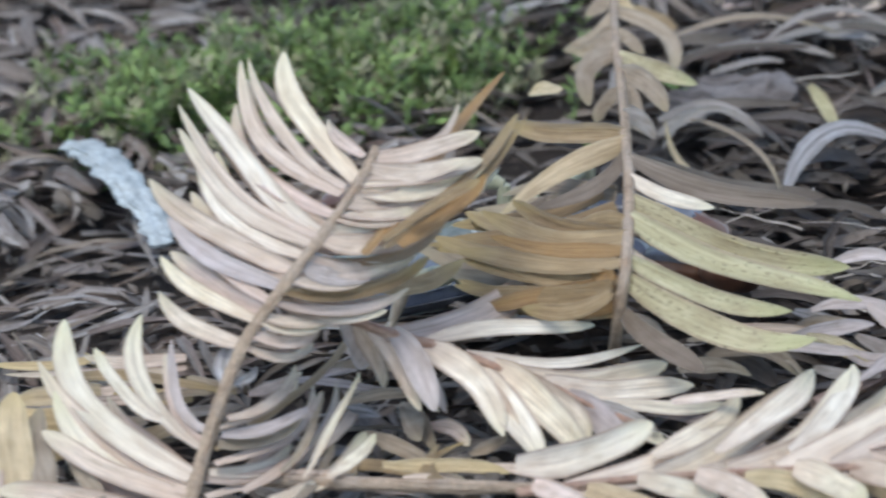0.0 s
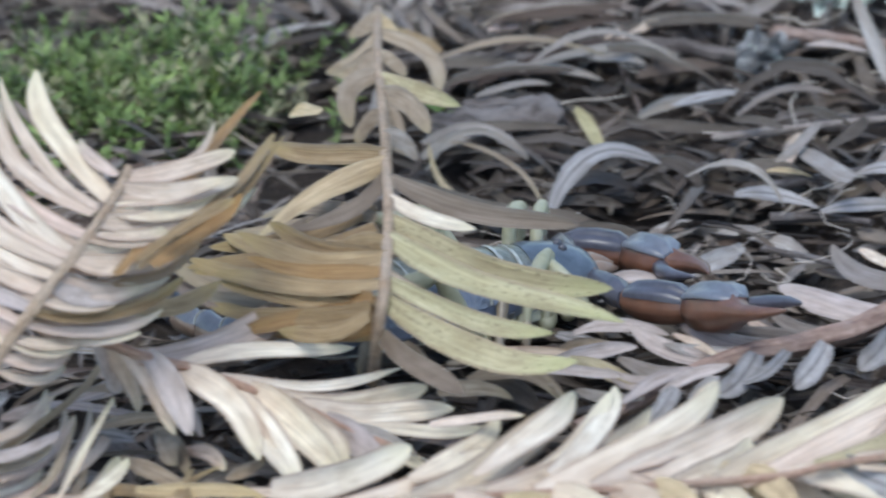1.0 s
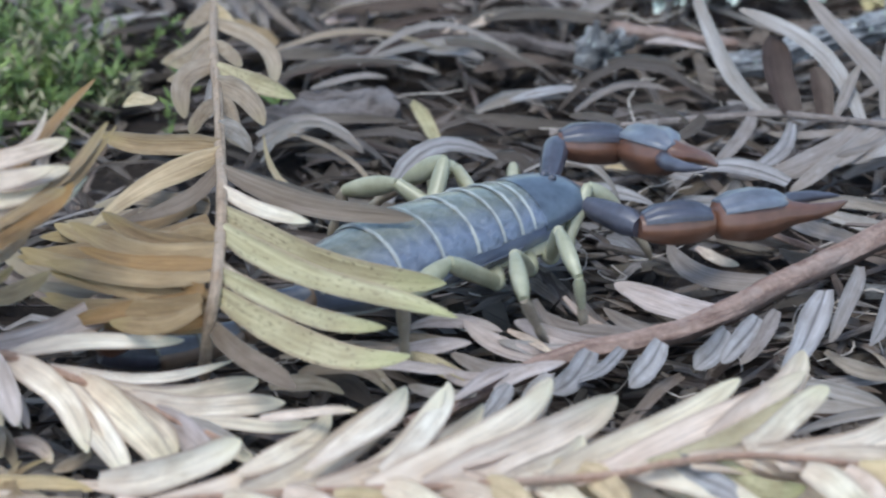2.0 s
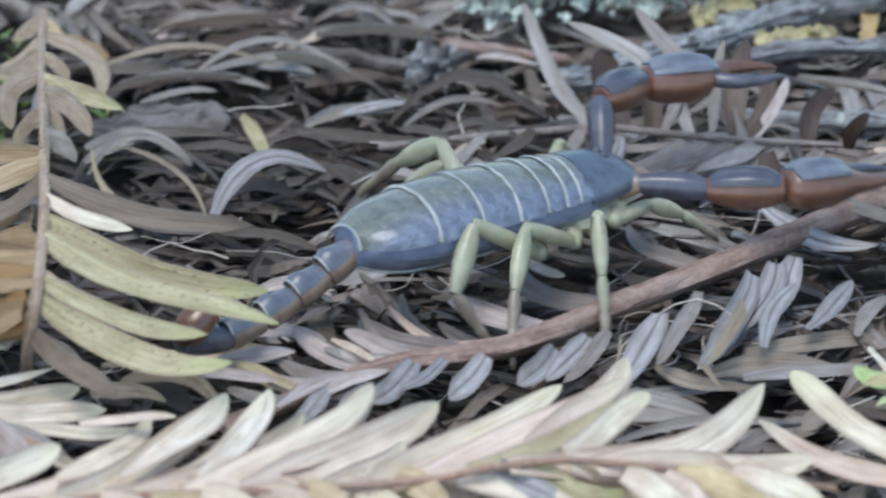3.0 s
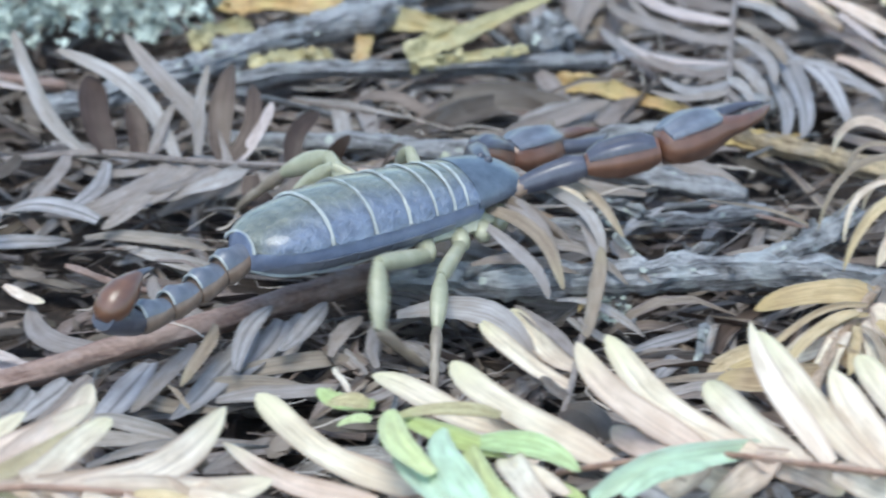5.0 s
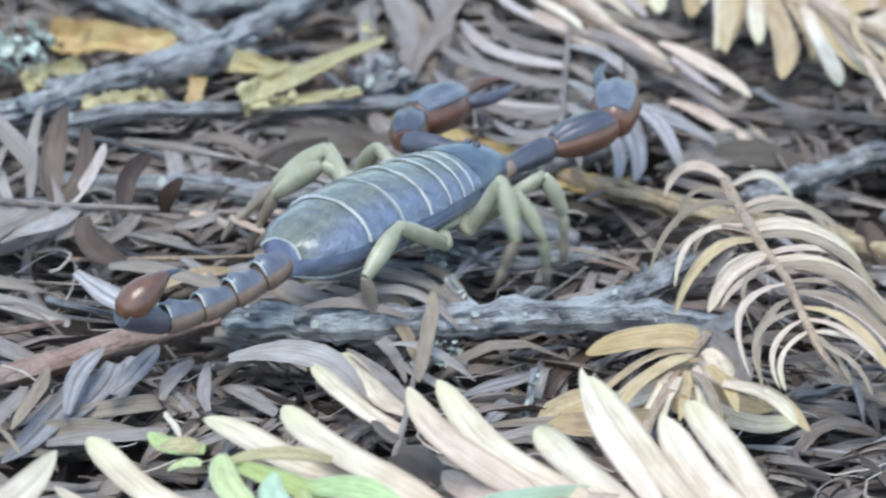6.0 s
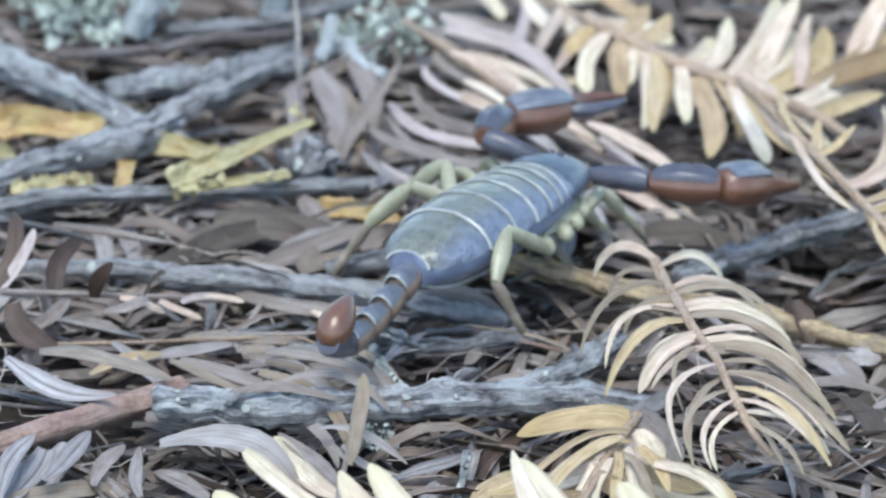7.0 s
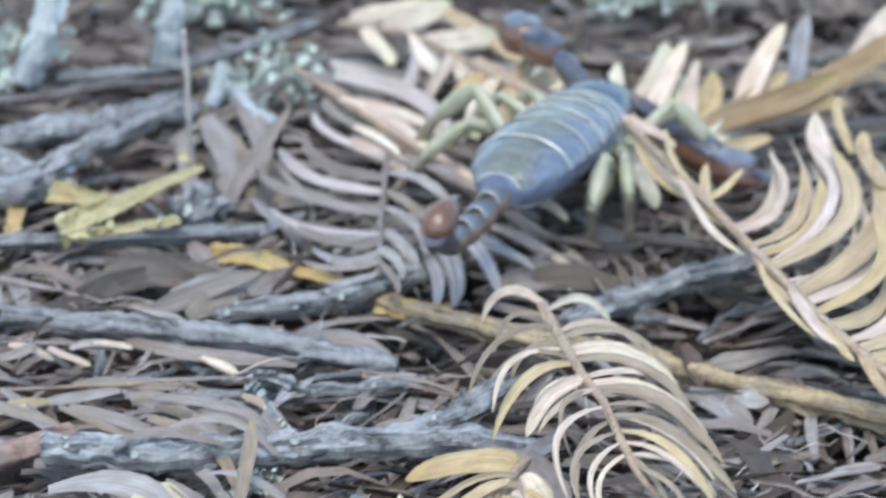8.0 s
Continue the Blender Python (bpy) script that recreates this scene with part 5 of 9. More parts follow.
needle(s, (95.8, 3.1, 4.8), (100.8, 8.2, 3.4), 0.74, 0.06, 0.00, 0, LILAC)
needle(s, (97.8, 2.5, 4.8), (101.5, 3.6, 3.4), 0.69, 0.04, 0.00, 0, PALE)
needle(s, (92.8, 3.6, 4.8), (88.7, 3.7, 3.4), 0.98, 0.05, 0.00, 0, GREY)
needle(s, (51.9, 4.7, 4.8), (47.1, 9.3, 3.4), 0.88, -0.05, 0.00, 0, BROWN)
needle(s, (58.0, 6.4, 4.8), (52.4, 13.2, 3.4), 0.78, -0.08, 0.00, 0, BROWN)
s = sprig("conifer_sprig", "big pale conifer sprig with fresh green shoots on the litter", [(89.5, -61.6, 5.0), (99.2, -61.3, 6.5), (108.1, -60.9, 8.0), (116.0, -61.3, 9.0), (122.9, -63.0, 9.0), (129.0, -63.7, 8.5), (135.2, -64.0, 8.0)], 0.25, 0.30, WHITE)
needle(s, (108.6, -60.9, 8.1), (96.0, -45.0, 9.5), 2.51, 0.05, 0.00, 0, CREAM)
needle(s, (103.1, -55.8, 7.2), (90.3, -40.9, 7.1), 2.40, 0.05, 0.00, 0, CREAM)
needle(s, (93.7, -61.5, 5.7), (80.1, -46.7, 7.7), 2.40, 0.05, 0.00, 0, CREAM)
needle(s, (94.7, -61.4, 5.8), (85.4, -50.3, 5.5), 2.19, 0.05, 0.00, 0, PALE)
needle(s, (116.0, -61.3, 9.0), (106.2, -45.5, 11.2), 2.40, 0.05, 0.00, 0, PALE)
needle(s, (119.8, -62.2, 9.0), (108.6, -45.4, 11.5), 2.51, 0.06, 0.00, 0, CREAM)
needle(s, (123.6, -63.0, 8.9), (116.5, -52.1, 11.4), 2.51, 0.06, 0.00, 0, CREAM)
needle(s, (125.3, -63.2, 8.8), (119.8, -50.2, 14.8), 2.19, 0.05, 0.00, 0, WHITE)
needle(s, (113.3, -61.1, 8.7), (109.2, -49.3, 5.3), 1.97, 0.05, 0.00, 0, PALE)
needle(s, (89.5, -61.6, 5.0), (77.2, -51.3, 5.0), 1.97, 0.05, 0.00, 0, PALE)
needle(s, (129.4, -63.7, 8.5), (121.0, -45.3, 12.5), 2.30, 0.05, 0.00, 0, CREAM)
needle(s, (132.5, -63.9, 8.2), (126.0, -51.9, 10.6), 2.95, 0.05, 0.00, 0, WHITE)
needle(s, (135.2, -64.0, 8.0), (129.9, -49.0, 11.7), 2.51, 0.05, 0.00, 0, CREAM)
needle(s, (116.1, -61.3, 9.0), (110.8, -61.4, 5.0), 2.19, 0.03, 0.00, 0, PALE)
needle(s, (121.2, -62.5, 9.0), (116.1, -61.9, 5.0), 2.40, 0.03, 0.00, 0, PALE)
needle(s, (112.4, -61.1, 8.5), (119.7, -61.5, 5.0), 2.19, 0.03, 0.00, 0, CREAM)
needle(s, (119.5, -62.1, 9.0), (126.8, -61.5, 5.0), 2.40, 0.03, 0.00, 0, PALE)
needle(s, (125.6, -63.3, 8.8), (132.9, -62.6, 5.0), 2.40, 0.03, 0.00, 0, WHITE)
needle(s, (108.0, -60.9, 8.0), (114.3, -61.9, 5.0), 2.19, 0.03, 0.00, 0, SILVER)
needle(s, (89.7, -52.0, 9.0), (85.2, -48.1, 8.6), 1.47, 0.10, 0.03, 0, GREEN)
needle(s, (89.3, -52.8, 9.0), (85.8, -52.2, 8.6), 1.18, -0.10, 0.03, 0, YELLOW)
needle(s, (89.0, -51.8, 9.0), (86.4, -46.1, 8.6), 0.69, 0.10, 0.03, 0, YELLOW)
needle(s, (89.4, -54.0, 9.0), (86.7, -53.2, 8.6), 0.78, -0.10, 0.03, 0, GREEN)
needle(s, (87.8, -49.1, 9.0), (86.7, -43.1, 8.6), 0.54, 0.00, 0.03, 0, WHITE)
needle(s, (99.8, -54.6, 9.0), (91.3, -54.7, 8.6), 1.08, -0.12, 0.03, 0, YELLOW)
needle(s, (100.8, -60.5, 9.0), (91.5, -53.3, 8.6), 1.57, 0.05, 0.03, 0, GREEN)
needle(s, (102.4, -62.3, 9.0), (96.6, -55.8, 8.6), 1.08, 0.04, 0.03, 0, WHITE)
needle(s, (93.6, -65.8, 9.4), (90.8, -53.3, 8.6), 2.16, 0.06, 0.03, 0, GREEN)
needle(s, (95.3, -70.5, 9.4), (92.7, -56.3, 8.6), 2.55, 0.08, 0.03, 0, MINT)
needle(s, (97.7, -71.0, 9.4), (94.7, -57.3, 8.6), 2.45, 0.08, 0.03, 0, MINT)
needle(s, (100.3, -71.1, 9.4), (97.4, -57.7, 8.6), 2.16, 0.08, 0.03, 0, GREEN)
needle(s, (102.5, -70.7, 9.4), (100.4, -59.6, 8.6), 2.25, 0.05, 0.03, 0, CREAM)
needle(s, (97.9, -59.3, 9.0), (105.7, -63.3, 8.6), 1.86, 0.06, 0.03, 0, GREEN)
needle(s, (100.7, -61.8, 9.0), (105.9, -66.6, 8.6), 1.27, -0.05, 0.03, 0, GREEN)
needle(s, (104.2, -68.5, 9.0), (100.7, -62.5, 8.6), 1.47, 0.04, 0.03, 0, WHITE)
needle(s, (106.0, -68.5, 9.0), (121.0, -59.5, 8.6), 1.96, 0.06, 0.03, 0, MINT)
needle(s, (108.6, -69.1, 9.0), (115.7, -63.9, 8.6), 1.47, 0.05, 0.03, 0, MINT)
s = sprig("conifer_sprig", "small grey conifer sprig standing out of the litter", [(105.4, -42.7, 2.0), (106.7, -38.4, 3.5), (107.7, -34.0, 5.0), (108.3, -31.7, 6.0)], 0.30, 0.22, GREY)
needle(s, (108.0, -33.0, 5.5), (110.5, -20.4, 7.8), 1.25, -0.03, 0.00, 0, DRAB)
needle(s, (107.2, -35.9, 4.4), (102.6, -24.6, 5.0), 1.64, 0.05, 0.00, 0, CREAM)
needle(s, (106.8, -37.7, 3.7), (99.6, -27.0, 5.1), 1.53, 0.06, 0.00, 0, CREAM)
needle(s, (107.5, -34.6, 4.8), (103.2, -24.1, 5.0), 1.20, 0.00, 0.00, 0, GREY)
needle(s, (106.3, -39.6, 3.1), (103.9, -40.3, 5.0), 0.87, 0.00, 0.00, 0, GREY)
needle(s, (106.0, -40.8, 2.7), (109.1, -50.6, 5.0), 1.86, 0.10, 0.00, 0, BROWN)
needle(s, (105.8, -41.4, 2.5), (108.0, -52.6, 5.0), 1.64, 0.00, 0.00, 0, BROWN)
needle(s, (108.1, -32.3, 5.7), (107.0, -28.0, 5.0), 0.66, 0.00, 0.00, 0, GREY)
s = sprig("conifer_sprig", "straw-coloured withered conifer sprig with curled needles", [(134.0, -25.0, 6.0), (130.7, -32.1, 6.0), (127.8, -39.5, 6.0), (125.8, -44.8, 5.0)], 0.50, 0.50, STRAW)
needle(s, (133.3, -26.5, 6.0), (124.3, -19.5, 2.0), 2.51, -0.06, 0.00, 0, STRAW)
needle(s, (133.2, -26.8, 6.0), (134.9, -27.9, 2.0), 2.30, -0.10, 0.00, 0, WHITE)
needle(s, (130.8, -31.8, 6.0), (118.4, -32.8, 2.0), 1.64, 0.12, 0.00, 0, STRAW)
needle(s, (130.6, -32.3, 6.0), (120.6, -32.4, 2.0), 1.42, 0.08, 0.00, 0, STRAW)
needle(s, (129.4, -35.4, 6.0), (124.0, -32.5, 2.0), 1.64, 0.03, 0.00, 0, CREAM)
needle(s, (130.9, -31.6, 6.0), (140.0, -29.8, 2.0), 1.53, -0.12, 0.00, 0, STRAW)
needle(s, (129.7, -34.7, 6.0), (140.8, -34.1, 2.0), 1.64, -0.10, 0.00, 0, CREAM)
needle(s, (128.8, -37.0, 6.0), (135.3, -35.0, 2.0), 1.64, -0.06, 0.00, 0, STRAW)
needle(s, (127.3, -41.0, 5.7), (119.4, -34.4, 2.0), 1.97, 0.04, 0.00, 0, STRAW)
needle(s, (133.4, -26.4, 6.0), (138.5, -14.8, 3.0), 1.42, 0.00, 0.00, 0, GREY)
needle(s, (134.0, -25.1, 6.0), (137.8, -27.5, 2.0), 2.40, 0.05, 0.00, 0, GREY)
needle(s, (132.6, -29.4, 6.6), (122.4, -37.4, 5.0), 0.59, -0.12, 0.03, 0, STRAW)
needle(s, (132.0, -30.5, 6.6), (123.9, -37.5, 5.0), 0.69, -0.10, 0.03, 0, CREAM)
needle(s, (131.6, -31.6, 6.6), (124.7, -39.4, 5.0), 1.08, -0.08, 0.03, 0, STRAW)
needle(s, (133.2, -30.0, 6.6), (134.8, -33.6, 5.0), 1.86, 0.06, 0.03, 0, CREAM)
needle(s, (134.6, -35.7, 6.6), (140.9, -40.2, 5.0), 1.37, 0.12, 0.03, 0, STRAW)
needle(s, (133.8, -36.6, 6.6), (139.7, -41.5, 5.0), 1.08, 0.10, 0.03, 0, CREAM)
needle(s, (131.1, -33.2, 6.6), (129.7, -39.1, 5.0), 0.98, 0.05, 0.03, 0, STRAW)
needle(s, (132.0, -32.1, 6.6), (132.0, -38.6, 5.0), 1.08, 0.05, 0.03, 0, CREAM)
needle(s, (133.1, -33.3, 6.6), (134.7, -39.8, 5.0), 1.08, 0.06, 0.03, 0, STRAW)
needle(s, (130.2, -33.2, 6.6), (127.1, -39.5, 5.0), 1.08, -0.05, 0.03, 0, CREAM)
needle(s, (132.6, -31.1, 6.6), (126.7, -34.2, 5.0), 0.59, -0.12, 0.03, 0, STRAW)
needle(s, (130.4, -34.8, 6.6), (128.2, -40.1, 5.0), 0.88, -0.03, 0.03, 0, CREAM)
needle(s, (133.3, -34.9, 6.6), (137.1, -39.3, 5.0), 0.88, 0.10, 0.03, 0, STRAW)
needle(s, (131.5, -33.8, 6.6), (133.4, -40.3, 5.0), 0.78, 0.05, 0.03, 0, DRAB)
s = sprig("conifer_sprig", "drooping dry conifer sprig with thin arched needles", [(138.2, -2.0, 10.5), (138.3, -9.4, 11.4), (138.8, -16.5, 12.0), (139.2, -22.1, 12.4), (140.1, -26.8, 12.4), (140.6, -31.7, 12.0), (141.3, -34.9, 11.0), (142.2, -36.7, 9.6), (143.7, -37.0, 8.0)], 0.55, 0.30, DRAB)
needle(s, (138.1, -3.0, 10.6), (133.1, 0.2, 7.1), 0.94, -0.30, 0.06, 0, PALE)
needle(s, (138.0, -5.1, 10.9), (133.8, -4.7, 7.4), 0.55, -0.28, 0.06, 0, DRAB)
needle(s, (138.1, -10.5, 11.5), (129.6, -19.3, 8.0), 0.62, -0.22, 0.06, 0, DRAB)
needle(s, (138.3, -14.7, 11.8), (131.6, -20.5, 8.3), 0.55, -0.22, 0.06, 0, PALE)
needle(s, (138.8, -17.3, 12.1), (131.5, -15.7, 8.6), 0.46, -0.20, 0.06, 0, DRAB)
needle(s, (138.8, -18.8, 12.2), (131.0, -26.6, 8.7), 0.94, -0.20, 0.06, 0, STRAW)
needle(s, (139.1, -22.5, 12.4), (133.4, -26.7, 8.9), 1.24, -0.08, 0.06, 0, PALE)
needle(s, (139.1, -23.1, 12.4), (135.0, -21.2, 8.9), 0.69, -0.10, 0.06, 0, CREAM)
needle(s, (139.6, -24.8, 12.4), (136.9, -32.1, 8.9), 0.43, -0.25, 0.06, 0, DRAB)
needle(s, (140.2, -28.1, 12.3), (135.6, -39.5, 8.8), 0.69, -0.20, 0.06, 0, PALE)
needle(s, (140.3, -30.0, 12.1), (136.8, -39.5, 8.6), 0.69, -0.18, 0.06, 0, DRAB)
needle(s, (140.6, -32.6, 11.7), (136.5, -38.9, 8.2), 0.55, -0.20, 0.06, 0, DRAB)
needle(s, (140.8, -33.7, 11.4), (138.1, -40.2, 7.9), 0.55, -0.20, 0.06, 0, PALE)
needle(s, (141.2, -34.7, 11.1), (138.8, -38.9, 7.6), 0.46, -0.20, 0.06, 0, CREAM)
needle(s, (138.4, -13.2, 11.7), (134.0, -13.8, 8.2), 0.55, -0.20, 0.06, 0, DRAB)
needle(s, (139.7, -25.4, 12.4), (134.7, -27.0, 8.9), 0.62, -0.15, 0.06, 0, PALE)
needle(s, (138.3, -5.1, 10.9), (144.5, -2.6, 7.9), 0.78, 0.22, 0.06, 0, CREAM)
needle(s, (138.5, -11.7, 11.6), (148.2, -12.4, 8.6), 0.69, 0.20, 0.06, 0, DRAB)
needle(s, (138.8, -14.0, 11.8), (148.6, -16.1, 8.8), 0.78, 0.18, 0.06, 0, PALE)
needle(s, (139.0, -16.2, 12.0), (148.4, -18.0, 9.0), 0.86, 0.18, 0.06, 0, CREAM)
needle(s, (139.1, -18.3, 12.1), (148.8, -22.7, 9.1), 0.94, 0.16, 0.06, 0, DRAB)
needle(s, (139.2, -21.2, 12.3), (148.9, -21.4, 9.3), 0.62, 0.18, 0.06, 0, PALE)
needle(s, (139.7, -23.7, 12.4), (149.3, -29.8, 9.4), 1.17, 0.14, 0.06, 0, CREAM)
needle(s, (139.9, -25.2, 12.4), (149.5, -35.0, 9.4), 1.09, 0.14, 0.06, 0, DRAB)
needle(s, (140.3, -28.1, 12.3), (148.4, -30.7, 9.3), 0.62, 0.14, 0.06, 0, DRAB)
needle(s, (140.6, -30.3, 12.1), (149.5, -40.9, 9.1), 0.94, 0.12, 0.06, 0, DRAB)
needle(s, (140.8, -32.2, 11.8), (148.0, -41.4, 8.8), 0.86, 0.14, 0.06, 0, STRAW)
needle(s, (141.1, -33.7, 11.4), (148.2, -40.9, 8.4), 0.51, 0.12, 0.06, 0, PALE)
needle(s, (141.3, -34.8, 11.0), (148.6, -37.4, 8.0), 0.46, 0.14, 0.06, 0, CREAM)
needle(s, (141.3, -34.6, 11.1), (144.4, -38.4, 8.1), 0.46, 0.10, 0.06, 0, DRAB)
needle(s, (140.4, -29.1, 12.2), (148.5, -35.9, 9.2), 0.69, 0.12, 0.06, 0, PALE)
needle(s, (140.1, -26.4, 12.4), (148.4, -27.3, 9.4), 0.78, 0.16, 0.06, 0, DRAB)
needle(s, (141.7, -35.8, 10.3), (145.9, -40.6, 7.3), 0.46, 0.10, 0.06, 0, DRAB)
needle(s, (138.4, -9.9, 11.4), (147.0, -8.0, 8.4), 0.62, 0.22, 0.06, 0, PALE)
s = sprig("conifer_sprig", "pale yellow dry conifer sprig over the litter", [(140.6, 66.7, 7.4), (141.7, 64.3, 7.4), (144.4, 60.0, 7.2), (148.4, 54.9, 6.9), (153.1, 50.9, 6.6), (156.6, 47.9, 6.2), (160.1, 44.3, 5.8), (163.4, 40.0, 5.0)], 0.85, 0.50, STRAW)
needle(s, (140.8, 63.9, 7.4), (137.9, 61.3, 5.2), 1.65, -0.05, 0.00, 0, STRAW)
needle(s, (141.7, 62.2, 7.3), (138.4, 51.0, 5.1), 1.92, -0.05, 0.00, 0, CREAM)
needle(s, (143.0, 60.4, 7.2), (142.0, 51.1, 5.0), 2.20, 0.00, 0.00, 0, STRAW)
needle(s, (144.6, 58.8, 7.1), (143.0, 53.8, 4.9), 1.51, 0.00, 0.00, 0, CREAM)
needle(s, (146.3, 56.5, 7.0), (143.6, 40.6, 4.8), 1.78, 0.02, 0.00, 0, STRAW)
needle(s, (148.3, 54.1, 6.8), (147.6, 43.9, 4.6), 1.78, 0.02, 0.00, 0, CREAM)
needle(s, (150.1, 52.5, 6.7), (149.9, 37.4, 4.5), 2.34, 0.03, 0.00, 0, STRAW)
needle(s, (153.0, 50.3, 6.5), (154.5, 34.9, 4.3), 1.78, 0.03, 0.00, 0, CREAM)
needle(s, (147.2, 55.4, 6.9), (146.0, 46.6, 4.7), 1.23, 0.00, 0.00, 0, STRAW)
needle(s, (145.3, 57.9, 7.1), (143.2, 41.9, 4.9), 1.37, 0.03, 0.00, 0, CREAM)
needle(s, (154.6, 49.4, 6.4), (161.4, 44.0, 4.2), 1.65, 0.06, 0.00, 0, STRAW)
needle(s, (155.8, 48.3, 6.2), (158.0, 40.7, 4.0), 1.23, 0.03, 0.00, 0, CREAM)
needle(s, (151.7, 51.2, 6.6), (153.5, 41.6, 4.4), 1.23, 0.03, 0.00, 0, STRAW)
needle(s, (157.6, 46.7, 6.1), (162.0, 41.3, 3.9), 1.23, 0.04, 0.00, 0, CREAM)
needle(s, (145.0, 59.6, 7.2), (149.1, 63.8, 8.0), 1.92, -0.06, 0.00, 0, STRAW)
needle(s, (148.7, 54.9, 6.9), (152.9, 61.3, 7.7), 1.78, -0.06, 0.00, 0, CREAM)
needle(s, (153.1, 51.4, 6.6), (161.3, 69.9, 7.4), 2.60, -0.06, 0.00, 0, CREAM)
needle(s, (154.9, 50.0, 6.5), (161.6, 63.8, 7.3), 2.46, -0.06, 0.00, 0, CREAM)
needle(s, (156.7, 48.2, 6.2), (165.5, 62.7, 7.0), 2.60, -0.06, 0.00, 0, STRAW)
needle(s, (151.0, 53.0, 6.8), (155.1, 64.5, 7.6), 1.78, -0.05, 0.00, 0, CREAM)
needle(s, (143.4, 61.3, 7.3), (147.0, 66.5, 8.1), 1.65, -0.05, 0.00, 0, STRAW)
needle(s, (158.6, 45.9, 6.0), (167.6, 55.2, 6.8), 2.06, -0.06, 0.00, 0, CREAM)
needle(s, (160.1, 44.3, 5.8), (168.4, 49.4, 6.6), 1.78, -0.05, 0.00, 0, STRAW)
s = sprig("conifer_sprig", "long pale conifer sprig with upswept needles", [(152.2, 40.4, 11.0), (154.9, 28.6, 11.0), (157.3, 19.1, 10.8), (159.3, 11.2, 10.5), (162.1, 2.8, 9.5), (164.6, -4.0, 8.5), (167.5, -9.6, 7.5), (171.2, -15.9, 6.0)], 0.40, 0.60, PALE)
needle(s, (156.3, 23.5, 10.9), (155.2, 35.2, 12.1), 0.69, 0.06, 0.00, 0, STRAW)
needle(s, (158.1, 16.0, 10.7), (158.8, 29.7, 11.9), 1.26, 0.08, 0.00, 0, STRAW)
needle(s, (158.3, 15.2, 10.7), (165.4, 33.1, 11.9), 1.59, -0.14, 0.00, 0, PALE)
needle(s, (158.8, 13.5, 10.6), (164.8, 31.5, 11.8), 1.02, -0.16, 0.00, 0, PALE)
needle(s, (159.6, 10.4, 10.4), (166.9, 26.7, 11.6), 1.37, -0.14, 0.00, 0, STRAW)
needle(s, (160.2, 9.1, 10.2), (167.3, 33.2, 11.4), 0.69, -0.14, 0.00, 0, PALE)
needle(s, (160.7, 7.2, 10.0), (168.6, 31.0, 11.2), 1.26, -0.16, 0.00, 0, PALE)
needle(s, (161.3, 5.7, 9.8), (171.4, 31.7, 11.0), 2.05, -0.14, 0.00, 0, STRAW)
needle(s, (161.7, 3.9, 9.6), (168.1, 29.7, 10.8), 0.80, -0.18, 0.00, 0, PALE)
needle(s, (162.1, 3.0, 9.5), (171.6, 28.1, 10.7), 0.90, -0.16, 0.00, 0, PALE)
needle(s, (162.6, 1.9, 9.4), (174.0, 28.7, 10.6), 2.28, -0.14, 0.00, 0, STRAW)
needle(s, (163.2, -0.1, 9.1), (175.0, 30.8, 10.3), 1.59, -0.16, 0.00, 0, PALE)
needle(s, (163.9, -2.0, 8.8), (173.0, 17.7, 10.0), 1.37, -0.14, 0.00, 0, STRAW)
needle(s, (164.5, -3.8, 8.5), (173.2, 12.8, 9.7), 1.47, -0.14, 0.00, 0, STRAW)
needle(s, (171.5, 22.3, 10.9), (171.4, 41.7, 12.1), 2.51, 0.05, 0.00, 0, PALE)
needle(s, (174.5, 22.9, 10.9), (174.6, 34.0, 12.1), 1.59, 0.05, 0.00, 0, STRAW)
needle(s, (173.1, 32.0, 11.0), (174.2, 44.8, 12.2), 1.26, 0.05, 0.00, 0, STRAW)
needle(s, (165.4, -5.6, 8.2), (175.0, 11.8, 9.4), 1.59, -0.14, 0.00, 0, PALE)
needle(s, (166.3, -7.6, 7.9), (176.6, 8.6, 9.1), 1.59, -0.14, 0.00, 0, STRAW)
needle(s, (167.5, -9.6, 7.5), (177.5, 2.8, 8.7), 1.59, -0.14, 0.00, 0, STRAW)
needle(s, (168.9, -11.9, 7.0), (178.1, -2.5, 8.2), 1.59, -0.12, 0.00, 0, PALE)
needle(s, (160.4, 8.6, 10.2), (168.5, 24.0, 11.4), 1.14, -0.12, 0.00, 0, STRAW)
needle(s, (158.9, 12.7, 10.6), (164.5, 21.8, 11.8), 1.14, -0.12, 0.00, 0, PALE)
needle(s, (162.8, 0.9, 9.2), (170.4, 16.5, 10.4), 1.26, -0.12, 0.00, 0, PALE)
needle(s, (156.9, 20.4, 10.8), (160.8, 24.1, 12.0), 0.80, -0.10, 0.00, 0, STRAW)
needle(s, (152.5, 38.3, 11.0), (156.5, 25.3, 9.5), 0.90, -0.06, 0.00, 0, STRAW)
needle(s, (155.2, 26.6, 11.0), (159.1, 9.4, 9.5), 0.80, -0.06, 0.00, 0, PALE)
needle(s, (155.7, 24.9, 10.9), (158.3, 10.8, 9.4), 0.57, -0.06, 0.00, 0, STRAW)
needle(s, (159.6, 10.4, 10.4), (163.2, -0.7, 8.9), 1.26, -0.05, 0.00, 0, STRAW)
needle(s, (162.1, 2.6, 9.5), (164.5, -8.0, 8.0), 1.14, -0.05, 0.00, 0, PALE)
needle(s, (164.2, -3.2, 8.6), (165.8, -9.6, 7.1), 0.90, -0.05, 0.00, 0, STRAW)
needle(s, (151.8, 41.1, 11.0), (156.5, 36.0, 9.5), 1.02, 0.06, 0.00, 0, PALE)
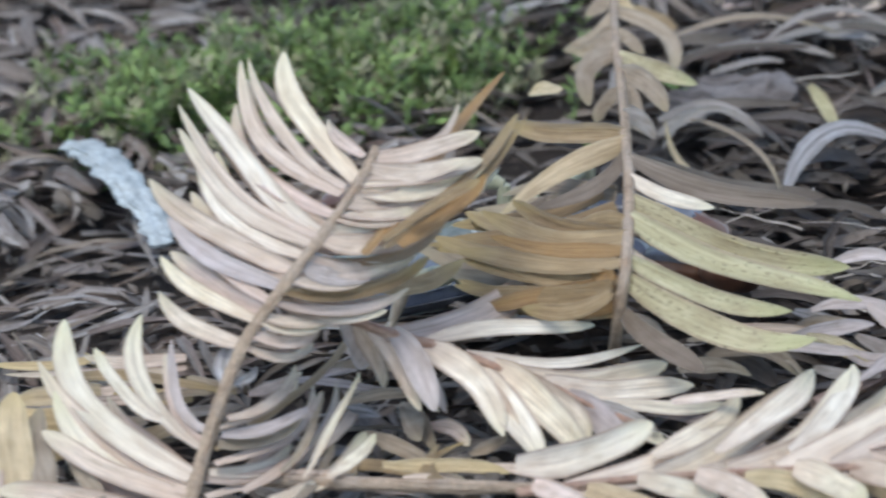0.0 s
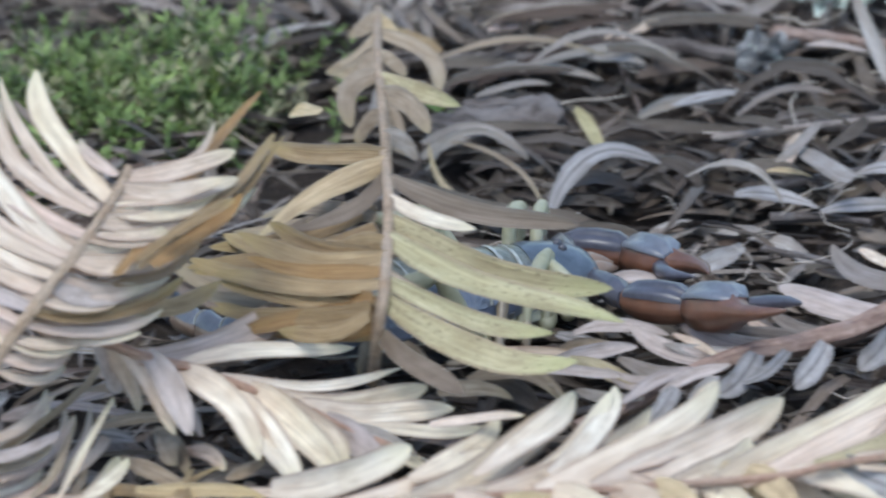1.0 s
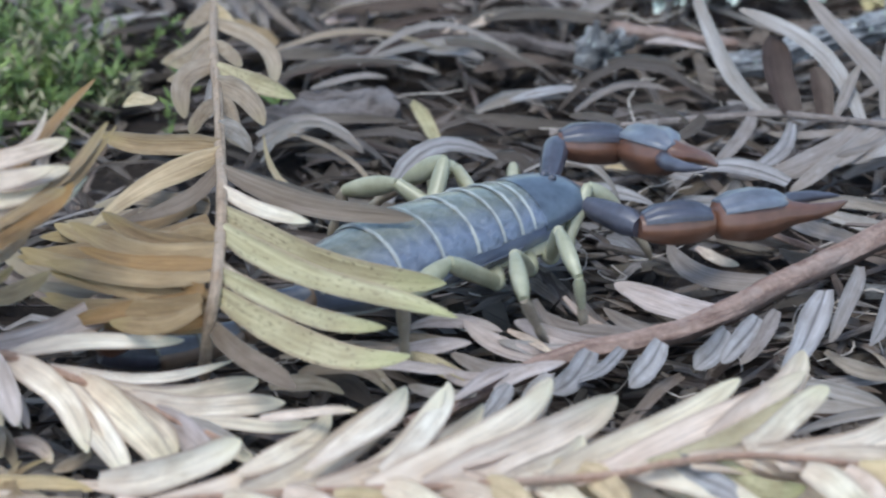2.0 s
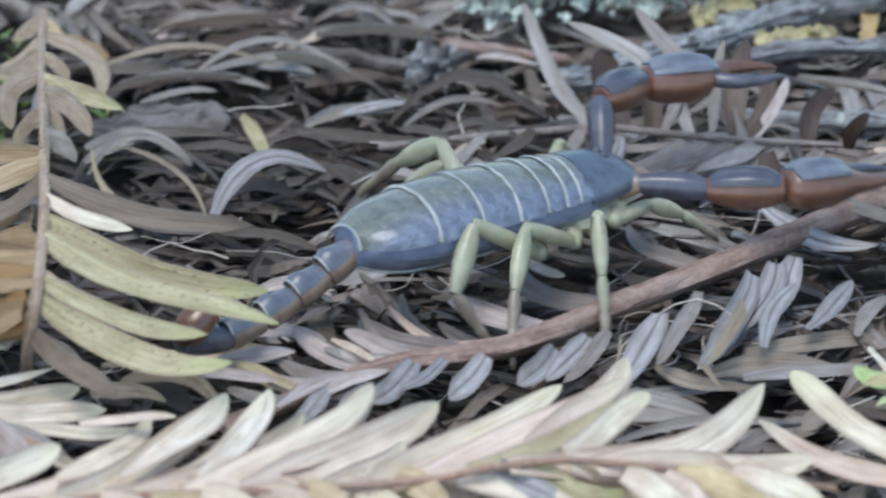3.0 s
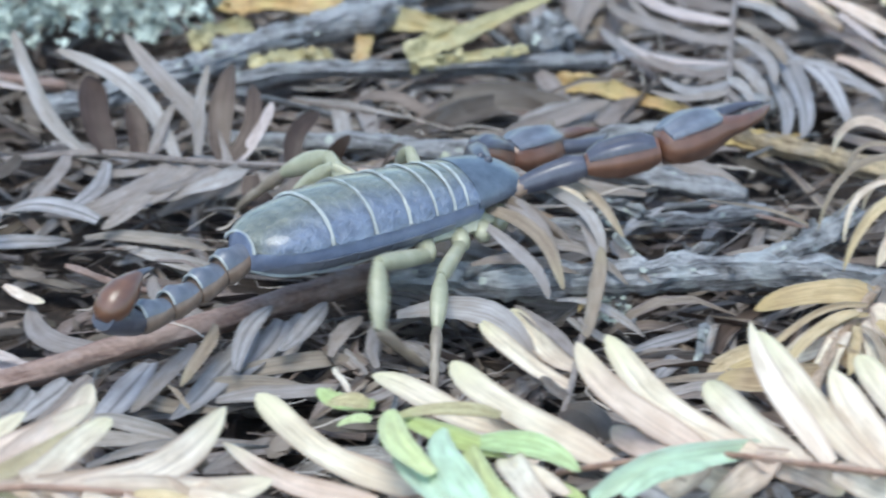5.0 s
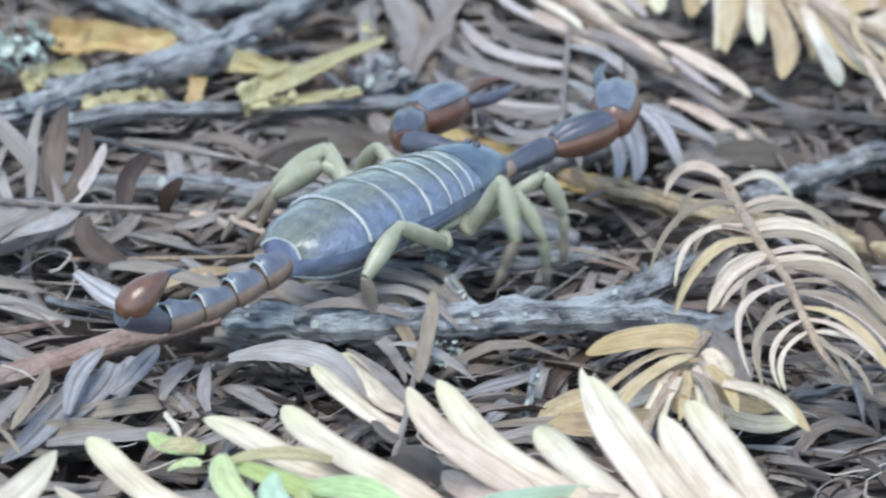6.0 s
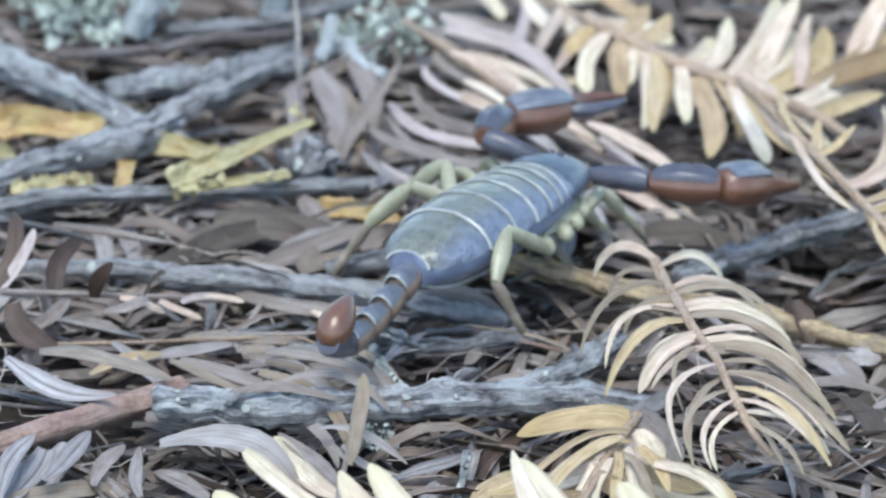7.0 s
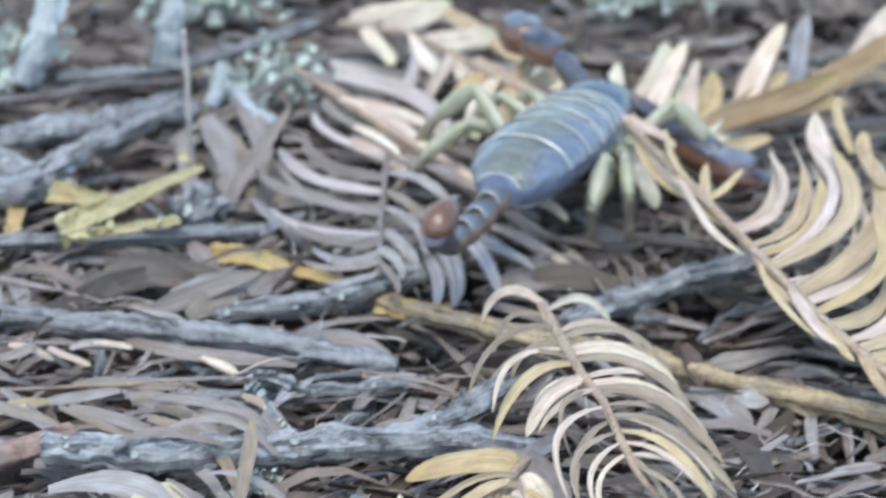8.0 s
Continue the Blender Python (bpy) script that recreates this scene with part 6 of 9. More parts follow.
needle(s, (153.2, 35.6, 11.0), (155.9, 27.0, 9.5), 0.69, -0.04, 0.00, 0, PALE)
needle(s, (160.3, 8.0, 10.1), (163.2, -6.7, 8.6), 0.69, -0.08, 0.00, 0, STRAW)
needle(s, (166.5, -8.0, 7.8), (169.1, -16.4, 6.3), 1.02, -0.05, 0.00, 0, STRAW)
s = sprig("conifer_sprig", "rust-brown conifer sprig with broad flat needles", [(160.3, 50.1, 6.0), (166.3, 51.7, 6.5), (174.9, 60.4, 7.0), (187.3, 74.9, 7.0)], 0.40, 0.50, STRAW)
needle(s, (161.4, 50.4, 6.1), (175.8, 54.3, 11.2), 2.73, -0.06, 0.00, 0, TAN)
needle(s, (161.9, 50.5, 6.1), (176.9, 52.6, 8.2), 2.51, 0.08, 0.00, 0, TAN)
needle(s, (160.9, 50.2, 6.1), (171.6, 56.6, 9.8), 2.19, -0.03, 0.00, 0, STRAW)
needle(s, (173.7, 59.3, 6.9), (184.9, 64.5, 11.0), 2.73, -0.05, 0.00, 0, TAN)
needle(s, (174.2, 59.8, 7.0), (185.5, 65.9, 6.0), 2.73, 0.05, 0.00, 0, STRAW)
needle(s, (172.4, 57.9, 6.9), (176.2, 69.3, 11.8), 2.19, 0.05, 0.00, 0, SILVER)
needle(s, (156.6, 52.5, 6.0), (161.7, 62.9, 11.8), 2.19, 0.05, 0.00, 0, PALE)
needle(s, (160.3, 50.1, 6.0), (163.5, 62.3, 8.9), 1.64, 0.05, 0.00, 0, PALE)
needle(s, (165.8, 51.6, 6.5), (171.4, 60.0, 14.7), 2.40, 0.05, 0.00, 0, PALE)
needle(s, (179.4, 65.7, 7.0), (186.7, 76.1, 9.8), 2.51, 0.00, 0.00, 0, PALE)
s = sprig("conifer_sprig", "weathered grey conifer sprig with combed curved needles", [(125.6, 19.6, 4.0), (126.3, 24.8, 4.4), (127.2, 32.2, 4.8), (128.5, 41.8, 5.0), (130.2, 53.9, 5.0), (132.5, 67.5, 4.6)], 0.32, 0.30, GREY)
needle(s, (126.3, 25.7, 4.6), (117.9, 33.0, 4.0), 1.08, 0.12, 0.03, 0, GREY)
needle(s, (126.9, 29.6, 4.6), (115.1, 39.7, 4.0), 1.27, 0.13, 0.03, 0, SILVER)
needle(s, (127.4, 33.3, 4.6), (116.1, 46.7, 4.0), 1.27, 0.13, 0.03, 0, GREY)
needle(s, (128.1, 38.1, 4.6), (118.9, 52.1, 4.0), 1.27, 0.12, 0.03, 0, LILAC)
needle(s, (128.6, 42.2, 4.6), (121.2, 55.6, 4.0), 1.27, 0.10, 0.03, 0, GREY)
needle(s, (126.1, 23.5, 4.6), (119.8, 25.5, 4.0), 0.88, 0.12, 0.03, 0, SILVER)
needle(s, (125.8, 21.0, 4.6), (118.5, 22.2, 4.0), 0.78, 0.14, 0.03, 0, GREY)
needle(s, (129.2, 46.7, 4.6), (123.0, 60.3, 4.0), 1.18, 0.10, 0.03, 0, LILAC)
needle(s, (129.9, 51.8, 4.6), (124.7, 65.8, 4.0), 1.18, 0.10, 0.03, 0, GREY)
needle(s, (125.6, 19.4, 4.6), (120.6, 19.6, 4.0), 0.69, 0.12, 0.03, 0, SILVER)
needle(s, (127.7, 35.5, 4.6), (118.1, 48.8, 4.0), 0.78, 0.12, 0.03, 0, GREY)
needle(s, (126.6, 27.6, 4.6), (116.5, 35.6, 4.0), 0.69, 0.12, 0.03, 0, LILAC)
needle(s, (127.0, 30.1, 4.6), (129.6, 22.1, 4.0), 1.18, 0.08, 0.03, 0, GREY)
needle(s, (127.6, 35.0, 4.6), (130.8, 24.3, 4.0), 1.18, 0.08, 0.03, 0, GREY)
needle(s, (126.2, 24.3, 4.6), (127.9, 18.2, 4.0), 0.98, 0.06, 0.03, 0, GREY)
needle(s, (128.2, 39.1, 4.6), (132.5, 29.8, 4.0), 1.18, 0.06, 0.03, 0, GREY)
needle(s, (128.8, 43.5, 4.6), (134.3, 36.9, 4.0), 1.18, 0.05, 0.03, 0, GREY)
needle(s, (129.4, 48.0, 4.6), (137.4, 39.8, 4.0), 1.18, 0.05, 0.03, 0, GREY)
needle(s, (130.2, 53.3, 4.6), (139.4, 47.2, 4.0), 1.18, 0.05, 0.03, 0, GREY)
needle(s, (125.8, 21.6, 4.6), (127.2, 14.9, 4.0), 0.78, 0.05, 0.03, 0, GREY)
s = sprig("conifer_sprig", "pinkish-brown conifer sprig with long needles", [(122.0, 72.0, 5.0), (127.7, 57.8, 5.5), (133.5, 46.6, 5.0), (138.8, 38.5, 4.0)], 0.35, 0.40, PALE)
needle(s, (127.7, 57.8, 5.5), (146.7, 29.2, 0.3), 1.64, -0.03, 0.00, 0, PALE)
needle(s, (131.0, 51.3, 5.2), (138.7, 42.7, 3.5), 1.53, 0.00, 0.00, 0, PALE)
needle(s, (129.7, 53.9, 5.3), (138.4, 44.6, 2.7), 1.86, -0.03, 0.00, 0, PALE)
needle(s, (124.7, 65.4, 5.2), (135.0, 59.1, 0.5), 1.86, -0.03, 0.00, 0, DRAB)
needle(s, (125.9, 50.2, 5.5), (133.3, 44.3, 3.5), 1.64, 0.00, 0.00, 0, PALE)
needle(s, (123.3, 68.7, 5.1), (133.4, 67.4, 3.5), 1.86, 0.00, 0.00, 0, GREY)
needle(s, (126.0, 62.1, 5.3), (139.6, 59.3, 2.9), 1.64, -0.02, 0.00, 0, PALE)
needle(s, (129.1, 55.2, 5.4), (138.9, 48.6, 3.5), 1.97, 0.00, 0.00, 0, DRAB)
needle(s, (131.9, 49.6, 5.1), (142.1, 51.5, 3.5), 1.86, 0.00, 0.00, 0, GREY)
needle(s, (134.4, 45.2, 4.8), (144.6, 34.2, 0.3), 1.42, 0.00, 0.00, 0, PALE)
needle(s, (126.8, 72.9, 5.2), (136.9, 72.2, 3.5), 1.64, 0.00, 0.00, 0, GREY)
needle(s, (126.1, 68.4, 5.6), (137.8, 51.2, 5.0), 1.37, 0.06, 0.00, 0, LILAC)
needle(s, (126.0, 61.2, 5.6), (134.0, 47.7, 5.0), 1.27, 0.04, 0.00, 0, PALE)
needle(s, (126.4, 52.7, 5.6), (130.5, 45.4, 5.0), 1.27, 0.03, 0.00, 0, WHITE)
needle(s, (137.5, 42.0, 5.6), (145.4, 30.1, 5.0), 1.57, 0.05, 0.00, 0, PALE)
needle(s, (138.5, 39.4, 5.6), (142.5, 31.6, 5.0), 0.88, 0.03, 0.00, 0, LILAC)
needle(s, (128.9, 66.7, 5.6), (136.0, 57.1, 5.0), 1.18, 0.05, 0.00, 0, LILAC)
needle(s, (134.1, 60.3, 5.6), (139.1, 77.9, 5.0), 1.37, -0.04, 0.00, 0, PALE)
needle(s, (132.2, 64.3, 5.6), (136.6, 82.1, 5.0), 1.27, -0.04, 0.00, 0, LILAC)
needle(s, (136.0, 57.1, 5.6), (141.0, 74.6, 5.0), 1.27, -0.04, 0.00, 0, PALE)
needle(s, (128.7, 58.8, 5.6), (136.3, 49.5, 5.0), 0.98, 0.04, 0.00, 0, PALE)
needle(s, (126.0, 73.3, 5.6), (132.3, 65.8, 5.0), 1.08, 0.04, 0.00, 0, LILAC)
s = sprig("conifer_sprig", "straw-yellow conifer sprig far back on the litter", [(128.0, 85.2, 5.0), (134.9, 81.6, 5.0), (140.6, 73.1, 5.0), (147.4, 65.7, 4.0)], 0.40, 0.40, STRAW)
needle(s, (129.1, 84.6, 5.0), (138.6, 92.8, 4.0), 1.97, 0.00, 0.00, 0, CREAM)
needle(s, (132.6, 82.8, 5.0), (140.8, 91.0, 4.0), 2.19, 0.00, 0.00, 0, CREAM)
needle(s, (136.1, 79.8, 5.0), (144.9, 84.0, 4.0), 2.40, 0.00, 0.00, 0, CREAM)
needle(s, (130.3, 84.0, 5.0), (133.1, 75.9, 4.0), 1.64, 0.00, 0.00, 0, CREAM)
needle(s, (135.3, 81.0, 5.0), (137.2, 69.2, 4.0), 1.64, 0.00, 0.00, 0, CREAM)
needle(s, (139.3, 75.0, 5.0), (140.6, 62.7, 4.0), 1.64, 0.00, 0.00, 0, CREAM)
needle(s, (141.8, 71.7, 4.8), (150.4, 70.5, 4.0), 2.40, 0.00, 0.00, 0, CREAM)
needle(s, (139.9, 88.4, 5.0), (148.8, 79.7, 1.1), 2.19, 0.00, 0.00, 0, STRAW)
needle(s, (143.5, 69.9, 4.6), (145.6, 61.0, 4.0), 1.75, 0.00, 0.00, 0, CREAM)
needle(s, (150.3, 87.9, 4.4), (151.9, 75.6, 0.7), 1.64, 0.00, 0.00, 0, BROWN)
s = sprig("conifer_sprig", "dull brown conifer sprig with broad limp needles", [(106.7, 56.9, 1.0), (112.3, 62.6, 3.0), (117.2, 66.2, 4.0), (121.1, 71.0, 4.0)], 0.35, 0.30, BROWN)
needle(s, (112.3, 62.6, 3.0), (112.8, 45.1, 0.3), 2.40, 0.06, 0.00, 0, GREY)
needle(s, (112.8, 62.9, 3.1), (115.8, 47.9, 0.3), 2.40, 0.04, 0.00, 0, GREY)
needle(s, (116.0, 65.3, 3.8), (117.3, 52.3, 0.3), 2.19, 0.05, 0.00, 0, GREY)
needle(s, (110.9, 61.2, 2.5), (107.2, 55.6, 1.5), 2.19, 0.00, 0.00, 0, GREY)
needle(s, (110.2, 60.5, 2.3), (111.0, 43.7, 0.3), 1.86, -0.06, 0.00, 0, GREY)
needle(s, (116.9, 66.1, 4.0), (113.0, 72.6, 1.5), 2.19, 0.00, 0.00, 0, GREY)
needle(s, (113.1, 41.5, 1.8), (120.1, 50.1, 8.5), 1.42, 0.05, 0.00, 0, GREY)
needle(s, (112.0, 42.1, 1.6), (120.2, 46.4, 1.5), 1.42, -0.04, 0.00, 0, GREY)
needle(s, (115.2, 40.1, 2.4), (119.6, 52.3, 2.1), 1.64, 0.00, 0.00, 0, DARK)
twig("twig", "grey weathered twig lying behind the sprigs", [(77.5, 35.3, 3.0), (84.7, 38.6, 3.2), (92.5, 42.8, 3.4), (96.7, 49.5, 3.8), (102.7, 56.7, 4.2), (110.8, 67.3, 3.0)], 1.50, 1.20, BARK_GREY, stubs=4)
twig("twig", "thick pale grey twig out at the back", [(78.9, 65.3, 4.0), (87.3, 54.9, 3.5), (98.2, 46.4, 2.0)], 1.60, 1.10, BARK_LICHEN, stubs=1)
twig("twig", "grey twig reaching under a lichen tuft", [(61.3, 24.6, 1.5), (68.7, 28.8, 2.0), (74.1, 31.5, 2.6), (81.7, 36.9, 3.0), (89.5, 41.9, 3.6), (97.6, 49.7, 4.0)], 1.30, 1.50, BARK_LICHEN, stubs=3)
twig("twig", "long grey fissured twig across the litter", [(76.3, 19.6, 1.0), (87.4, 16.9, 1.6), (96.2, 14.5, 2.0), (106.6, 11.6, 2.2), (115.9, 8.6, 2.0), (126.0, 4.4, 1.2)], 0.95, 1.25, BARK_GREY, stubs=2)
twig("twig", "lichen-covered grey twig lying on the litter", [(92.1, -16.3, 3.0), (99.5, -17.3, 3.4), (106.9, -17.4, 3.6), (114.8, -17.8, 3.8), (121.8, -17.1, 3.8), (129.8, -16.9, 3.6), (136.2, -18.2, 3.0)], 1.50, 1.50, BARK_LICHEN, stubs=6)
twig("twig", "short grey side twig beside a lichened twig", [(123.8, -15.7, 2.4), (129.7, -8.4, 2.6), (135.2, -1.1, 2.2)], 1.30, 1.00, BARK_LICHEN, stubs=2)
twig("twig", "grey knobbly twig beside a drooping sprig", [(143.3, 13.2, 1.5), (149.2, 16.7, 2.2), (155.3, 20.9, 2.6), (162.9, 27.0, 2.2)], 1.20, 1.00, BARK_LICHEN, stubs=6)
twig("twig", "peeled yellow-brown twig across the litter", [(124.4, 22.4, 1.0), (130.2, 15.7, 1.8), (137.0, 10.4, 2.0), (144.9, 5.8, 2.2), (150.8, 2.4, 2.2), (157.4, -2.3, 2.2), (163.4, -6.8, 2.2), (171.6, -10.8, 1.6)], 0.95, 1.10, BARK_YELLOW, stubs=3)
twig("twig", "blue-grey smooth twig end on the litter", [(110.0, 17.6, 1.0), (117.5, 17.7, 2.0), (124.1, 19.8, 2.6), (130.3, 23.2, 2.6)], 1.00, 1.20, BARK_GREY)
twig("twig", "dull brown twig lying under dry sprigs", [(144.5, 34.0, 1.0), (152.3, 33.5, 1.4), (160.3, 31.1, 1.4)], 0.70, 0.60, BARK_DARK)
twig("twig", "dark grey-brown twig below yellow scraps", [(78.5, 30.7, 2.0), (86.1, 32.3, 2.4), (96.0, 33.0, 2.6), (108.0, 33.4, 2.6), (115.4, 35.3, 2.0)], 0.90, 0.70, BARK_GREY, stubs=1)
twig("twig", "thin brown twig lying behind", [(85.8, 67.7, 3.0), (94.5, 66.9, 3.6), (103.4, 69.7, 4.0), (110.7, 73.7, 3.0)], 0.60, 0.50, BARK_DARK)
twig("twig", "thick dark twig under grey needles", [(18.0, 15.4, 0.2), (24.8, 15.7, 0.4), (31.0, 18.0, 0.6)], 1.60, 1.50, BARK_DARK)
twig("twig", "half-buried brown twig in the needle litter", [(13.9, 32.1, 0.2), (26.5, 30.5, 0.8), (38.8, 33.3, 0.8), (47.5, 31.5, 0.5)], 0.70, 0.60, BARK_DARK)
twig("twig", "reddish half-buried twig in the litter", [(50.6, 36.9, 0.6), (56.1, 33.9, 1.2), (63.1, 32.0, 1.0)], 0.70, 0.60, STEM_RED)
twig("twig", "grey-green weathered stick half under a sprig", [(101.3, -0.6, 0.6), (111.0, -0.9, 1.0), (118.6, -0.8, 1.2), (128.0, 1.0, 1.2)], 0.70, 0.90, BARK_GREY, stubs=1)
twig("twig", "long thin grey twig on the litter", [(51.0, 16.8, 0.2), (57.3, 14.9, 0.8), (63.6, 17.4, 0.8)], 0.80, 0.70, BARK_DARK)
twig("twig", "thin bent stem standing up out of the litter", [(110.1, 53.8, 1.5), (109.6, 50.6, 9.0), (109.1, 49.2, 15.0), (108.8, 48.1, 18.5)], 0.30, 0.26, FIBRE_STEM)
twig("twig", "thin straw-coloured fibre across the litter", [(79.3, 1.2, 1.2), (92.0, 0.7, 1.6), (104.9, 1.3, 1.6), (108.0, 1.0, 1.0)], 0.20, 0.16, STEM_PALE)
twig("twig", "thin brown rootlet across the litter", [(120.8, 4.4, 1.0), (125.6, 0.5, 1.6), (131.0, -2.3, 1.4)], 0.25, 0.20, STEM_RED)
twig("twig", "thin brown stalk lying in the litter", [(63.9, -7.9, 0.8), (71.2, -13.4, 1.0), (78.7, -11.5, 1.0)], 0.30, 0.25, STEM_RED)
twig("twig", "pale bleached stick standing in the litter", [(94.1, 73.1, 3.0), (95.9, 73.1, 8.0), (97.2, 76.4, 13.0)], 1.50, 1.40, BLEACH)
twig("twig", "pale bleached stick leaning in the litter", [(108.6, 78.4, 3.0), (109.4, 77.7, 8.0), (110.0, 78.9, 12.0)], 1.40, 1.20, BLEACH)
twig("twig", "pale grey stick lying behind dry sprigs", [(97.4, 74.6, 3.0), (105.7, 74.7, 3.5), (116.7, 79.7, 4.0), (125.8, 87.9, 4.0)], 0.80, 0.70, BARK_GREY)
twig("twig", "short bleached stick among brown needles", [(112.9, 66.1, 3.0), (113.7, 67.4, 5.0), (114.2, 68.7, 7.0)], 0.80, 0.60, BLEACH)
twig("twig", "pale bleached splinter behind dry sprigs", [(115.0, 72.5, 3.0), (116.8, 65.0, 3.4), (119.5, 62.0, 3.0)], 0.90, 0.70, BLEACH)
twig("twig", "grey stick lying behind dry sprigs", [(91.0, 57.5, 3.0), (101.5, 61.3, 3.5), (110.6, 68.6, 3.0)], 1.40, 1.20, BARK_LICHEN, stubs=2)
scrap("plant_scrap", "yellow split plant scrap resting on a twig", [(95.9, 31.7, 4.2), (99.9, 34.5, 4.6), (104.5, 38.7, 5.0), (110.6, 43.5, 5.6)], 1.35, 0.40, YELLOW_BIT, lumps=3)
scrap("plant_scrap", "yellow ragged plant scrap on a twig", [(96.6, 29.4, 4.4), (101.3, 30.2, 4.6), (107.7, 33.4, 4.2)], 0.45, 0.50, YELLOW_BIT, lumps=12, torn=0.7)
scrap("plant_scrap", "orange and yellow plant scrap behind a twig", [(77.6, 50.8, 2.8), (83.2, 49.0, 3.2), (90.2, 48.6, 2.8)], 1.90, 1.20, ORANGE_BIT, lumps=3)
scrap("plant_scrap", "yellow plant scrap behind a twig", [(92.1, 45.1, 2.2), (96.4, 44.1, 2.8), (101.6, 41.6, 2.2)], 1.30, 1.00, YELLOW_BIT, lumps=2)
scrap("plant_scrap", "brown curled plant scrap below a yellow one", [(92.2, 42.7, 2.4), (91.9, 37.7, 3.0), (91.3, 32.8, 3.0)], 0.90, 0.70, ORANGE_BIT, torn=0.5)
scrap("plant_scrap", "small yellow scraps stuck between two twigs", [(80.7, 34.0, 2.6), (84.0, 33.7, 3.0), (87.9, 35.7, 2.6)], 0.80, 1.00, YELLOW_BIT, lumps=5, torn=0.7)
scrap("plant_scrap", "orange and yellow leaf scrap lying on the litter", [(110.2, 32.4, 1.0), (114.0, 30.2, 1.6), (118.1, 26.8, 1.6), (122.5, 25.2, 1.0)], 1.20, 0.50, ORANGE_BIT, lumps=1)
scrap("plant_scrap", "yellow-brown leaf scrap beside a twig", [(125.4, 19.4, 1.0), (128.8, 17.1, 1.4), (133.1, 17.3, 1.0)], 1.10, 0.90, ORANGE_BIT, lumps=2)
scrap("plant_scrap", "pale yellow scrap near a lichen tuft", [(75.0, 40.8, 2.0), (78.0, 41.9, 2.4), (81.3, 44.4, 2.0)], 1.20, 1.00, YELLOW_BIT, lumps=4, torn=0.6)
scrap("plant_scrap", "pale yellow scrap under a twig", [(81.2, 37.6, 1.5), (85.0, 36.2, 1.8), (88.9, 38.3, 1.5)], 1.00, 0.80, YELLOW_BIT, lumps=5, torn=0.7)
twig("bark_chip", "white weathered wood chip lying on dark litter", [(-35.8, 4.5, 2.0), (-32.5, -2.2, 2.8), (-28.4, -9.3, 3.0), (-25.9, -13.8, 2.6), (-24.7, -17.3, 1.5)], 2.00, 1.20, BLEACH, rough=0.4, flat=0.3)
twig("dead_bud", "dark knobbly dead bud with pale scales", [(47.2, 30.5, 0.6), (49.4, 29.6, 1.4), (51.8, 29.3, 1.0)], 1.50, 1.20, BARK_GREY, rough=1.2, stubs=9)
twig("dead_bud", "dark knobbly dead bud beside yellow scraps", [(108.0, 37.4, 3.0), (109.8, 38.8, 3.6), (111.1, 41.8, 3.2)], 1.60, 1.20, BARK_GREY, rough=1.2, stubs=8)
twig("twig", "knobbly lichened shoot standing in the litter", [(113.4, -21.8, 1.2), (112.5, -16.7, 2.6), (113.3, -11.5, 4.0), (112.4, -6.6, 4.5)], 0.30, 0.22, BARK_LICHEN, rough=0.9, stubs=14)
twig("twig", "short knobbly lichened shoot over a grey twig", [(111.6, -3.3, 3.0), (113.0, -2.2, 3.6), (115.7, -3.5, 3.0)], 0.80, 0.60, BARK_LICHEN, rough=0.9, stubs=7)
twig("twig", "forked lichened shoot leaning over a twig", [(112.5, -11.3, 5.0), (114.2, -15.0, 4.5), (115.7, -17.6, 3.5)], 0.30, 0.25, BARK_LICHEN, rough=0.6, stubs=3)
twig("twig", "small grey branched shoot lying on the litter", [(117.4, -32.8, 1.2), (118.2, -29.9, 2.4), (119.2, -26.4, 3.4)], 0.30, 0.30, BARK_LICHEN, rough=0.7, stubs=7)
twig("twig", "broken splintered grey wood on the litter", [(115.4, -13.3, 2.0), (119.1, -11.4, 3.0), (121.8, -9.6, 3.2)], 0.90, 0.40, BARK_GREY, rough=0.9, stubs=4)
loose("loose_needle", "nearly black conifer needle standing in the litter", (22.8, 22.2, 1.6), (38.9, 31.9, 1.7), 1.09, 0.08, 0.00, 0, DARK)
loose("loose_needle", "nearly black conifer needle standing in the litter", (19.1, 21.7, 1.6), (32.2, 25.8, 1.6), 0.98, 0.06, 0.00, 0, DARK)
loose("loose_needle", "dark brown conifer needle lying loose on the litter", (18.0, 29.1, 1.2), (27.2, 27.7, 1.2), 1.09, 0.03, 0.00, 0, BROWN)
loose("loose_needle", "weathered grey conifer needle lying loose on the litter", (26.9, 24.5, 1.8), (42.2, 29.2, 1.4), 0.87, 0.12, 0.00, 0, GREY)
loose("loose_needle", "dark brown conifer needle lying loose on the litter", (36.3, 16.4, 0.8), (50.0, 14.7, 0.8), 1.20, -0.05, 0.00, 0, BROWN)
loose("loose_needle", "nearly black conifer needle standing in the litter", (38.0, 25.5, 1.2), (46.5, 27.7, 1.2), 1.42, 0.05, 0.00, 0, DARK)
loose("loose_needle", "nearly black conifer needle standing in the litter", (24.4, 37.2, 1.4), (36.3, 41.8, 1.4), 1.20, 0.05, 0.00, 0, DARK)
loose("loose_needle", "dark brown conifer needle lying loose on the litter", (38.6, 37.5, 1.4), (51.2, 35.7, 1.4), 1.09, 0.05, 0.00, 0, BROWN)
loose("loose_needle", "dark brown conifer needle lying loose on the litter", (31.9, -7.7, 1.2), (40.6, -11.0, 1.2), 0.98, 0.05, 0.00, 0, BROWN)
loose("loose_needle", "pale dry conifer needle lying loose on the litter", (-11.8, -51.8, 5.0), (-7.2, -51.5, 7.0), 1.09, -0.05, 0.00, 0, PALE)
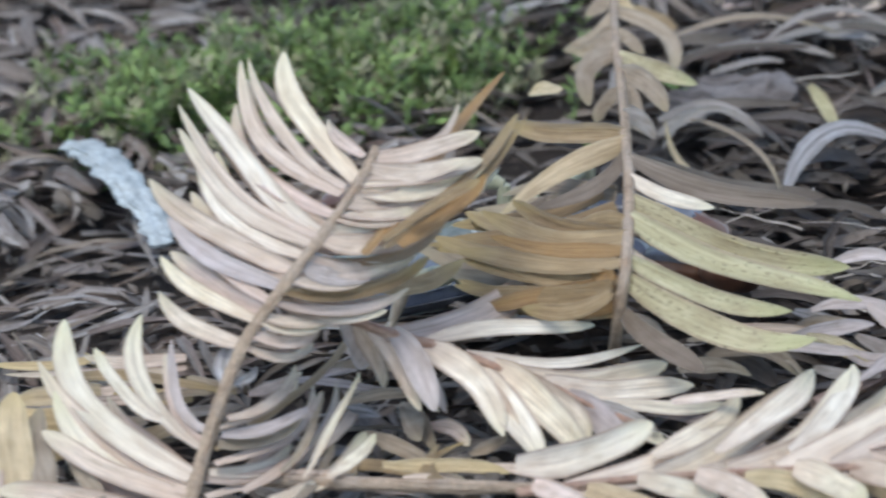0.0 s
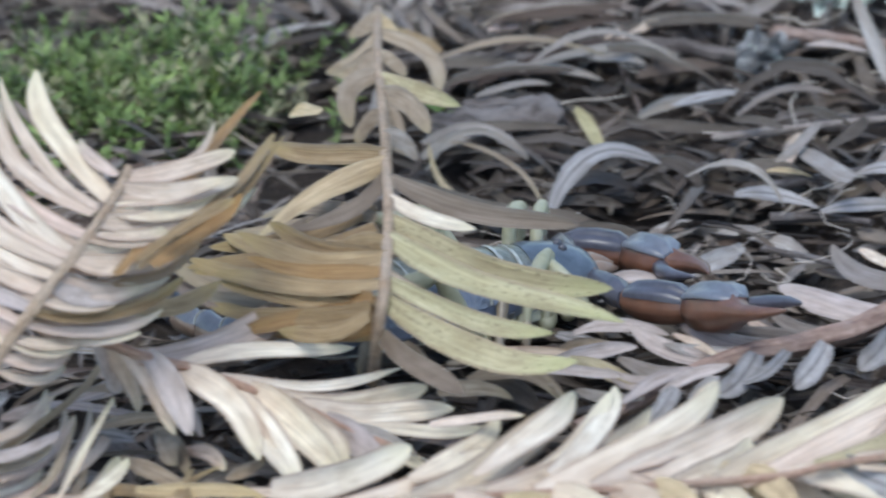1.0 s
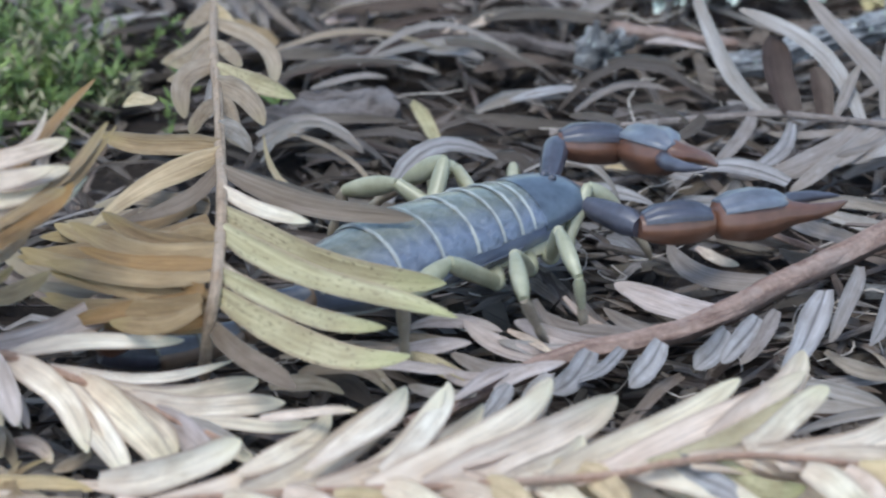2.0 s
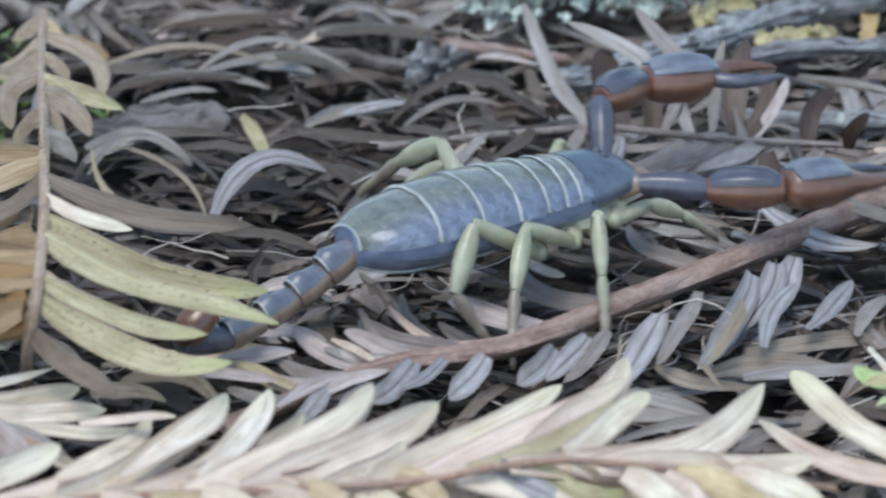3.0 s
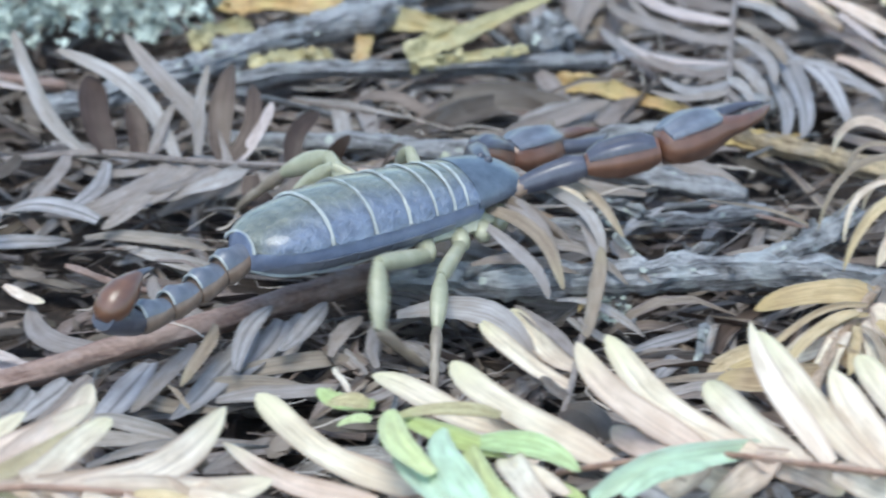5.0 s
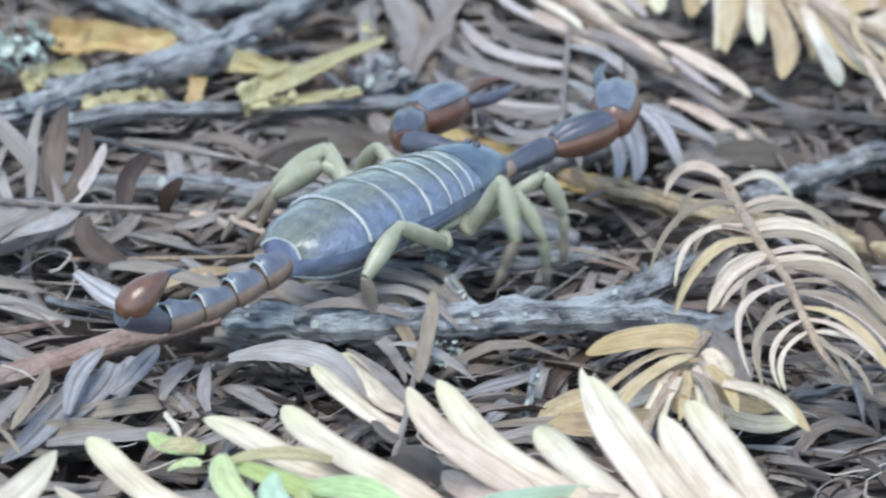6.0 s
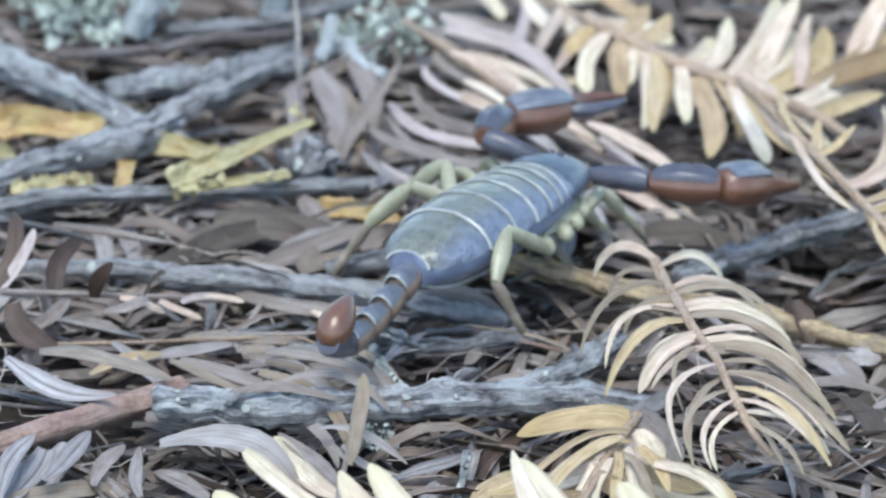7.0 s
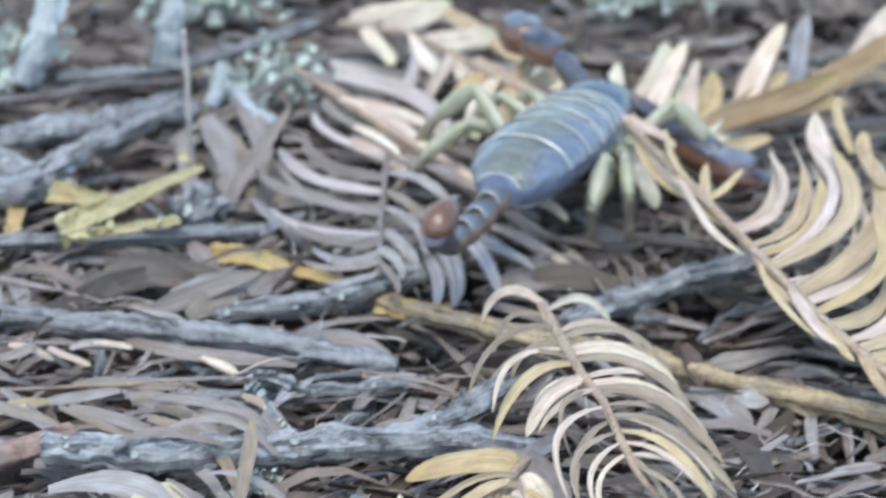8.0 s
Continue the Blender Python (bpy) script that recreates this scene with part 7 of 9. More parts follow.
loose("loose_needle", "bleached conifer needle lying loose on the litter", (-11.3, -57.0, 5.0), (-7.2, -53.4, 7.0), 1.31, -0.08, 0.00, 0, WHITE)
loose("loose_needle", "pale dry conifer needle lying loose on the litter", (-9.6, -62.7, 5.0), (-5.1, -54.9, 7.0), 1.09, -0.10, 0.00, 0, PALE)
loose("loose_needle", "dull brown conifer needle lying loose on others", (-7.4, -65.1, 5.0), (-4.9, -55.9, 7.0), 0.77, -0.06, 0.00, 0, DRAB)
loose("loose_needle", "cream-coloured conifer needle lying loose on the litter", (-5.5, -66.0, 5.0), (-2.1, -55.3, 9.0), 0.77, -0.03, 0.00, 0, CREAM)
loose("loose_needle", "cream-coloured conifer needle lying loose on the litter", (-3.5, -66.0, 5.0), (-0.1, -60.5, 6.0), 1.20, -0.06, 0.00, 0, CREAM)
loose("loose_needle", "pale dry conifer needle lying loose on the litter", (-10.8, -62.8, 4.0), (-7.0, -56.5, 6.0), 1.20, -0.08, 0.00, 0, PALE)
loose("loose_needle", "dull brown conifer needle lying loose on others", (-5.2, -48.7, 6.0), (1.8, -48.8, 6.0), 1.09, 0.03, 0.00, 0, DRAB)
loose("loose_needle", "dull brown conifer needle lying loose on others", (-3.4, -53.3, 5.0), (3.9, -51.9, 5.0), 0.87, 0.04, 0.00, 0, DRAB)
loose("loose_needle", "pale dry conifer needle lying loose on the litter", (-3.2, -43.5, 6.0), (4.3, -52.9, 4.0), 1.20, 0.06, 0.00, 0, PALE)
loose("loose_needle", "pinkish-grey conifer needle lying loose on others", (-1.7, -43.9, 7.0), (4.6, -53.5, 4.0), 1.86, 0.08, 0.00, 0, LILAC)
loose("loose_needle", "pale dry conifer needle lying loose on the litter", (-4.7, -41.5, 5.0), (-2.7, -44.7, 4.0), 1.86, 0.00, 0.00, 0, PALE)
loose("loose_needle", "silver-grey striped conifer needle lying loose", (-4.6, -51.0, 3.0), (-0.8, -51.8, 3.0), 1.42, 0.05, 0.00, 0, SILVER)
loose("loose_needle", "dull brown conifer needle lying loose on others", (1.1, -50.3, 3.0), (2.9, -56.2, 3.0), 1.86, 0.00, 0.00, 0, DRAB)
loose("loose_needle", "pale dry conifer needle lying loose on the litter", (3.4, -52.4, 2.5), (7.0, -56.0, 2.5), 1.42, 0.10, 0.00, 0, PALE)
loose("loose_needle", "pale dry conifer needle lying loose on the litter", (-12.7, -39.5, 4.0), (-8.4, -38.2, 6.0), 1.09, -0.05, 0.00, 0, PALE)
loose("loose_needle", "straw-yellow conifer needle lying loose on the litter", (0.5, -62.1, 4.0), (11.0, -63.1, 4.0), 1.31, 0.02, 0.00, 0, STRAW)
loose("loose_needle", "pale dry conifer needle lying loose on the litter", (9.6, -62.3, 4.0), (16.8, -62.5, 4.0), 1.09, -0.03, 0.00, 0, PALE)
loose("loose_needle", "dull brown conifer needle lying loose on others", (7.3, -58.6, 3.0), (10.3, -55.7, 3.0), 1.09, 0.00, 0.00, 0, DRAB)
loose("loose_needle", "weathered grey conifer needle lying loose on the litter", (6.6, -37.7, 3.0), (12.5, -33.5, 3.0), 0.98, 0.05, 0.00, 0, GREY)
loose("loose_needle", "dull brown conifer needle lying loose on others", (19.1, -32.6, 2.5), (23.6, -42.0, 2.5), 1.42, 0.04, 0.00, 0, DRAB)
loose("loose_needle", "dull brown conifer needle lying loose on others", (33.0, -32.8, 1.5), (38.8, -34.1, 1.5), 1.64, 0.10, 0.00, 0, DRAB)
loose("loose_needle", "dull brown conifer needle lying loose on others", (40.1, -28.5, 2.0), (43.1, -34.0, 1.0), 0.55, 0.00, 0.00, 0, DRAB)
loose("loose_needle", "silver-grey striped conifer needle lying loose", (31.0, -4.6, 0.6), (40.7, 4.0, 2.1), 1.86, 0.24, 0.10, 0, SILVER)
loose("loose_needle", "dark brown conifer needle lying loose on the litter", (40.2, 5.3, 1.5), (44.7, 0.3, 1.0), 1.42, 0.14, 0.00, 0, BROWN)
loose("loose_needle", "small yellow loose needle lying on dark litter", (32.5, 17.1, 1.6), (35.8, 8.2, 1.0), 1.53, 0.00, 0.00, 0, YELLOW)
loose("loose_needle", "straw-yellow conifer needle lying loose on the litter", (29.3, -4.9, 1.0), (19.6, 3.3, 4.4), 0.66, 0.20, 0.00, 0, STRAW)
loose("loose_needle", "weathered grey conifer needle lying loose on the litter", (18.9, 5.0, 2.0), (25.7, 10.2, 2.0), 1.42, 0.12, 0.00, 0, GREY)
loose("loose_needle", "weathered grey conifer needle lying loose on the litter", (18.7, 8.3, 2.2), (28.6, 6.3, 1.5), 1.20, 0.20, 0.00, 0, GREY)
loose("loose_needle", "dark brown conifer needle lying loose on the litter", (17.8, 0.4, 1.5), (34.4, -7.8, 1.2), 2.40, -0.04, 0.00, 0, BROWN)
loose("loose_needle", "dark brown conifer needle lying loose on the litter", (19.9, 11.7, 1.0), (32.3, 13.2, 1.0), 1.09, 0.08, 0.00, 0, BROWN)
loose("loose_needle", "weathered grey conifer needle lying loose on the litter", (27.5, 28.0, 1.2), (41.0, 31.8, 1.0), 0.87, 0.10, 0.00, 0, GREY)
loose("loose_needle", "dark brown conifer needle lying loose on the litter", (19.0, 22.8, 1.0), (31.6, 26.7, 1.2), 1.09, 0.08, 0.00, 0, BROWN)
loose("loose_needle", "weathered grey conifer needle lying loose on the litter", (20.4, 26.2, 1.0), (34.8, 25.4, 1.2), 1.09, 0.06, 0.00, 0, GREY)
loose("loose_needle", "dark brown conifer needle lying loose on the litter", (21.5, 18.3, 1.0), (31.3, 20.9, 0.8), 1.20, 0.06, 0.00, 0, BROWN)
loose("loose_needle", "weathered grey conifer needle lying loose on the litter", (32.5, 30.1, 1.4), (39.0, 28.2, 1.2), 1.20, 0.04, 0.00, 0, GREY)
loose("loose_needle", "weathered grey conifer needle lying loose on the litter", (38.4, 16.4, 1.0), (47.5, 20.0, 1.0), 1.42, 0.08, 0.00, 0, GREY)
loose("loose_needle", "pale dry conifer needle lying loose on the litter", (24.4, -33.7, 1.2), (36.8, -34.6, 1.0), 1.64, 0.05, 0.00, 0, PALE)
loose("loose_needle", "dark brown conifer needle lying loose on the litter", (25.3, -38.5, 1.0), (31.8, -42.0, 1.0), 2.40, 0.12, 0.00, 0, BROWN)
loose("loose_needle", "yellowish conifer needle lying loose on the litter", (33.8, -35.5, 2.2), (41.0, -39.8, 1.2), 1.20, 0.00, 0.00, 0, YELLOW)
loose("loose_needle", "weathered grey conifer needle lying loose on the litter", (29.4, -14.3, 1.0), (39.1, -25.0, -2.9), 1.31, 0.00, 0.00, 0, GREY)
loose("loose_needle", "silver-grey striped conifer needle lying loose", (32.7, -29.8, 1.5), (38.6, -33.0, 1.0), 1.42, 0.00, 0.00, 0, SILVER)
loose("loose_needle", "weathered grey conifer needle lying loose on the litter", (51.6, 44.5, 1.0), (46.3, 37.2, 1.0), 1.64, 0.00, 0.00, 0, GREY)
loose("loose_needle", "pale dry conifer needle lying loose on the litter", (23.4, 36.7, 1.0), (29.1, 41.1, 1.0), 1.64, 0.00, 0.00, 0, PALE)
loose("loose_needle", "pale dry conifer needle lying loose on the litter", (34.4, 33.4, 1.0), (40.2, 39.9, 1.0), 1.53, 0.00, 0.00, 0, PALE)
loose("loose_needle", "tan conifer needle lying loose on the litter", (19.0, 30.5, 1.5), (14.0, 37.9, 1.0), 1.64, 0.00, 0.00, 0, TAN)
loose("loose_needle", "weathered grey conifer needle lying loose on the litter", (69.3, -32.3, 1.0), (77.7, -37.4, 1.0), 1.42, -0.08, 0.00, 0, GREY)
loose("loose_needle", "weathered grey conifer needle lying loose on the litter", (77.5, -30.5, 1.0), (89.0, -27.5, 1.0), 1.64, 0.03, 0.00, 0, GREY)
loose("loose_needle", "weathered grey conifer needle lying loose on the litter", (74.5, -34.3, 1.0), (85.0, -31.9, 1.0), 2.08, 0.03, 0.00, 0, GREY)
loose("loose_needle", "weathered grey conifer needle lying loose on the litter", (62.2, -42.9, 1.0), (73.7, -43.1, 1.0), 1.53, 0.05, 0.00, 0, GREY)
loose("loose_needle", "weathered grey conifer needle lying loose on the litter", (65.9, -38.7, 1.0), (74.2, -42.6, 1.0), 1.42, 0.06, 0.00, 0, GREY)
loose("loose_needle", "weathered grey conifer needle lying loose on the litter", (66.3, -46.8, 1.0), (81.6, -42.9, 1.0), 0.98, 0.05, 0.00, 0, GREY)
loose("loose_needle", "weathered grey conifer needle lying loose on the litter", (75.9, -48.1, 1.0), (81.6, -42.4, 1.0), 1.20, 0.00, 0.00, 0, GREY)
loose("loose_needle", "weathered grey conifer needle lying loose on the litter", (65.4, -2.9, 1.0), (76.9, -6.2, 1.0), 1.20, 0.08, 0.00, 0, GREY)
loose("loose_needle", "silver-grey striped conifer needle lying loose", (70.6, 5.6, 1.0), (77.6, 15.2, 1.0), 1.53, 0.08, 0.00, 0, SILVER)
loose("loose_needle", "weathered grey conifer needle lying loose on the litter", (72.1, 1.9, 1.0), (80.3, 9.2, 1.0), 1.42, 0.06, 0.00, 0, GREY)
loose("loose_needle", "silver-grey striped conifer needle lying loose", (67.6, 5.5, 1.0), (75.0, 14.1, 1.0), 1.31, -0.06, 0.00, 0, SILVER)
loose("loose_needle", "dark brown conifer needle lying loose on the litter", (46.8, 4.9, 1.0), (54.6, 1.1, 1.0), 1.53, 0.10, 0.00, 0, BROWN)
loose("loose_needle", "pale dry conifer needle lying loose on the litter", (52.4, 5.7, 1.0), (54.7, 13.9, 1.0), 1.64, 0.05, 0.00, 0, PALE)
loose("loose_needle", "silver-grey striped conifer needle lying loose", (47.6, -1.0, 1.0), (55.2, -3.5, 1.0), 1.42, 0.08, 0.00, 0, SILVER)
loose("loose_needle", "silver-grey striped conifer needle lying loose", (55.3, -4.7, 1.0), (64.3, -3.6, 1.0), 1.42, 0.05, 0.00, 0, SILVER)
loose("loose_needle", "bleached conifer needle lying loose on the litter", (58.6, -14.5, 2.0), (62.1, -18.5, 2.0), 1.09, 0.00, 0.00, 0, WHITE)
loose("loose_needle", "short bleached needle fragment lying on the litter", (108.0, 7.3, 1.5), (111.0, 3.3, 1.5), 0.88, 0.00, 0.00, 0, CREAM)
loose("loose_needle", "dark brown conifer needle lying loose on the litter", (97.4, 21.1, 0.6), (106.3, 28.2, 1.0), 2.19, 0.05, 0.00, 0, BROWN)
loose("loose_needle", "dark brown conifer needle lying loose on the litter", (100.5, 29.2, 0.6), (110.9, 31.0, 1.0), 2.40, 0.00, 0.00, 0, BROWN)
loose("loose_needle", "weathered grey conifer needle lying loose on the litter", (103.6, 18.4, 0.6), (115.1, 24.5, 2.3), 2.19, 0.04, 0.00, 0, GREY)
loose("loose_needle", "dark brown conifer needle lying loose on the litter", (93.0, 19.8, 0.6), (100.1, 22.9, 1.0), 1.64, 0.00, 0.00, 0, BROWN)
loose("loose_needle", "weathered grey conifer needle lying loose on the litter", (89.1, 28.3, 1.0), (89.5, 17.2, 0.6), 1.86, 0.00, 0.00, 0, GREY)
loose("loose_needle", "weathered grey conifer needle lying loose on the litter", (91.9, 31.1, 1.0), (91.7, 18.5, 0.6), 1.86, 0.00, 0.00, 0, GREY)
loose("loose_needle", "silver-grey striped conifer needle lying loose", (116.2, 11.2, 0.8), (121.8, 15.5, 1.0), 1.09, 0.06, 0.00, 0, SILVER)
loose("loose_needle", "silver-grey striped conifer needle lying loose", (117.1, -27.0, 1.0), (114.0, -33.4, 1.0), 1.53, 0.00, 0.00, 0, SILVER)
loose("loose_needle", "silver-grey striped conifer needle lying loose", (112.7, -26.9, 1.0), (120.4, -22.3, 1.4), 1.09, 0.00, 0.00, 0, SILVER)
loose("loose_needle", "straw-yellow conifer needle lying loose on the litter", (118.8, -33.2, 1.4), (123.9, -29.1, 2.0), 1.64, 0.12, 0.00, 0, STRAW)
loose("loose_needle", "weathered grey conifer needle lying loose on the litter", (77.0, -35.2, 1.0), (88.9, -32.1, 1.0), 1.42, 0.00, 0.00, 0, GREY)
loose("loose_needle", "weathered grey conifer needle lying loose on the litter", (94.4, -3.9, 1.8), (107.6, -11.4, 1.8), 1.22, -0.05, 0.00, 0, GREY)
loose("loose_needle", "weathered grey conifer needle lying loose on the litter", (95.6, -10.7, 2.2), (111.5, -7.1, 2.2), 1.36, -0.10, 0.00, 0, GREY)
loose("loose_needle", "weathered grey conifer needle lying loose on the litter", (101.6, -12.0, 2.2), (112.7, -17.2, 2.0), 1.02, -0.20, 0.00, 0, GREY)
loose("loose_needle", "straw-yellow conifer needle lying loose on the litter", (111.5, -12.5, 3.4), (109.0, -20.0, 1.5), 0.95, -0.05, 0.00, 0, STRAW)
loose("loose_needle", "bleached conifer needle lying loose on the litter", (108.0, 5.4, 2.4), (111.1, 1.6, 2.4), 0.88, 0.00, 0.00, 0, WHITE)
loose("loose_needle", "dark brown conifer needle lying loose on the litter", (100.2, 29.7, 1.0), (111.9, 25.3, 1.0), 2.73, 0.04, 0.00, 0, BROWN)
loose("loose_needle", "dark brown conifer needle lying loose on the litter", (97.2, 23.0, 1.0), (109.9, 28.1, 1.0), 2.73, 0.04, 0.00, 0, BROWN)
loose("loose_needle", "weathered grey conifer needle lying loose on the litter", (106.3, 22.8, 1.0), (116.2, 25.2, 1.0), 2.40, 0.04, 0.00, 0, GREY)
loose("loose_needle", "weathered grey conifer needle lying loose on the litter", (108.6, 32.7, 2.0), (110.3, 26.7, 1.0), 2.19, 0.05, 0.00, 0, GREY)
loose("loose_needle", "weathered grey conifer needle lying loose on the litter", (91.9, -2.1, 1.0), (101.8, 1.2, 1.0), 1.15, 0.04, 0.00, 0, GREY)
loose("loose_needle", "weathered grey conifer needle lying loose on the litter", (119.2, 47.9, 1.5), (128.5, 39.0, 0.3), 1.31, 0.04, 0.00, 0, GREY)
loose("loose_needle", "silver-grey striped conifer needle lying loose", (114.8, 35.1, 1.5), (120.9, 41.8, 1.0), 1.31, 0.04, 0.00, 0, SILVER)
loose("loose_needle", "nearly black conifer needle standing in the litter", (152.2, 4.3, 3.5), (152.6, -0.1, 1.5), 2.40, 0.00, 0.00, 0, DARK)
loose("loose_needle", "weathered grey conifer needle lying loose on the litter", (152.1, -3.6, 2.0), (155.7, -10.0, 1.0), 1.64, 0.05, 0.00, 0, GREY)
loose("loose_needle", "weathered grey conifer needle lying loose on the litter", (154.9, -5.3, 1.6), (159.1, -5.4, 1.6), 1.86, 0.10, 0.00, 0, GREY)
loose("loose_needle", "dark brown conifer needle lying loose on the litter", (154.0, -11.1, 1.0), (156.4, -23.9, 0.5), 2.19, 0.10, 0.00, 0, BROWN)
loose("loose_needle", "silver-grey striped conifer needle lying loose", (113.6, -6.2, 2.6), (118.1, -1.1, 3.0), 1.09, 0.05, 0.00, 0, SILVER)
loose("loose_needle", "silver-grey striped conifer needle lying loose", (114.1, -12.1, 2.6), (112.4, -8.2, 3.0), 0.87, 0.05, 0.00, 0, SILVER)
loose("loose_needle", "dark brown conifer needle lying loose on the litter", (140.1, 25.8, 1.0), (150.2, 23.4, 1.0), 2.73, 0.03, 0.00, 0, BROWN)
loose("loose_needle", "weathered grey conifer needle lying loose on the litter", (95.3, -3.7, 1.8), (106.4, -12.7, 1.4), 1.22, 0.04, 0.00, 0, GREY)
loose("loose_needle", "weathered grey conifer needle lying loose on the litter", (103.5, -3.1, 2.2), (113.1, -7.7, 2.2), 1.36, -0.08, 0.00, 0, GREY)
loose("loose_needle", "weathered grey conifer needle lying loose on the litter", (105.5, -11.3, 2.4), (113.2, -18.0, 2.4), 1.15, -0.20, 0.00, 0, GREY)
loose("loose_needle", "weathered grey conifer needle lying loose on the litter", (89.3, 0.7, 1.6), (95.0, -9.9, 1.4), 1.22, 0.00, 0.00, 0, GREY)
loose("loose_needle", "weathered grey conifer needle lying loose on the litter", (96.0, 2.0, 1.4), (106.2, 0.4, 1.4), 1.02, 0.03, 0.00, 0, GREY)
loose("loose_needle", "weathered grey conifer needle lying loose on the litter", (91.9, -14.0, 1.2), (99.9, -21.2, 1.2), 2.03, 0.10, 0.00, 0, GREY)
loose("loose_needle", "weathered grey conifer needle lying loose on the litter", (116.0, 12.1, 2.2), (107.4, 11.1, 2.2), 1.15, 0.05, 0.00, 0, GREY)
loose("loose_needle", "weathered grey conifer needle lying loose on the litter", (116.8, 9.5, 2.2), (126.0, 6.6, 1.6), 2.19, 0.05, 0.00, 0, GREY)
loose("loose_needle", "dark brown conifer needle lying loose on the litter", (98.2, 26.1, 1.0), (109.0, 25.6, 1.0), 2.73, 0.06, 0.00, 0, BROWN)
loose("loose_needle", "weathered grey conifer needle lying loose on the litter", (107.4, 17.7, 1.0), (113.3, 25.5, 1.0), 2.73, 0.00, 0.00, 0, GREY)
loose("loose_needle", "weathered grey conifer needle lying loose on the litter", (113.6, 22.8, 1.0), (119.5, 28.0, 1.0), 2.40, 0.00, 0.00, 0, GREY)
loose("loose_needle", "nearly black conifer needle standing in the litter", (152.3, 2.7, 4.0), (153.1, -1.8, 1.5), 1.86, 0.05, 0.00, 0, DARK)
loose("loose_needle", "weathered grey conifer needle lying loose on the litter", (152.3, -1.8, 1.5), (156.7, -9.9, 1.2), 1.86, 0.08, 0.00, 0, GREY)
loose("loose_needle", "weathered grey conifer needle lying loose on the litter", (154.8, 4.2, 1.0), (162.4, 7.7, 1.0), 1.86, 0.00, 0.00, 0, GREY)
loose("loose_needle", "dark brown conifer needle lying loose on the litter", (161.2, -5.2, 1.2), (154.5, -14.1, 1.0), 2.19, 0.10, 0.00, 0, BROWN)
loose("loose_needle", "dark brown conifer needle lying loose on the litter", (159.9, -18.2, 1.2), (155.7, -13.0, 1.0), 2.19, 0.10, 0.00, 0, BROWN)
loose("loose_needle", "weathered grey conifer needle lying loose on the litter", (144.6, 26.6, 1.2), (137.2, 24.6, 1.0), 3.28, 0.05, 0.00, 0, GREY)
loose("loose_needle", "weathered grey conifer needle lying loose on the litter", (93.6, 17.0, 1.5), (99.9, 12.0, 1.5), 0.88, 0.05, 0.00, 0, GREY)
loose("loose_needle", "weathered grey conifer needle lying loose on the litter", (67.8, 8.0, 1.2), (61.7, 2.1, 1.0), 2.19, 0.06, 0.00, 0, GREY)
loose("loose_needle", "weathered grey conifer needle lying loose on the litter", (48.3, -11.9, 1.2), (42.6, -17.4, 1.0), 1.86, 0.06, 0.00, 0, GREY)
loose("loose_needle", "straw-yellow conifer needle lying loose on the litter", (87.2, -5.7, 1.5), (93.9, -1.9, 1.5), 1.15, 0.06, 0.00, 0, STRAW)
loose("loose_needle", "dark brown conifer needle lying loose on the litter", (146.2, 38.2, 1.0), (154.4, 43.7, 1.0), 2.19, 0.03, 0.00, 0, BROWN)
loose("loose_needle", "pale dry conifer needle lying loose on the litter", (138.0, 36.1, 2.0), (146.2, 26.0, 1.4), 1.42, 0.03, 0.00, 0, PALE)
s = sprig("conifer_sprig", "dry grey sprig tip that a scorpion presses down", [(97.6, -6.4, 8.6), (99.4, -10.6, 8.8), (103.2, -12.0, 9.4), (107.6, -10.8, 9.2)], 0.22, 0.16, GREY)
needle(s, (97.9, -7.8, 8.6), (105.5, -14.9, 8.1), 1.18, 0.10, 0.00, 0, GREY)
needle(s, (98.3, -9.4, 8.8), (107.0, -18.8, 7.8), 1.27, 0.10, 0.00, 0, MID)
needle(s, (98.9, -10.2, 8.6), (107.0, -23.0, 7.6), 1.27, 0.12, 0.00, 0, GREY)
needle(s, (99.7, -12.7, 8.6), (107.1, -27.9, 7.2), 1.18, 0.10, 0.00, 0, DRAB)
needle(s, (100.5, -15.8, 8.1), (105.1, -29.9, 7.1), 1.08, 0.08, 0.00, 0, GREY)
needle(s, (100.2, -11.7, 9.0), (108.1, -20.6, 7.8), 0.78, 0.06, 0.00, 0, MID)
needle(s, (106.3, -11.0, 9.6), (110.9, -20.1, 6.6), 1.08, 0.12, 0.00, 0, GREY)
needle(s, (108.1, -9.9, 9.6), (112.7, -16.5, 7.1), 0.88, 0.10, 0.00, 0, DRAB)
needle(s, (108.9, -13.8, 8.1), (110.1, -24.7, 6.1), 0.88, 0.05, 0.00, 0, GREY)
PRESSED_SPRIG = s
loose("loose_needle", "broad blue-grey weathered needle lying on the litter", (132.0, 37.7, 3.2), (132.2, 15.6, 2.4), 2.25, 0.06, 0.00, 0, SILVER)
loose("loose_needle", "broad blue-grey weathered needle lying on the litter", (132.4, 35.2, 3.2), (137.4, 17.7, 2.4), 1.76, 0.08, 0.00, 0, SILVER)
loose("loose_needle", "broad blue-grey weathered needle lying on the litter", (132.7, 32.0, 3.2), (141.3, 24.4, 2.4), 1.47, 0.08, 0.00, 0, SILVER)
loose("loose_needle", "broad blue-grey weathered needle lying on the litter", (130.8, 29.0, 3.2), (131.1, 14.6, 2.4), 1.47, 0.03, 0.00, 0, SILVER)
loose("loose_needle", "silver-grey striped conifer needle lying loose", (79.7, -7.5, 4.0), (89.2, -16.0, 4.2), 1.96, -0.10, 0.02, 0, SILVER)
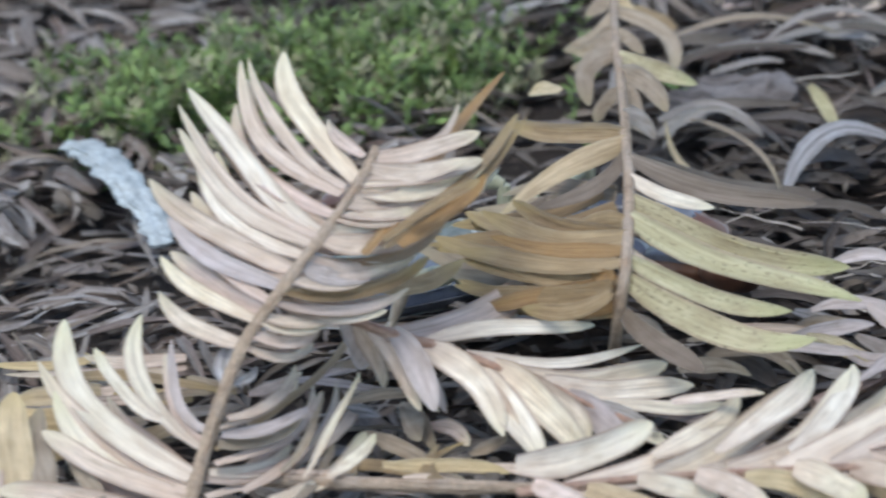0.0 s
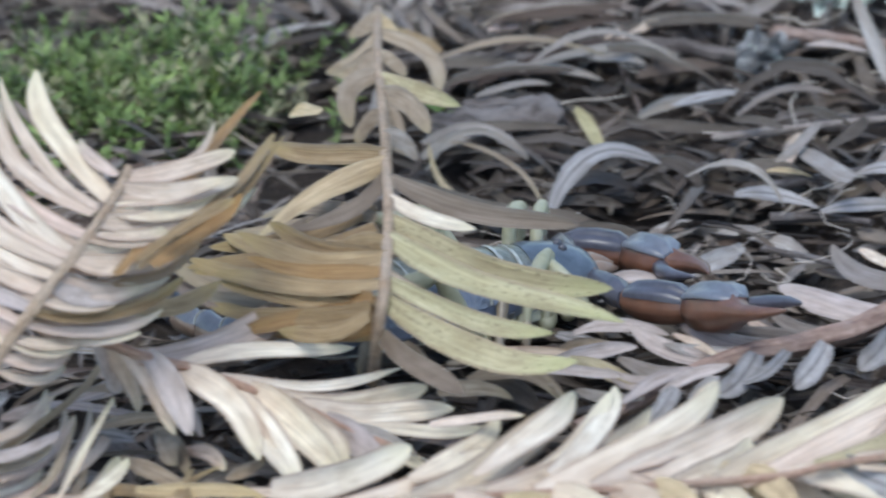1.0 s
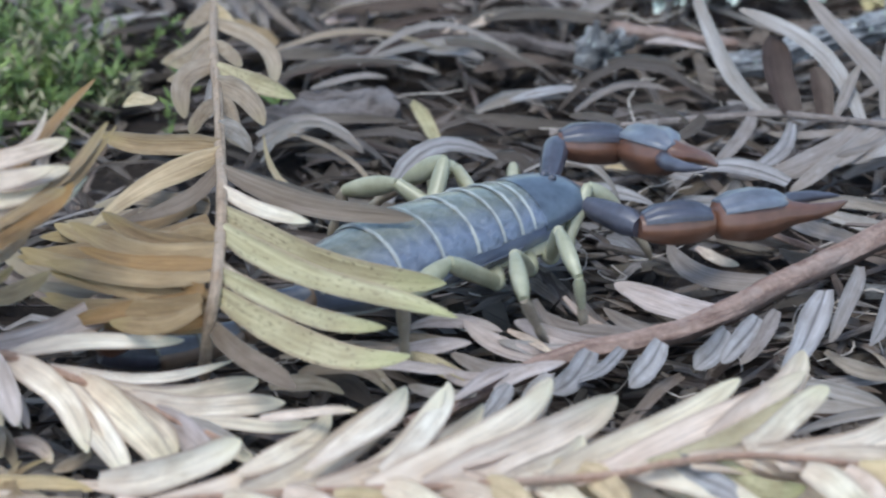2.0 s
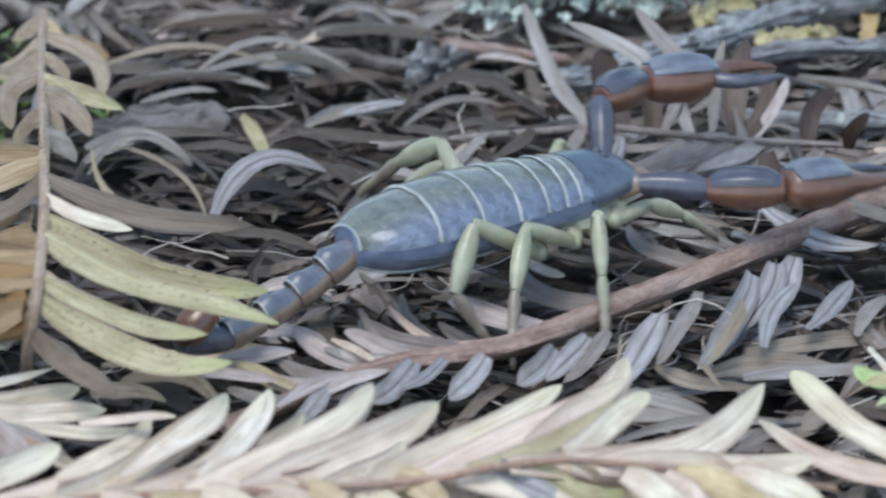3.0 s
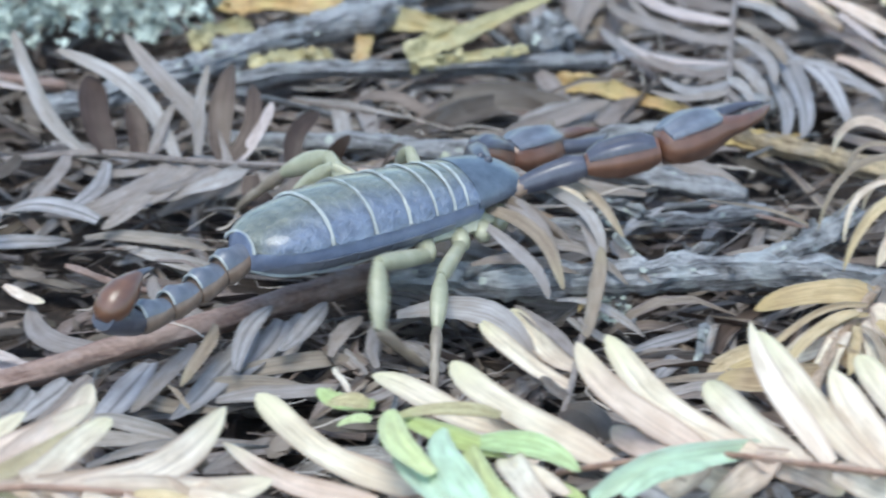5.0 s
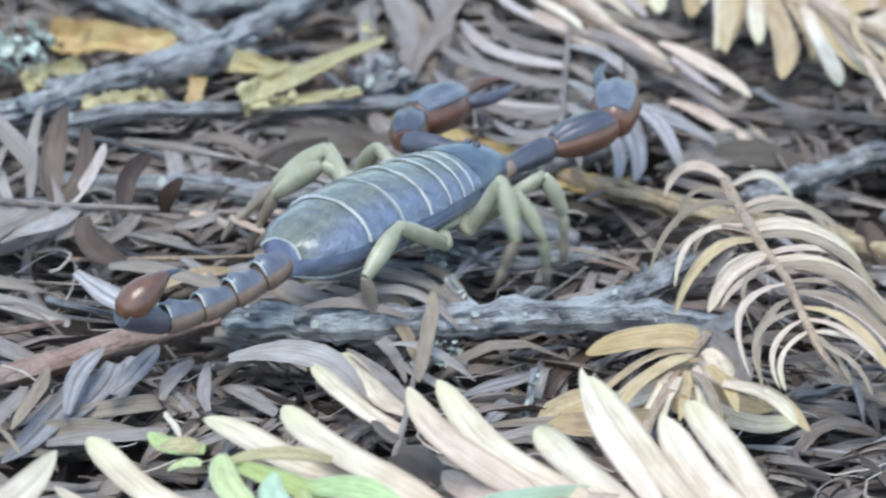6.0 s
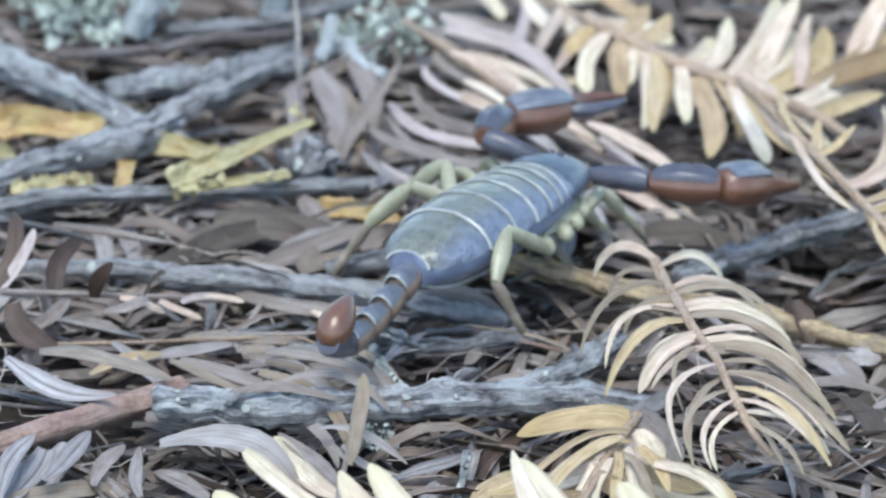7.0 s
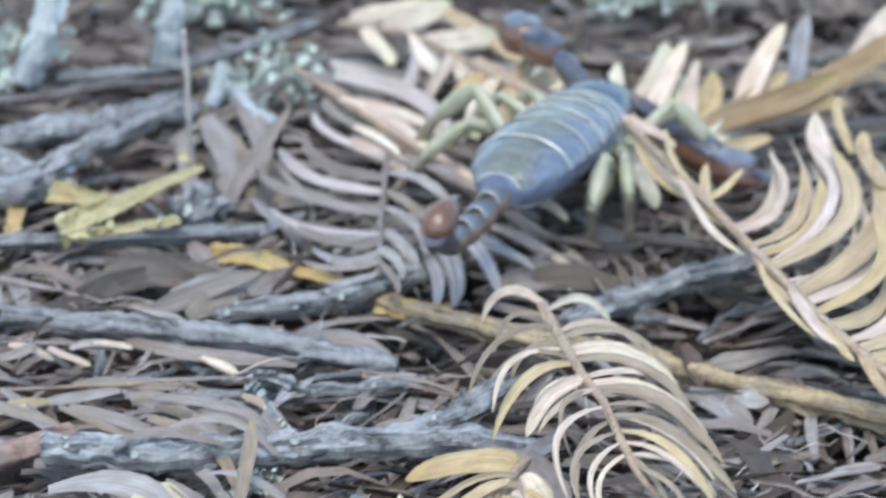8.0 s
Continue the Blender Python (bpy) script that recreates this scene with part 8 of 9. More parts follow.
loose("loose_needle", "weathered grey conifer needle lying loose on the litter", (82.7, -5.1, 3.4), (94.3, -11.4, 3.4), 1.34, 0.05, 0.02, 0, GREY)
loose("loose_needle", "weathered grey conifer needle lying loose on the litter", (92.8, -23.0, 3.0), (104.7, -32.2, 3.0), 2.40, 0.16, 0.02, 0, GREY)
loose("loose_needle", "weathered grey conifer needle lying loose on the litter", (102.7, -8.3, 4.6), (112.2, -12.8, 4.4), 1.09, 0.06, 0.02, 0, GREY)
loose("loose_needle", "weathered grey conifer needle lying loose on the litter", (103.0, -15.8, 5.0), (113.1, -20.2, 4.6), 0.91, 0.18, 0.02, 0, GREY)
loose("loose_needle", "weathered grey conifer needle lying loose on the litter", (99.4, -18.1, 5.4), (108.7, -19.6, 5.2), 1.04, 0.08, 0.02, 0, GREY)
loose("loose_needle", "weathered grey conifer needle lying loose on the litter", (112.2, -12.8, 5.2), (115.3, -20.3, 4.6), 0.88, -0.05, 0.02, 0, GREY)
loose("loose_needle", "dull brown conifer needle lying loose on others", (111.5, -14.6, 4.4), (109.3, -23.9, 4.0), 0.97, 0.00, 0.02, 0, DRAB)
loose("loose_needle", "silver-grey striped conifer needle lying loose", (78.6, -33.4, 3.0), (82.1, -23.5, 4.2), 1.67, 0.06, 0.02, 0, SILVER)
loose("loose_needle", "silver-grey striped conifer needle lying loose", (82.5, -29.8, 3.0), (86.5, -22.5, 4.2), 1.67, -0.06, 0.02, 0, SILVER)
loose("loose_needle", "weathered grey conifer needle lying loose on the litter", (86.8, -28.6, 1.8), (90.0, -21.9, 2.2), 1.37, 0.06, 0.02, 0, GREY)
loose("loose_needle", "weathered grey conifer needle lying loose on the litter", (90.8, -30.9, 1.8), (90.9, -22.3, 2.4), 1.27, 0.04, 0.02, 0, GREY)
loose("loose_needle", "weathered grey conifer needle lying loose on the litter", (106.5, -22.7, 4.0), (113.8, -28.8, 3.6), 0.88, 0.10, 0.02, 0, GREY)
loose("loose_needle", "weathered grey conifer needle lying loose on the litter", (108.3, -25.3, 3.6), (113.0, -30.5, 3.4), 0.78, -0.10, 0.02, 0, GREY)
loose("loose_needle", "weathered grey conifer needle lying loose on the litter", (27.1, 24.2, 2.4), (42.5, 24.4, 3.2), 0.74, 0.20, 0.04, 0, GREY)
loose("loose_needle", "dull brown conifer needle lying loose on others", (17.9, 26.8, 2.2), (34.9, 27.7, 2.6), 0.74, 0.09, 0.03, 0, DRAB)
loose("loose_needle", "dark brown conifer needle lying loose on the litter", (18.2, 26.0, 2.0), (25.4, 25.9, 2.0), 0.98, 0.05, 0.02, 0, BROWN)
loose("loose_needle", "dark brown conifer needle lying loose on the litter", (32.4, 29.1, 2.0), (45.2, 22.8, 2.2), 1.08, 0.08, 0.02, 0, BROWN)
loose("loose_needle", "dark brown conifer needle lying loose on the litter", (19.5, 19.9, 2.2), (32.2, 23.2, 2.4), 0.59, 0.10, 0.03, 0, BROWN)
loose("loose_needle", "weathered grey conifer needle lying loose on the litter", (21.6, 23.9, 2.2), (32.7, 23.4, 2.4), 0.49, 0.06, 0.02, 0, GREY)
loose("loose_needle", "weathered grey conifer needle lying loose on the litter", (23.0, 18.6, 2.2), (30.0, 21.0, 2.4), 0.69, 0.06, 0.02, 0, GREY)
loose("loose_needle", "dark brown conifer needle lying loose on the litter", (34.7, 32.2, 1.6), (38.2, 36.9, 2.0), 0.78, 0.00, 0.02, 0, BROWN)
loose("loose_needle", "dull brown conifer needle lying loose on others", (22.5, 36.8, 1.6), (28.0, 39.1, 2.0), 0.69, 0.06, 0.02, 0, DRAB)
loose("loose_needle", "nearly black conifer needle standing in the litter", (23.5, 37.0, 1.8), (36.0, 37.4, 1.8), 0.69, 0.09, 0.02, 0, DARK)
loose("loose_needle", "dark brown conifer needle lying loose on the litter", (38.2, 38.4, 1.4), (51.3, 36.6, 1.4), 0.78, 0.06, 0.02, 0, BROWN)
loose("loose_needle", "nearly black conifer needle standing in the litter", (25.1, 29.6, 2.0), (37.2, 36.9, 2.0), 0.88, 0.05, 0.02, 0, DARK)
loose("loose_needle", "weathered grey conifer needle lying loose on the litter", (43.2, 0.2, 2.2), (52.1, -5.4, 1.8), 0.78, 0.26, 0.05, 0, GREY)
loose("loose_needle", "straw-yellow conifer needle lying loose on the litter", (50.5, 2.3, 1.8), (54.5, 1.2, 1.6), 0.59, 0.10, 0.02, 0, STRAW)
loose("loose_needle", "weathered grey conifer needle lying loose on the litter", (19.5, 1.8, 2.2), (28.6, 6.3, 1.8), 0.74, 0.30, 0.05, 0, GREY)
loose("loose_needle", "dull brown conifer needle lying loose on others", (20.6, 7.3, 2.6), (30.5, -7.6, 2.2), 0.54, 0.12, 0.03, 0, DRAB)
loose("loose_needle", "dark brown conifer needle lying loose on the litter", (33.1, 21.2, 2.0), (38.4, 14.7, 1.6), 0.39, -0.03, 0.02, 0, BROWN)
loose("loose_needle", "weathered grey conifer needle lying loose on the litter", (47.6, 14.9, 1.8), (56.9, 19.1, 1.8), 0.78, 0.14, 0.02, 0, GREY)
loose("loose_needle", "silver-grey striped conifer needle lying loose", (41.7, 17.4, 1.6), (48.5, 20.3, 1.6), 0.98, 0.06, 0.02, 0, SILVER)
loose("loose_needle", "dark brown conifer needle lying loose on the litter", (50.5, 25.4, 2.0), (57.9, 23.9, 1.6), 1.18, 0.10, 0.02, 0, BROWN)
loose("loose_needle", "pinkish-grey conifer needle lying loose on others", (54.1, 30.3, 2.0), (60.0, 28.4, 2.0), 0.69, 0.08, 0.02, 0, LILAC)
loose("loose_needle", "pinkish-grey conifer needle lying loose on others", (35.2, -23.7, 2.6), (42.4, -23.1, 2.4), 1.18, 0.16, 0.02, 0, LILAC)
loose("loose_needle", "pinkish-grey conifer needle lying loose on others", (32.5, -38.1, 3.0), (39.9, -36.5, 3.2), 1.47, 0.05, 0.02, 0, LILAC)
loose("loose_needle", "pinkish-grey conifer needle lying loose on others", (34.3, -32.8, 3.0), (42.3, -33.0, 3.2), 1.27, 0.10, 0.02, 0, LILAC)
loose("loose_needle", "yellowish conifer needle lying loose on the litter", (34.1, -38.2, 3.6), (41.8, -43.6, 3.0), 1.08, 0.02, 0.02, 0, YELLOW)
loose("loose_needle", "weathered grey conifer needle lying loose on the litter", (48.4, -23.7, 3.0), (58.3, -34.8, 3.2), 1.27, -0.20, 0.02, 0, GREY)
loose("loose_needle", "pale dry conifer needle lying loose on the litter", (47.3, -28.6, 4.0), (57.4, -34.3, 4.0), 0.88, -0.16, 0.02, 0, PALE)
loose("loose_needle", "weathered grey conifer needle lying loose on the litter", (44.8, -29.2, 4.0), (54.6, -35.9, 4.0), 1.08, -0.20, 0.02, 0, GREY)
loose("loose_needle", "pale dry conifer needle lying loose on the litter", (42.8, -34.6, 4.0), (46.8, -39.3, 4.0), 0.78, 0.00, 0.02, 0, PALE)
loose("loose_needle", "pinkish-grey conifer needle lying loose on others", (52.5, -26.8, 4.0), (60.7, -32.1, 4.0), 1.47, -0.08, 0.02, 0, LILAC)
loose("loose_needle", "pinkish-grey conifer needle lying loose on others", (41.9, -44.8, 3.6), (47.7, -40.3, 4.0), 1.18, 0.04, 0.02, 0, LILAC)
loose("loose_needle", "silver-grey striped conifer needle lying loose", (48.7, -43.1, 3.6), (52.7, -36.9, 4.2), 1.18, -0.08, 0.02, 0, SILVER)
loose("loose_needle", "dull brown conifer needle lying loose on others", (25.8, -41.4, 3.0), (33.8, -43.9, 2.8), 1.67, 0.20, 0.02, 0, DRAB)
loose("loose_needle", "dull brown conifer needle lying loose on others", (29.1, -39.8, 3.0), (34.6, -45.8, 3.0), 0.59, 0.10, 0.02, 0, DRAB)
twig("wood_chip", "dark wet chip of wood with a pale top", [(22.2, 18.5, 1.2), (26.5, 17.7, 1.6), (30.6, 18.5, 1.4)], 1.00, 0.80, BARK_DARK, rough=0.5, flat=0.7)
loose("loose_needle", "dull brown conifer needle lying loose on others", (77.0, -28.2, 4.8), (73.9, -38.4, 4.0), 1.27, 0.05, 0.02, 0, DRAB)
loose("loose_needle", "dull brown conifer needle lying loose on others", (73.0, -37.6, 3.6), (74.8, -41.5, 3.2), 0.49, 0.05, 0.02, 0, DRAB)
loose("loose_needle", "dull brown conifer needle lying loose on others", (-5.3, -50.2, 3.0), (3.5, -48.1, 3.0), 0.54, 0.08, 0.02, 0, DRAB)
loose("loose_needle", "pinkish-grey conifer needle lying loose on others", (-6.9, -44.7, 3.0), (0.4, -43.4, 3.0), 0.98, 0.10, 0.02, 0, LILAC)
loose("loose_needle", "pinkish-grey conifer needle lying loose on others", (-11.5, -46.0, 3.0), (1.1, -47.9, 3.0), 0.78, 0.03, 0.02, 0, LILAC)
loose("loose_needle", "tan conifer needle lying loose on the litter", (-30.0, -45.0, 3.0), (-13.8, -47.0, 3.0), 0.98, 0.02, 0.02, 0, TAN)
loose("loose_needle", "dull brown conifer needle lying loose on others", (-22.6, -49.1, 2.5), (-15.2, -47.0, 2.5), 0.88, 0.04, 0.02, 0, DRAB)
loose("loose_needle", "dull brown conifer needle lying loose on others", (0.3, -48.8, 2.4), (4.4, -56.7, 2.4), 1.76, 0.05, 0.02, 0, DRAB)
loose("loose_needle", "dull brown conifer needle lying loose on others", (-2.0, -53.8, 2.4), (5.3, -61.4, 2.4), 1.47, 0.05, 0.02, 0, DRAB)
loose("loose_needle", "tan conifer needle lying loose on the litter", (-5.1, -59.6, 2.4), (4.4, -61.4, 2.4), 1.08, 0.05, 0.02, 0, TAN)
loose("loose_needle", "weathered grey conifer needle lying loose on the litter", (97.5, -3.8, 4.0), (113.2, -4.7, 4.4), 0.34, 0.03, 0.02, 0, GREY)
loose("loose_needle", "dull brown conifer needle lying loose on others", (121.4, 0.1, 3.4), (131.5, -6.7, 3.4), 0.34, 0.02, 0.02, 0, DRAB)
loose("loose_needle", "dull brown conifer needle lying loose on others", (23.6, -45.7, 4.0), (29.7, -45.2, 3.6), 1.47, 0.10, 0.02, 0, DRAB)
loose("loose_needle", "pinkish-grey conifer needle lying loose on others", (30.2, -41.7, 4.0), (38.6, -42.5, 3.6), 1.08, 0.06, 0.02, 0, LILAC)
loose("loose_needle", "dull brown conifer needle lying loose on others", (24.1, -40.3, 4.0), (32.9, -40.4, 3.6), 0.88, 0.04, 0.02, 0, DRAB)
loose("loose_needle", "pinkish-grey conifer needle lying loose on others", (38.8, -47.2, 4.0), (45.4, -40.9, 4.0), 1.18, 0.05, 0.02, 0, LILAC)
moss_patch([(-31.4, 14.5, 1.0), (-20.7, 19.6, 1.0), (-11.8, 22.2, 1.0), (-4.7, 27.5, 1.0)])
lichen_tuft([(57.3, 43.0, 2.0), (61.9, 47.4, 2.0), (66.4, 48.8, 2.0), (71.4, 44.4, 2.0)])
lichen_tuft([(110.9, -21.8, 2.0)], 0.3, 2)
lichen_tuft([(89.5, 77.8, 2.0), (86.1, 84.5, 2.0)], 1.2, 5)
lichen_tuft([(117.3, 72.6, 1.0), (121.5, 76.6, 1.0)], 0.9, 6)
lichen_tuft([(112.5, 97.1, 2.0), (118.1, 98.7, 2.0)], 1.1, 7)
lichen_tuft([(165.8, 99.3, 2.0), (159.8, 97.7, 2.0)], 0.9, 8)

BODY_ROWS = [(0.0, 3.5, -20.5, 26.5), (0.5, 12.0, -23.5, 26.5), (1.0, 22.5, -27.0, 25.8), (1.2, 26.6, -26.6, 27.7), (2.3, 41.5, -26.6, 44.0), (2.5, 46.9, -27.2, 42.0), (3.0, 55.7, -22.3, 34.2), (3.2, 63.5, -23.2, 24.6), (3.5, 72.2, -26.2, 23.8), (3.8, 78.0, -25.0, 23.1), (4.0, 78.0, -25.0, 23.1), (4.3, 78.0, -25.0, 23.1), (4.5, 79.6, -23.2, 33.3), (5.0, 91.3, -17.5, 32.9), (5.2, 94.9, -16.6, 32.5), (6.3, 112.2, -4.5, 49.8), (6.5, 114.4, -4.8, 49.8), (7.0, 124.6, 8.0, 52.5), (7.5, 130.4, 23.1, 49.2), (8.0, 145.0, 37.7, 59.3)]
TAIL_ROWS = [(0.0, -110, 0), (2.5, 0, -12), (3.0, 7, -11), (3.5, -22, -2), (3.8, -24, 0), (4.0, -24, 0), (4.3, -24, 0), (4.5, -18, 0), (5.0, 15, 0), (5.2, 19, 0), (6.5, -16, 0), (7.0, 8, 0), (7.5, -12, -2), (8.0, 4, 6)]
ARM_R = [
    (0.0, -87, 6, -55, 7, -76, 21),
    (1.0, -87, 6, -55, 7, -76, 21),
    (2.5, -72, -4, -8, -8, 18, -15),
    (3.0, -35, -3, -34, 2, 4, -8),
    (3.5, -107, 4, -7, -43, -93, 18),
    (3.8, -114, -9, -73, -17, -88, 13),
    (4.0, -114, -9, -73, -17, -88, 13),
    (4.3, -114, -9, -73, -17, -88, 13),
    (4.5, -121, -23, -11, -21, 46, 5),
    (5.0, -25, 16, -26, 10, 5, 4),
    (5.2, -26, 19, -21, 13, 13, -3),
    (6.5, -2, -6, -24, 2, 39, 5),
    (7.0, -83, 5, -64, -1, -7, -15),
    (7.5, -47, 16, -34, 9, 44, 5),
    (8.0, -69, -39, -117, -8, -141, 14)]
ARM_L = [
    (0.0, 76, -20, -35, -2, -85, 16),
    (1.0, 76, -20, -35, -2, -85, 16),
    (2.5, 33, 25, -10, -12, -87, 11),
    (3.0, 59, 38, 21, -6, -10, -2),
    (3.5, 44, 9, 28, -25, -61, 2),
    (3.8, 64, -7, 29, -29, -44, 9),
    (4.0, 64, -7, 29, -29, -44, 9),
    (4.3, 64, -7, 29, -29, -44, 9),
    (4.5, 27, -11, 3, -13, -2, -8),
    (5.0, 64, -10, 26, -26, 11, -4),
    (5.2, 65, -10, 22, -12, -3, 8),
    (6.5, 122, 6, 38, -4, -1, -4),
    (7.0, 108, 19, 14, -4, -30, -0),
    (7.5, 82, 31, 33, 7, 7, -3),
    (8.0, 52, 16, 51, -4, 35, -10)]
# each foot stands at x, y, z from that time on; the leg leans out of the upright and folds at its outer joint by these degrees
FOOT_1 = [
    (0.0, 17.8, -29.1, 0.8, -10, 40), (1.0, 36.8, -29.0, 0.8, -10, 40), (1.5, 48.0, -22.2, 1.6, 5, 30), (2.0, 54.8, -16.6, 2.2, 20, 15), (2.5, 63.6, -12.1, 1.8, 35, 6),
    (3.0, 75.8, -9.8, 2.0, 30, 14), (3.5, 85.9, -31.5, 2.8, -23, 70), (3.8, 88.3, -32.9, 3.2, -3, 92), (4.0, 88.3, -32.9, 3.2, -3, 92), (4.3, 88.3, -32.9, 3.2, -3, 92),
    (4.5, 90.3, -26.4, 2.4, -9, 93), (5.0, 107.5, -3.9, 2.3, 40, 8), (5.5, 117.0, -5.1, 2.4, 10, 24), (6.0, 124.0, -2.2, 2.4, -15, 22),
    (6.5, 129.8, -0.1, 2.5, -27, 18), (7.0, 141.4, 23.5, 1.1, 25, 4), (7.5, 148.6, 38.3, 2.1, 25, 13), (8.0, 165.0, 48.6, 2.4, 15, 20)]
FOOT_2 = [
    (0.0, 11.1, -32.4, 0.8, -10, 45), (1.0, 30.1, -32.3, 0.8, -10, 45), (1.5, 43.5, -31.2, 1.6, -10, 60), (2.0, 49.2, -32.5, 2.4, -8, 70), (2.5, 54.7, -32.9, 2.8, -6, 74),
    (3.0, 65.7, -31.9, 2.2, -5, 7), (3.5, 83.4, -35.3, 2.1, -29, 74), (3.8, 85.1, -34.0, 1.9, -14, 85), (4.0, 85.1, -34.0, 1.9, -14, 85), (4.3, 85.1, -34.0, 1.9, -14, 85),
    (4.5, 90.2, -30.6, 2.5, -20, 82), (5.0, 106.2, -6.5, 1.6, 35, 20), (5.5, 114.5, -11.8, 2.4, -10, 50), (6.0, 122.0, -7.4, 2.2, -25, 30),
    (6.5, 128.6, -1.0, 2.5, -37, 6), (7.0, 139.0, 24.6, 0.2, 40, 3), (7.5, 147.4, 36.4, 0.4, 36, 3), (8.0, 163.0, 42.6, 2.4, 15, 15)]
FOOT_3 = [
    (0.0, 8.9, -33.5, 0.8, -20, 45), (1.0, 27.8, -33.3, 0.8, -20, 45), (1.5, 37.7, -33.9, 1.6, -20, 70), (2.0, 46.2, -35.3, 2.6, -22, 95), (2.5, 55.0, -34.7, 2.9, -23, 113),
    (3.0, 57.7, -35.9, 2.2, -23, 10), (3.5, 73.8, -36.7, 0.7, -14, 81), (3.8, 83.1, -33.7, 2.1, -23, 89), (4.0, 83.1, -33.7, 2.1, -23, 89), (4.3, 83.1, -33.7, 2.1, -23, 89),
    (4.5, 84.3, -32.6, 0.7, -8, 98), (5.0, 95.3, -35.8, 1.9, -22, 3), (5.2, 101.8, -15.4, 4.1, 20, 80), (5.6, 109.4, -12.6, 2.4, 10, 60), (6.0, 116.9, -9.0, 2.4, 0, 40),
    (6.5, 121.7, -3.4, 1.6, 0, 25), (7.0, 133.5, 13.0, 2.0, 47, 90), (7.5, 140.2, 14.3, 3.1, -18, 79), (8.0, 151.5, 30.6, 2.2, -5, 92)]
FOOT_4 = [
    (0.0, -2.7, -37.3, 0.8, -10, 60), (1.0, 16.1, -37.0, 0.8, -10, 60), (1.5, 25.7, -37.9, 1.6, -5, 75), (2.0, 34.4, -38.9, 1.9, 0, 82), (2.5, 43.5, -37.5, 1.2, 5, 85),
    (3.0, 56.5, -31.9, 1.3, -25, 63), (3.5, 69.1, -35.0, 3.1, -16, 87), (3.8, 69.8, -35.2, 1.9, -8, 73), (4.0, 69.8, -35.2, 1.9, -8, 73), (4.3, 69.8, -35.2, 1.9, -8, 73),
    (4.5, 77.9, -31.6, 4.6, -10, 88), (5.0, 95.1, -28.3, 0.4, -36, 77), (5.2, 95.7, -26.9, -0.3, -28, 72), (5.5, 97.3, -24.0, 0.6, -15, 60), (6.0, 106.5, -18.0, 2.2, -5, 80),
    (6.5, 112.4, -14.0, 3.9, 3, 91), (7.0, 126.9, -2.9, 3.0, -23, 80), (7.5, 133.6, 15.2, 4.0, -23, 89), (8.0, 147.5, 29.2, 3.1, 7, 100)]
FAR_4 = [
    (0.0, -2.0, -17.0, 0.8, 0, 20), (1.0, 16.0, -13.0, 0.8, 0, 20), (1.6, 24.0, -10.7, 1.6, -20, 12), (2.1, 29.0, -9.4, 2.4, -38, 8), (2.5, 35.4, -8.5, 3.1, -40, 6),
    (3.0, 43.7, -4.2, 3.1, -19, 12), (3.5, 60.1, -4.9, 3.1, -24, 17), (3.8, 66.3, -8.0, 2.6, 22, 14), (4.0, 66.3, -8.0, 2.6, 22, 14), (4.3, 66.3, -8.0, 2.6, 22, 14),
    (4.5, 68.7, -4.2, 2.3, -16, 16), (5.0, 79.0, 0.6, 2.4, -25, 14), (5.5, 86.0, 1.6, 2.4, -32, 12), (6.0, 93.0, 3.6, 2.4, -40, 10), (6.5, 100.9, 5.5, 2.0, -46, 8),
    (7.0, 115.1, 26.8, 2.0, -28, 8), (7.5, 119.5, 41.0, 1.6, -17, 8), (8.0, 131.0, 51.6, 2.4, -10, 12)]


# ---- the scorpion: built in steps of SM metres, head towards +x ----
SM = 0.95 * MM
def part(name, shape, mat, parent, label="", m=None):
    """One mesh, given as vertices in millimetres and faces, under a thing or a part."""
    v, f = shape
    ob = mesh_object(name, [Vector(p) * SM for p in v], f, None, mat, parent, m)
    if label:
        ob["label"] = label
    return ob


def loft(rings, sides=16, a0=0.0, a1=360.0, thick=0.0, ridge=0.0):
    """Rings (x, y, z, half width, height above, depth below) joined along x. With a0 to a1 short of a full turn it is a plate of that thickness."""
    v, f = [], []
    full = a1 - a0 >= 359.9
    n = sides if full else sides + 1
    layers = [0.0] if full else [0.0, thick]
    for inset in layers:
        for x, y, z, w, up, down in rings:
            for k in range(n):
                a = radians(a0 + (a1 - a0) * k / sides)
                s, g = math.sin(a), 1 + ridge * math.cos(8 * a)
                v.append((x, y + (w * g - inset) * math.cos(a), z + ((up if s > 0 else down) * g - inset) * s))
    m = len(rings)
    wrap = n if full else n - 1
    for i in range(m - 1):
        for k in range(wrap):
            a, b = i * n + k, i * n + (k + 1) % n
            f.append((a, b, b + n, a + n))
    if full:
        f.append(tuple(reversed(range(n))))
        f.append(tuple(range((m - 1) * n, m * n)))
    else:
        o = m * n
        for i in range(m - 1):
            for k in range(n - 1):
                a, b = o + i * n + k, o + i * n + k + 1
                f.append((a, a + n, b + n, b))
            for k in (0, n - 1):
                a = i * n + k
                q = (a, a + n, a + n + o, a + o)
                f.append(q if k == 0 else tuple(reversed(q)))
        for k in range(n - 1):
            f.append((k, k + o, k + 1 + o, k + 1))
            a = (m - 1) * n + k
            f.append((a, a + 1, a + 1 + o, a + o))
    return v, f


def rod(length, radii, sides=10, flat=1.0, bend=0.0, keel=0.0, ridge=0.0):
    """A limb segment along +x with the given radii at even steps."""
    rings = []
    for i, r in enumerate(radii):
        u = i / (len(radii) - 1)
        rings.append((length * u, 0.0, bend * 4 * u * (1 - u), r * flat, r * (1 + keel), r))
    return loft(rings, sides, ridge=ridge)


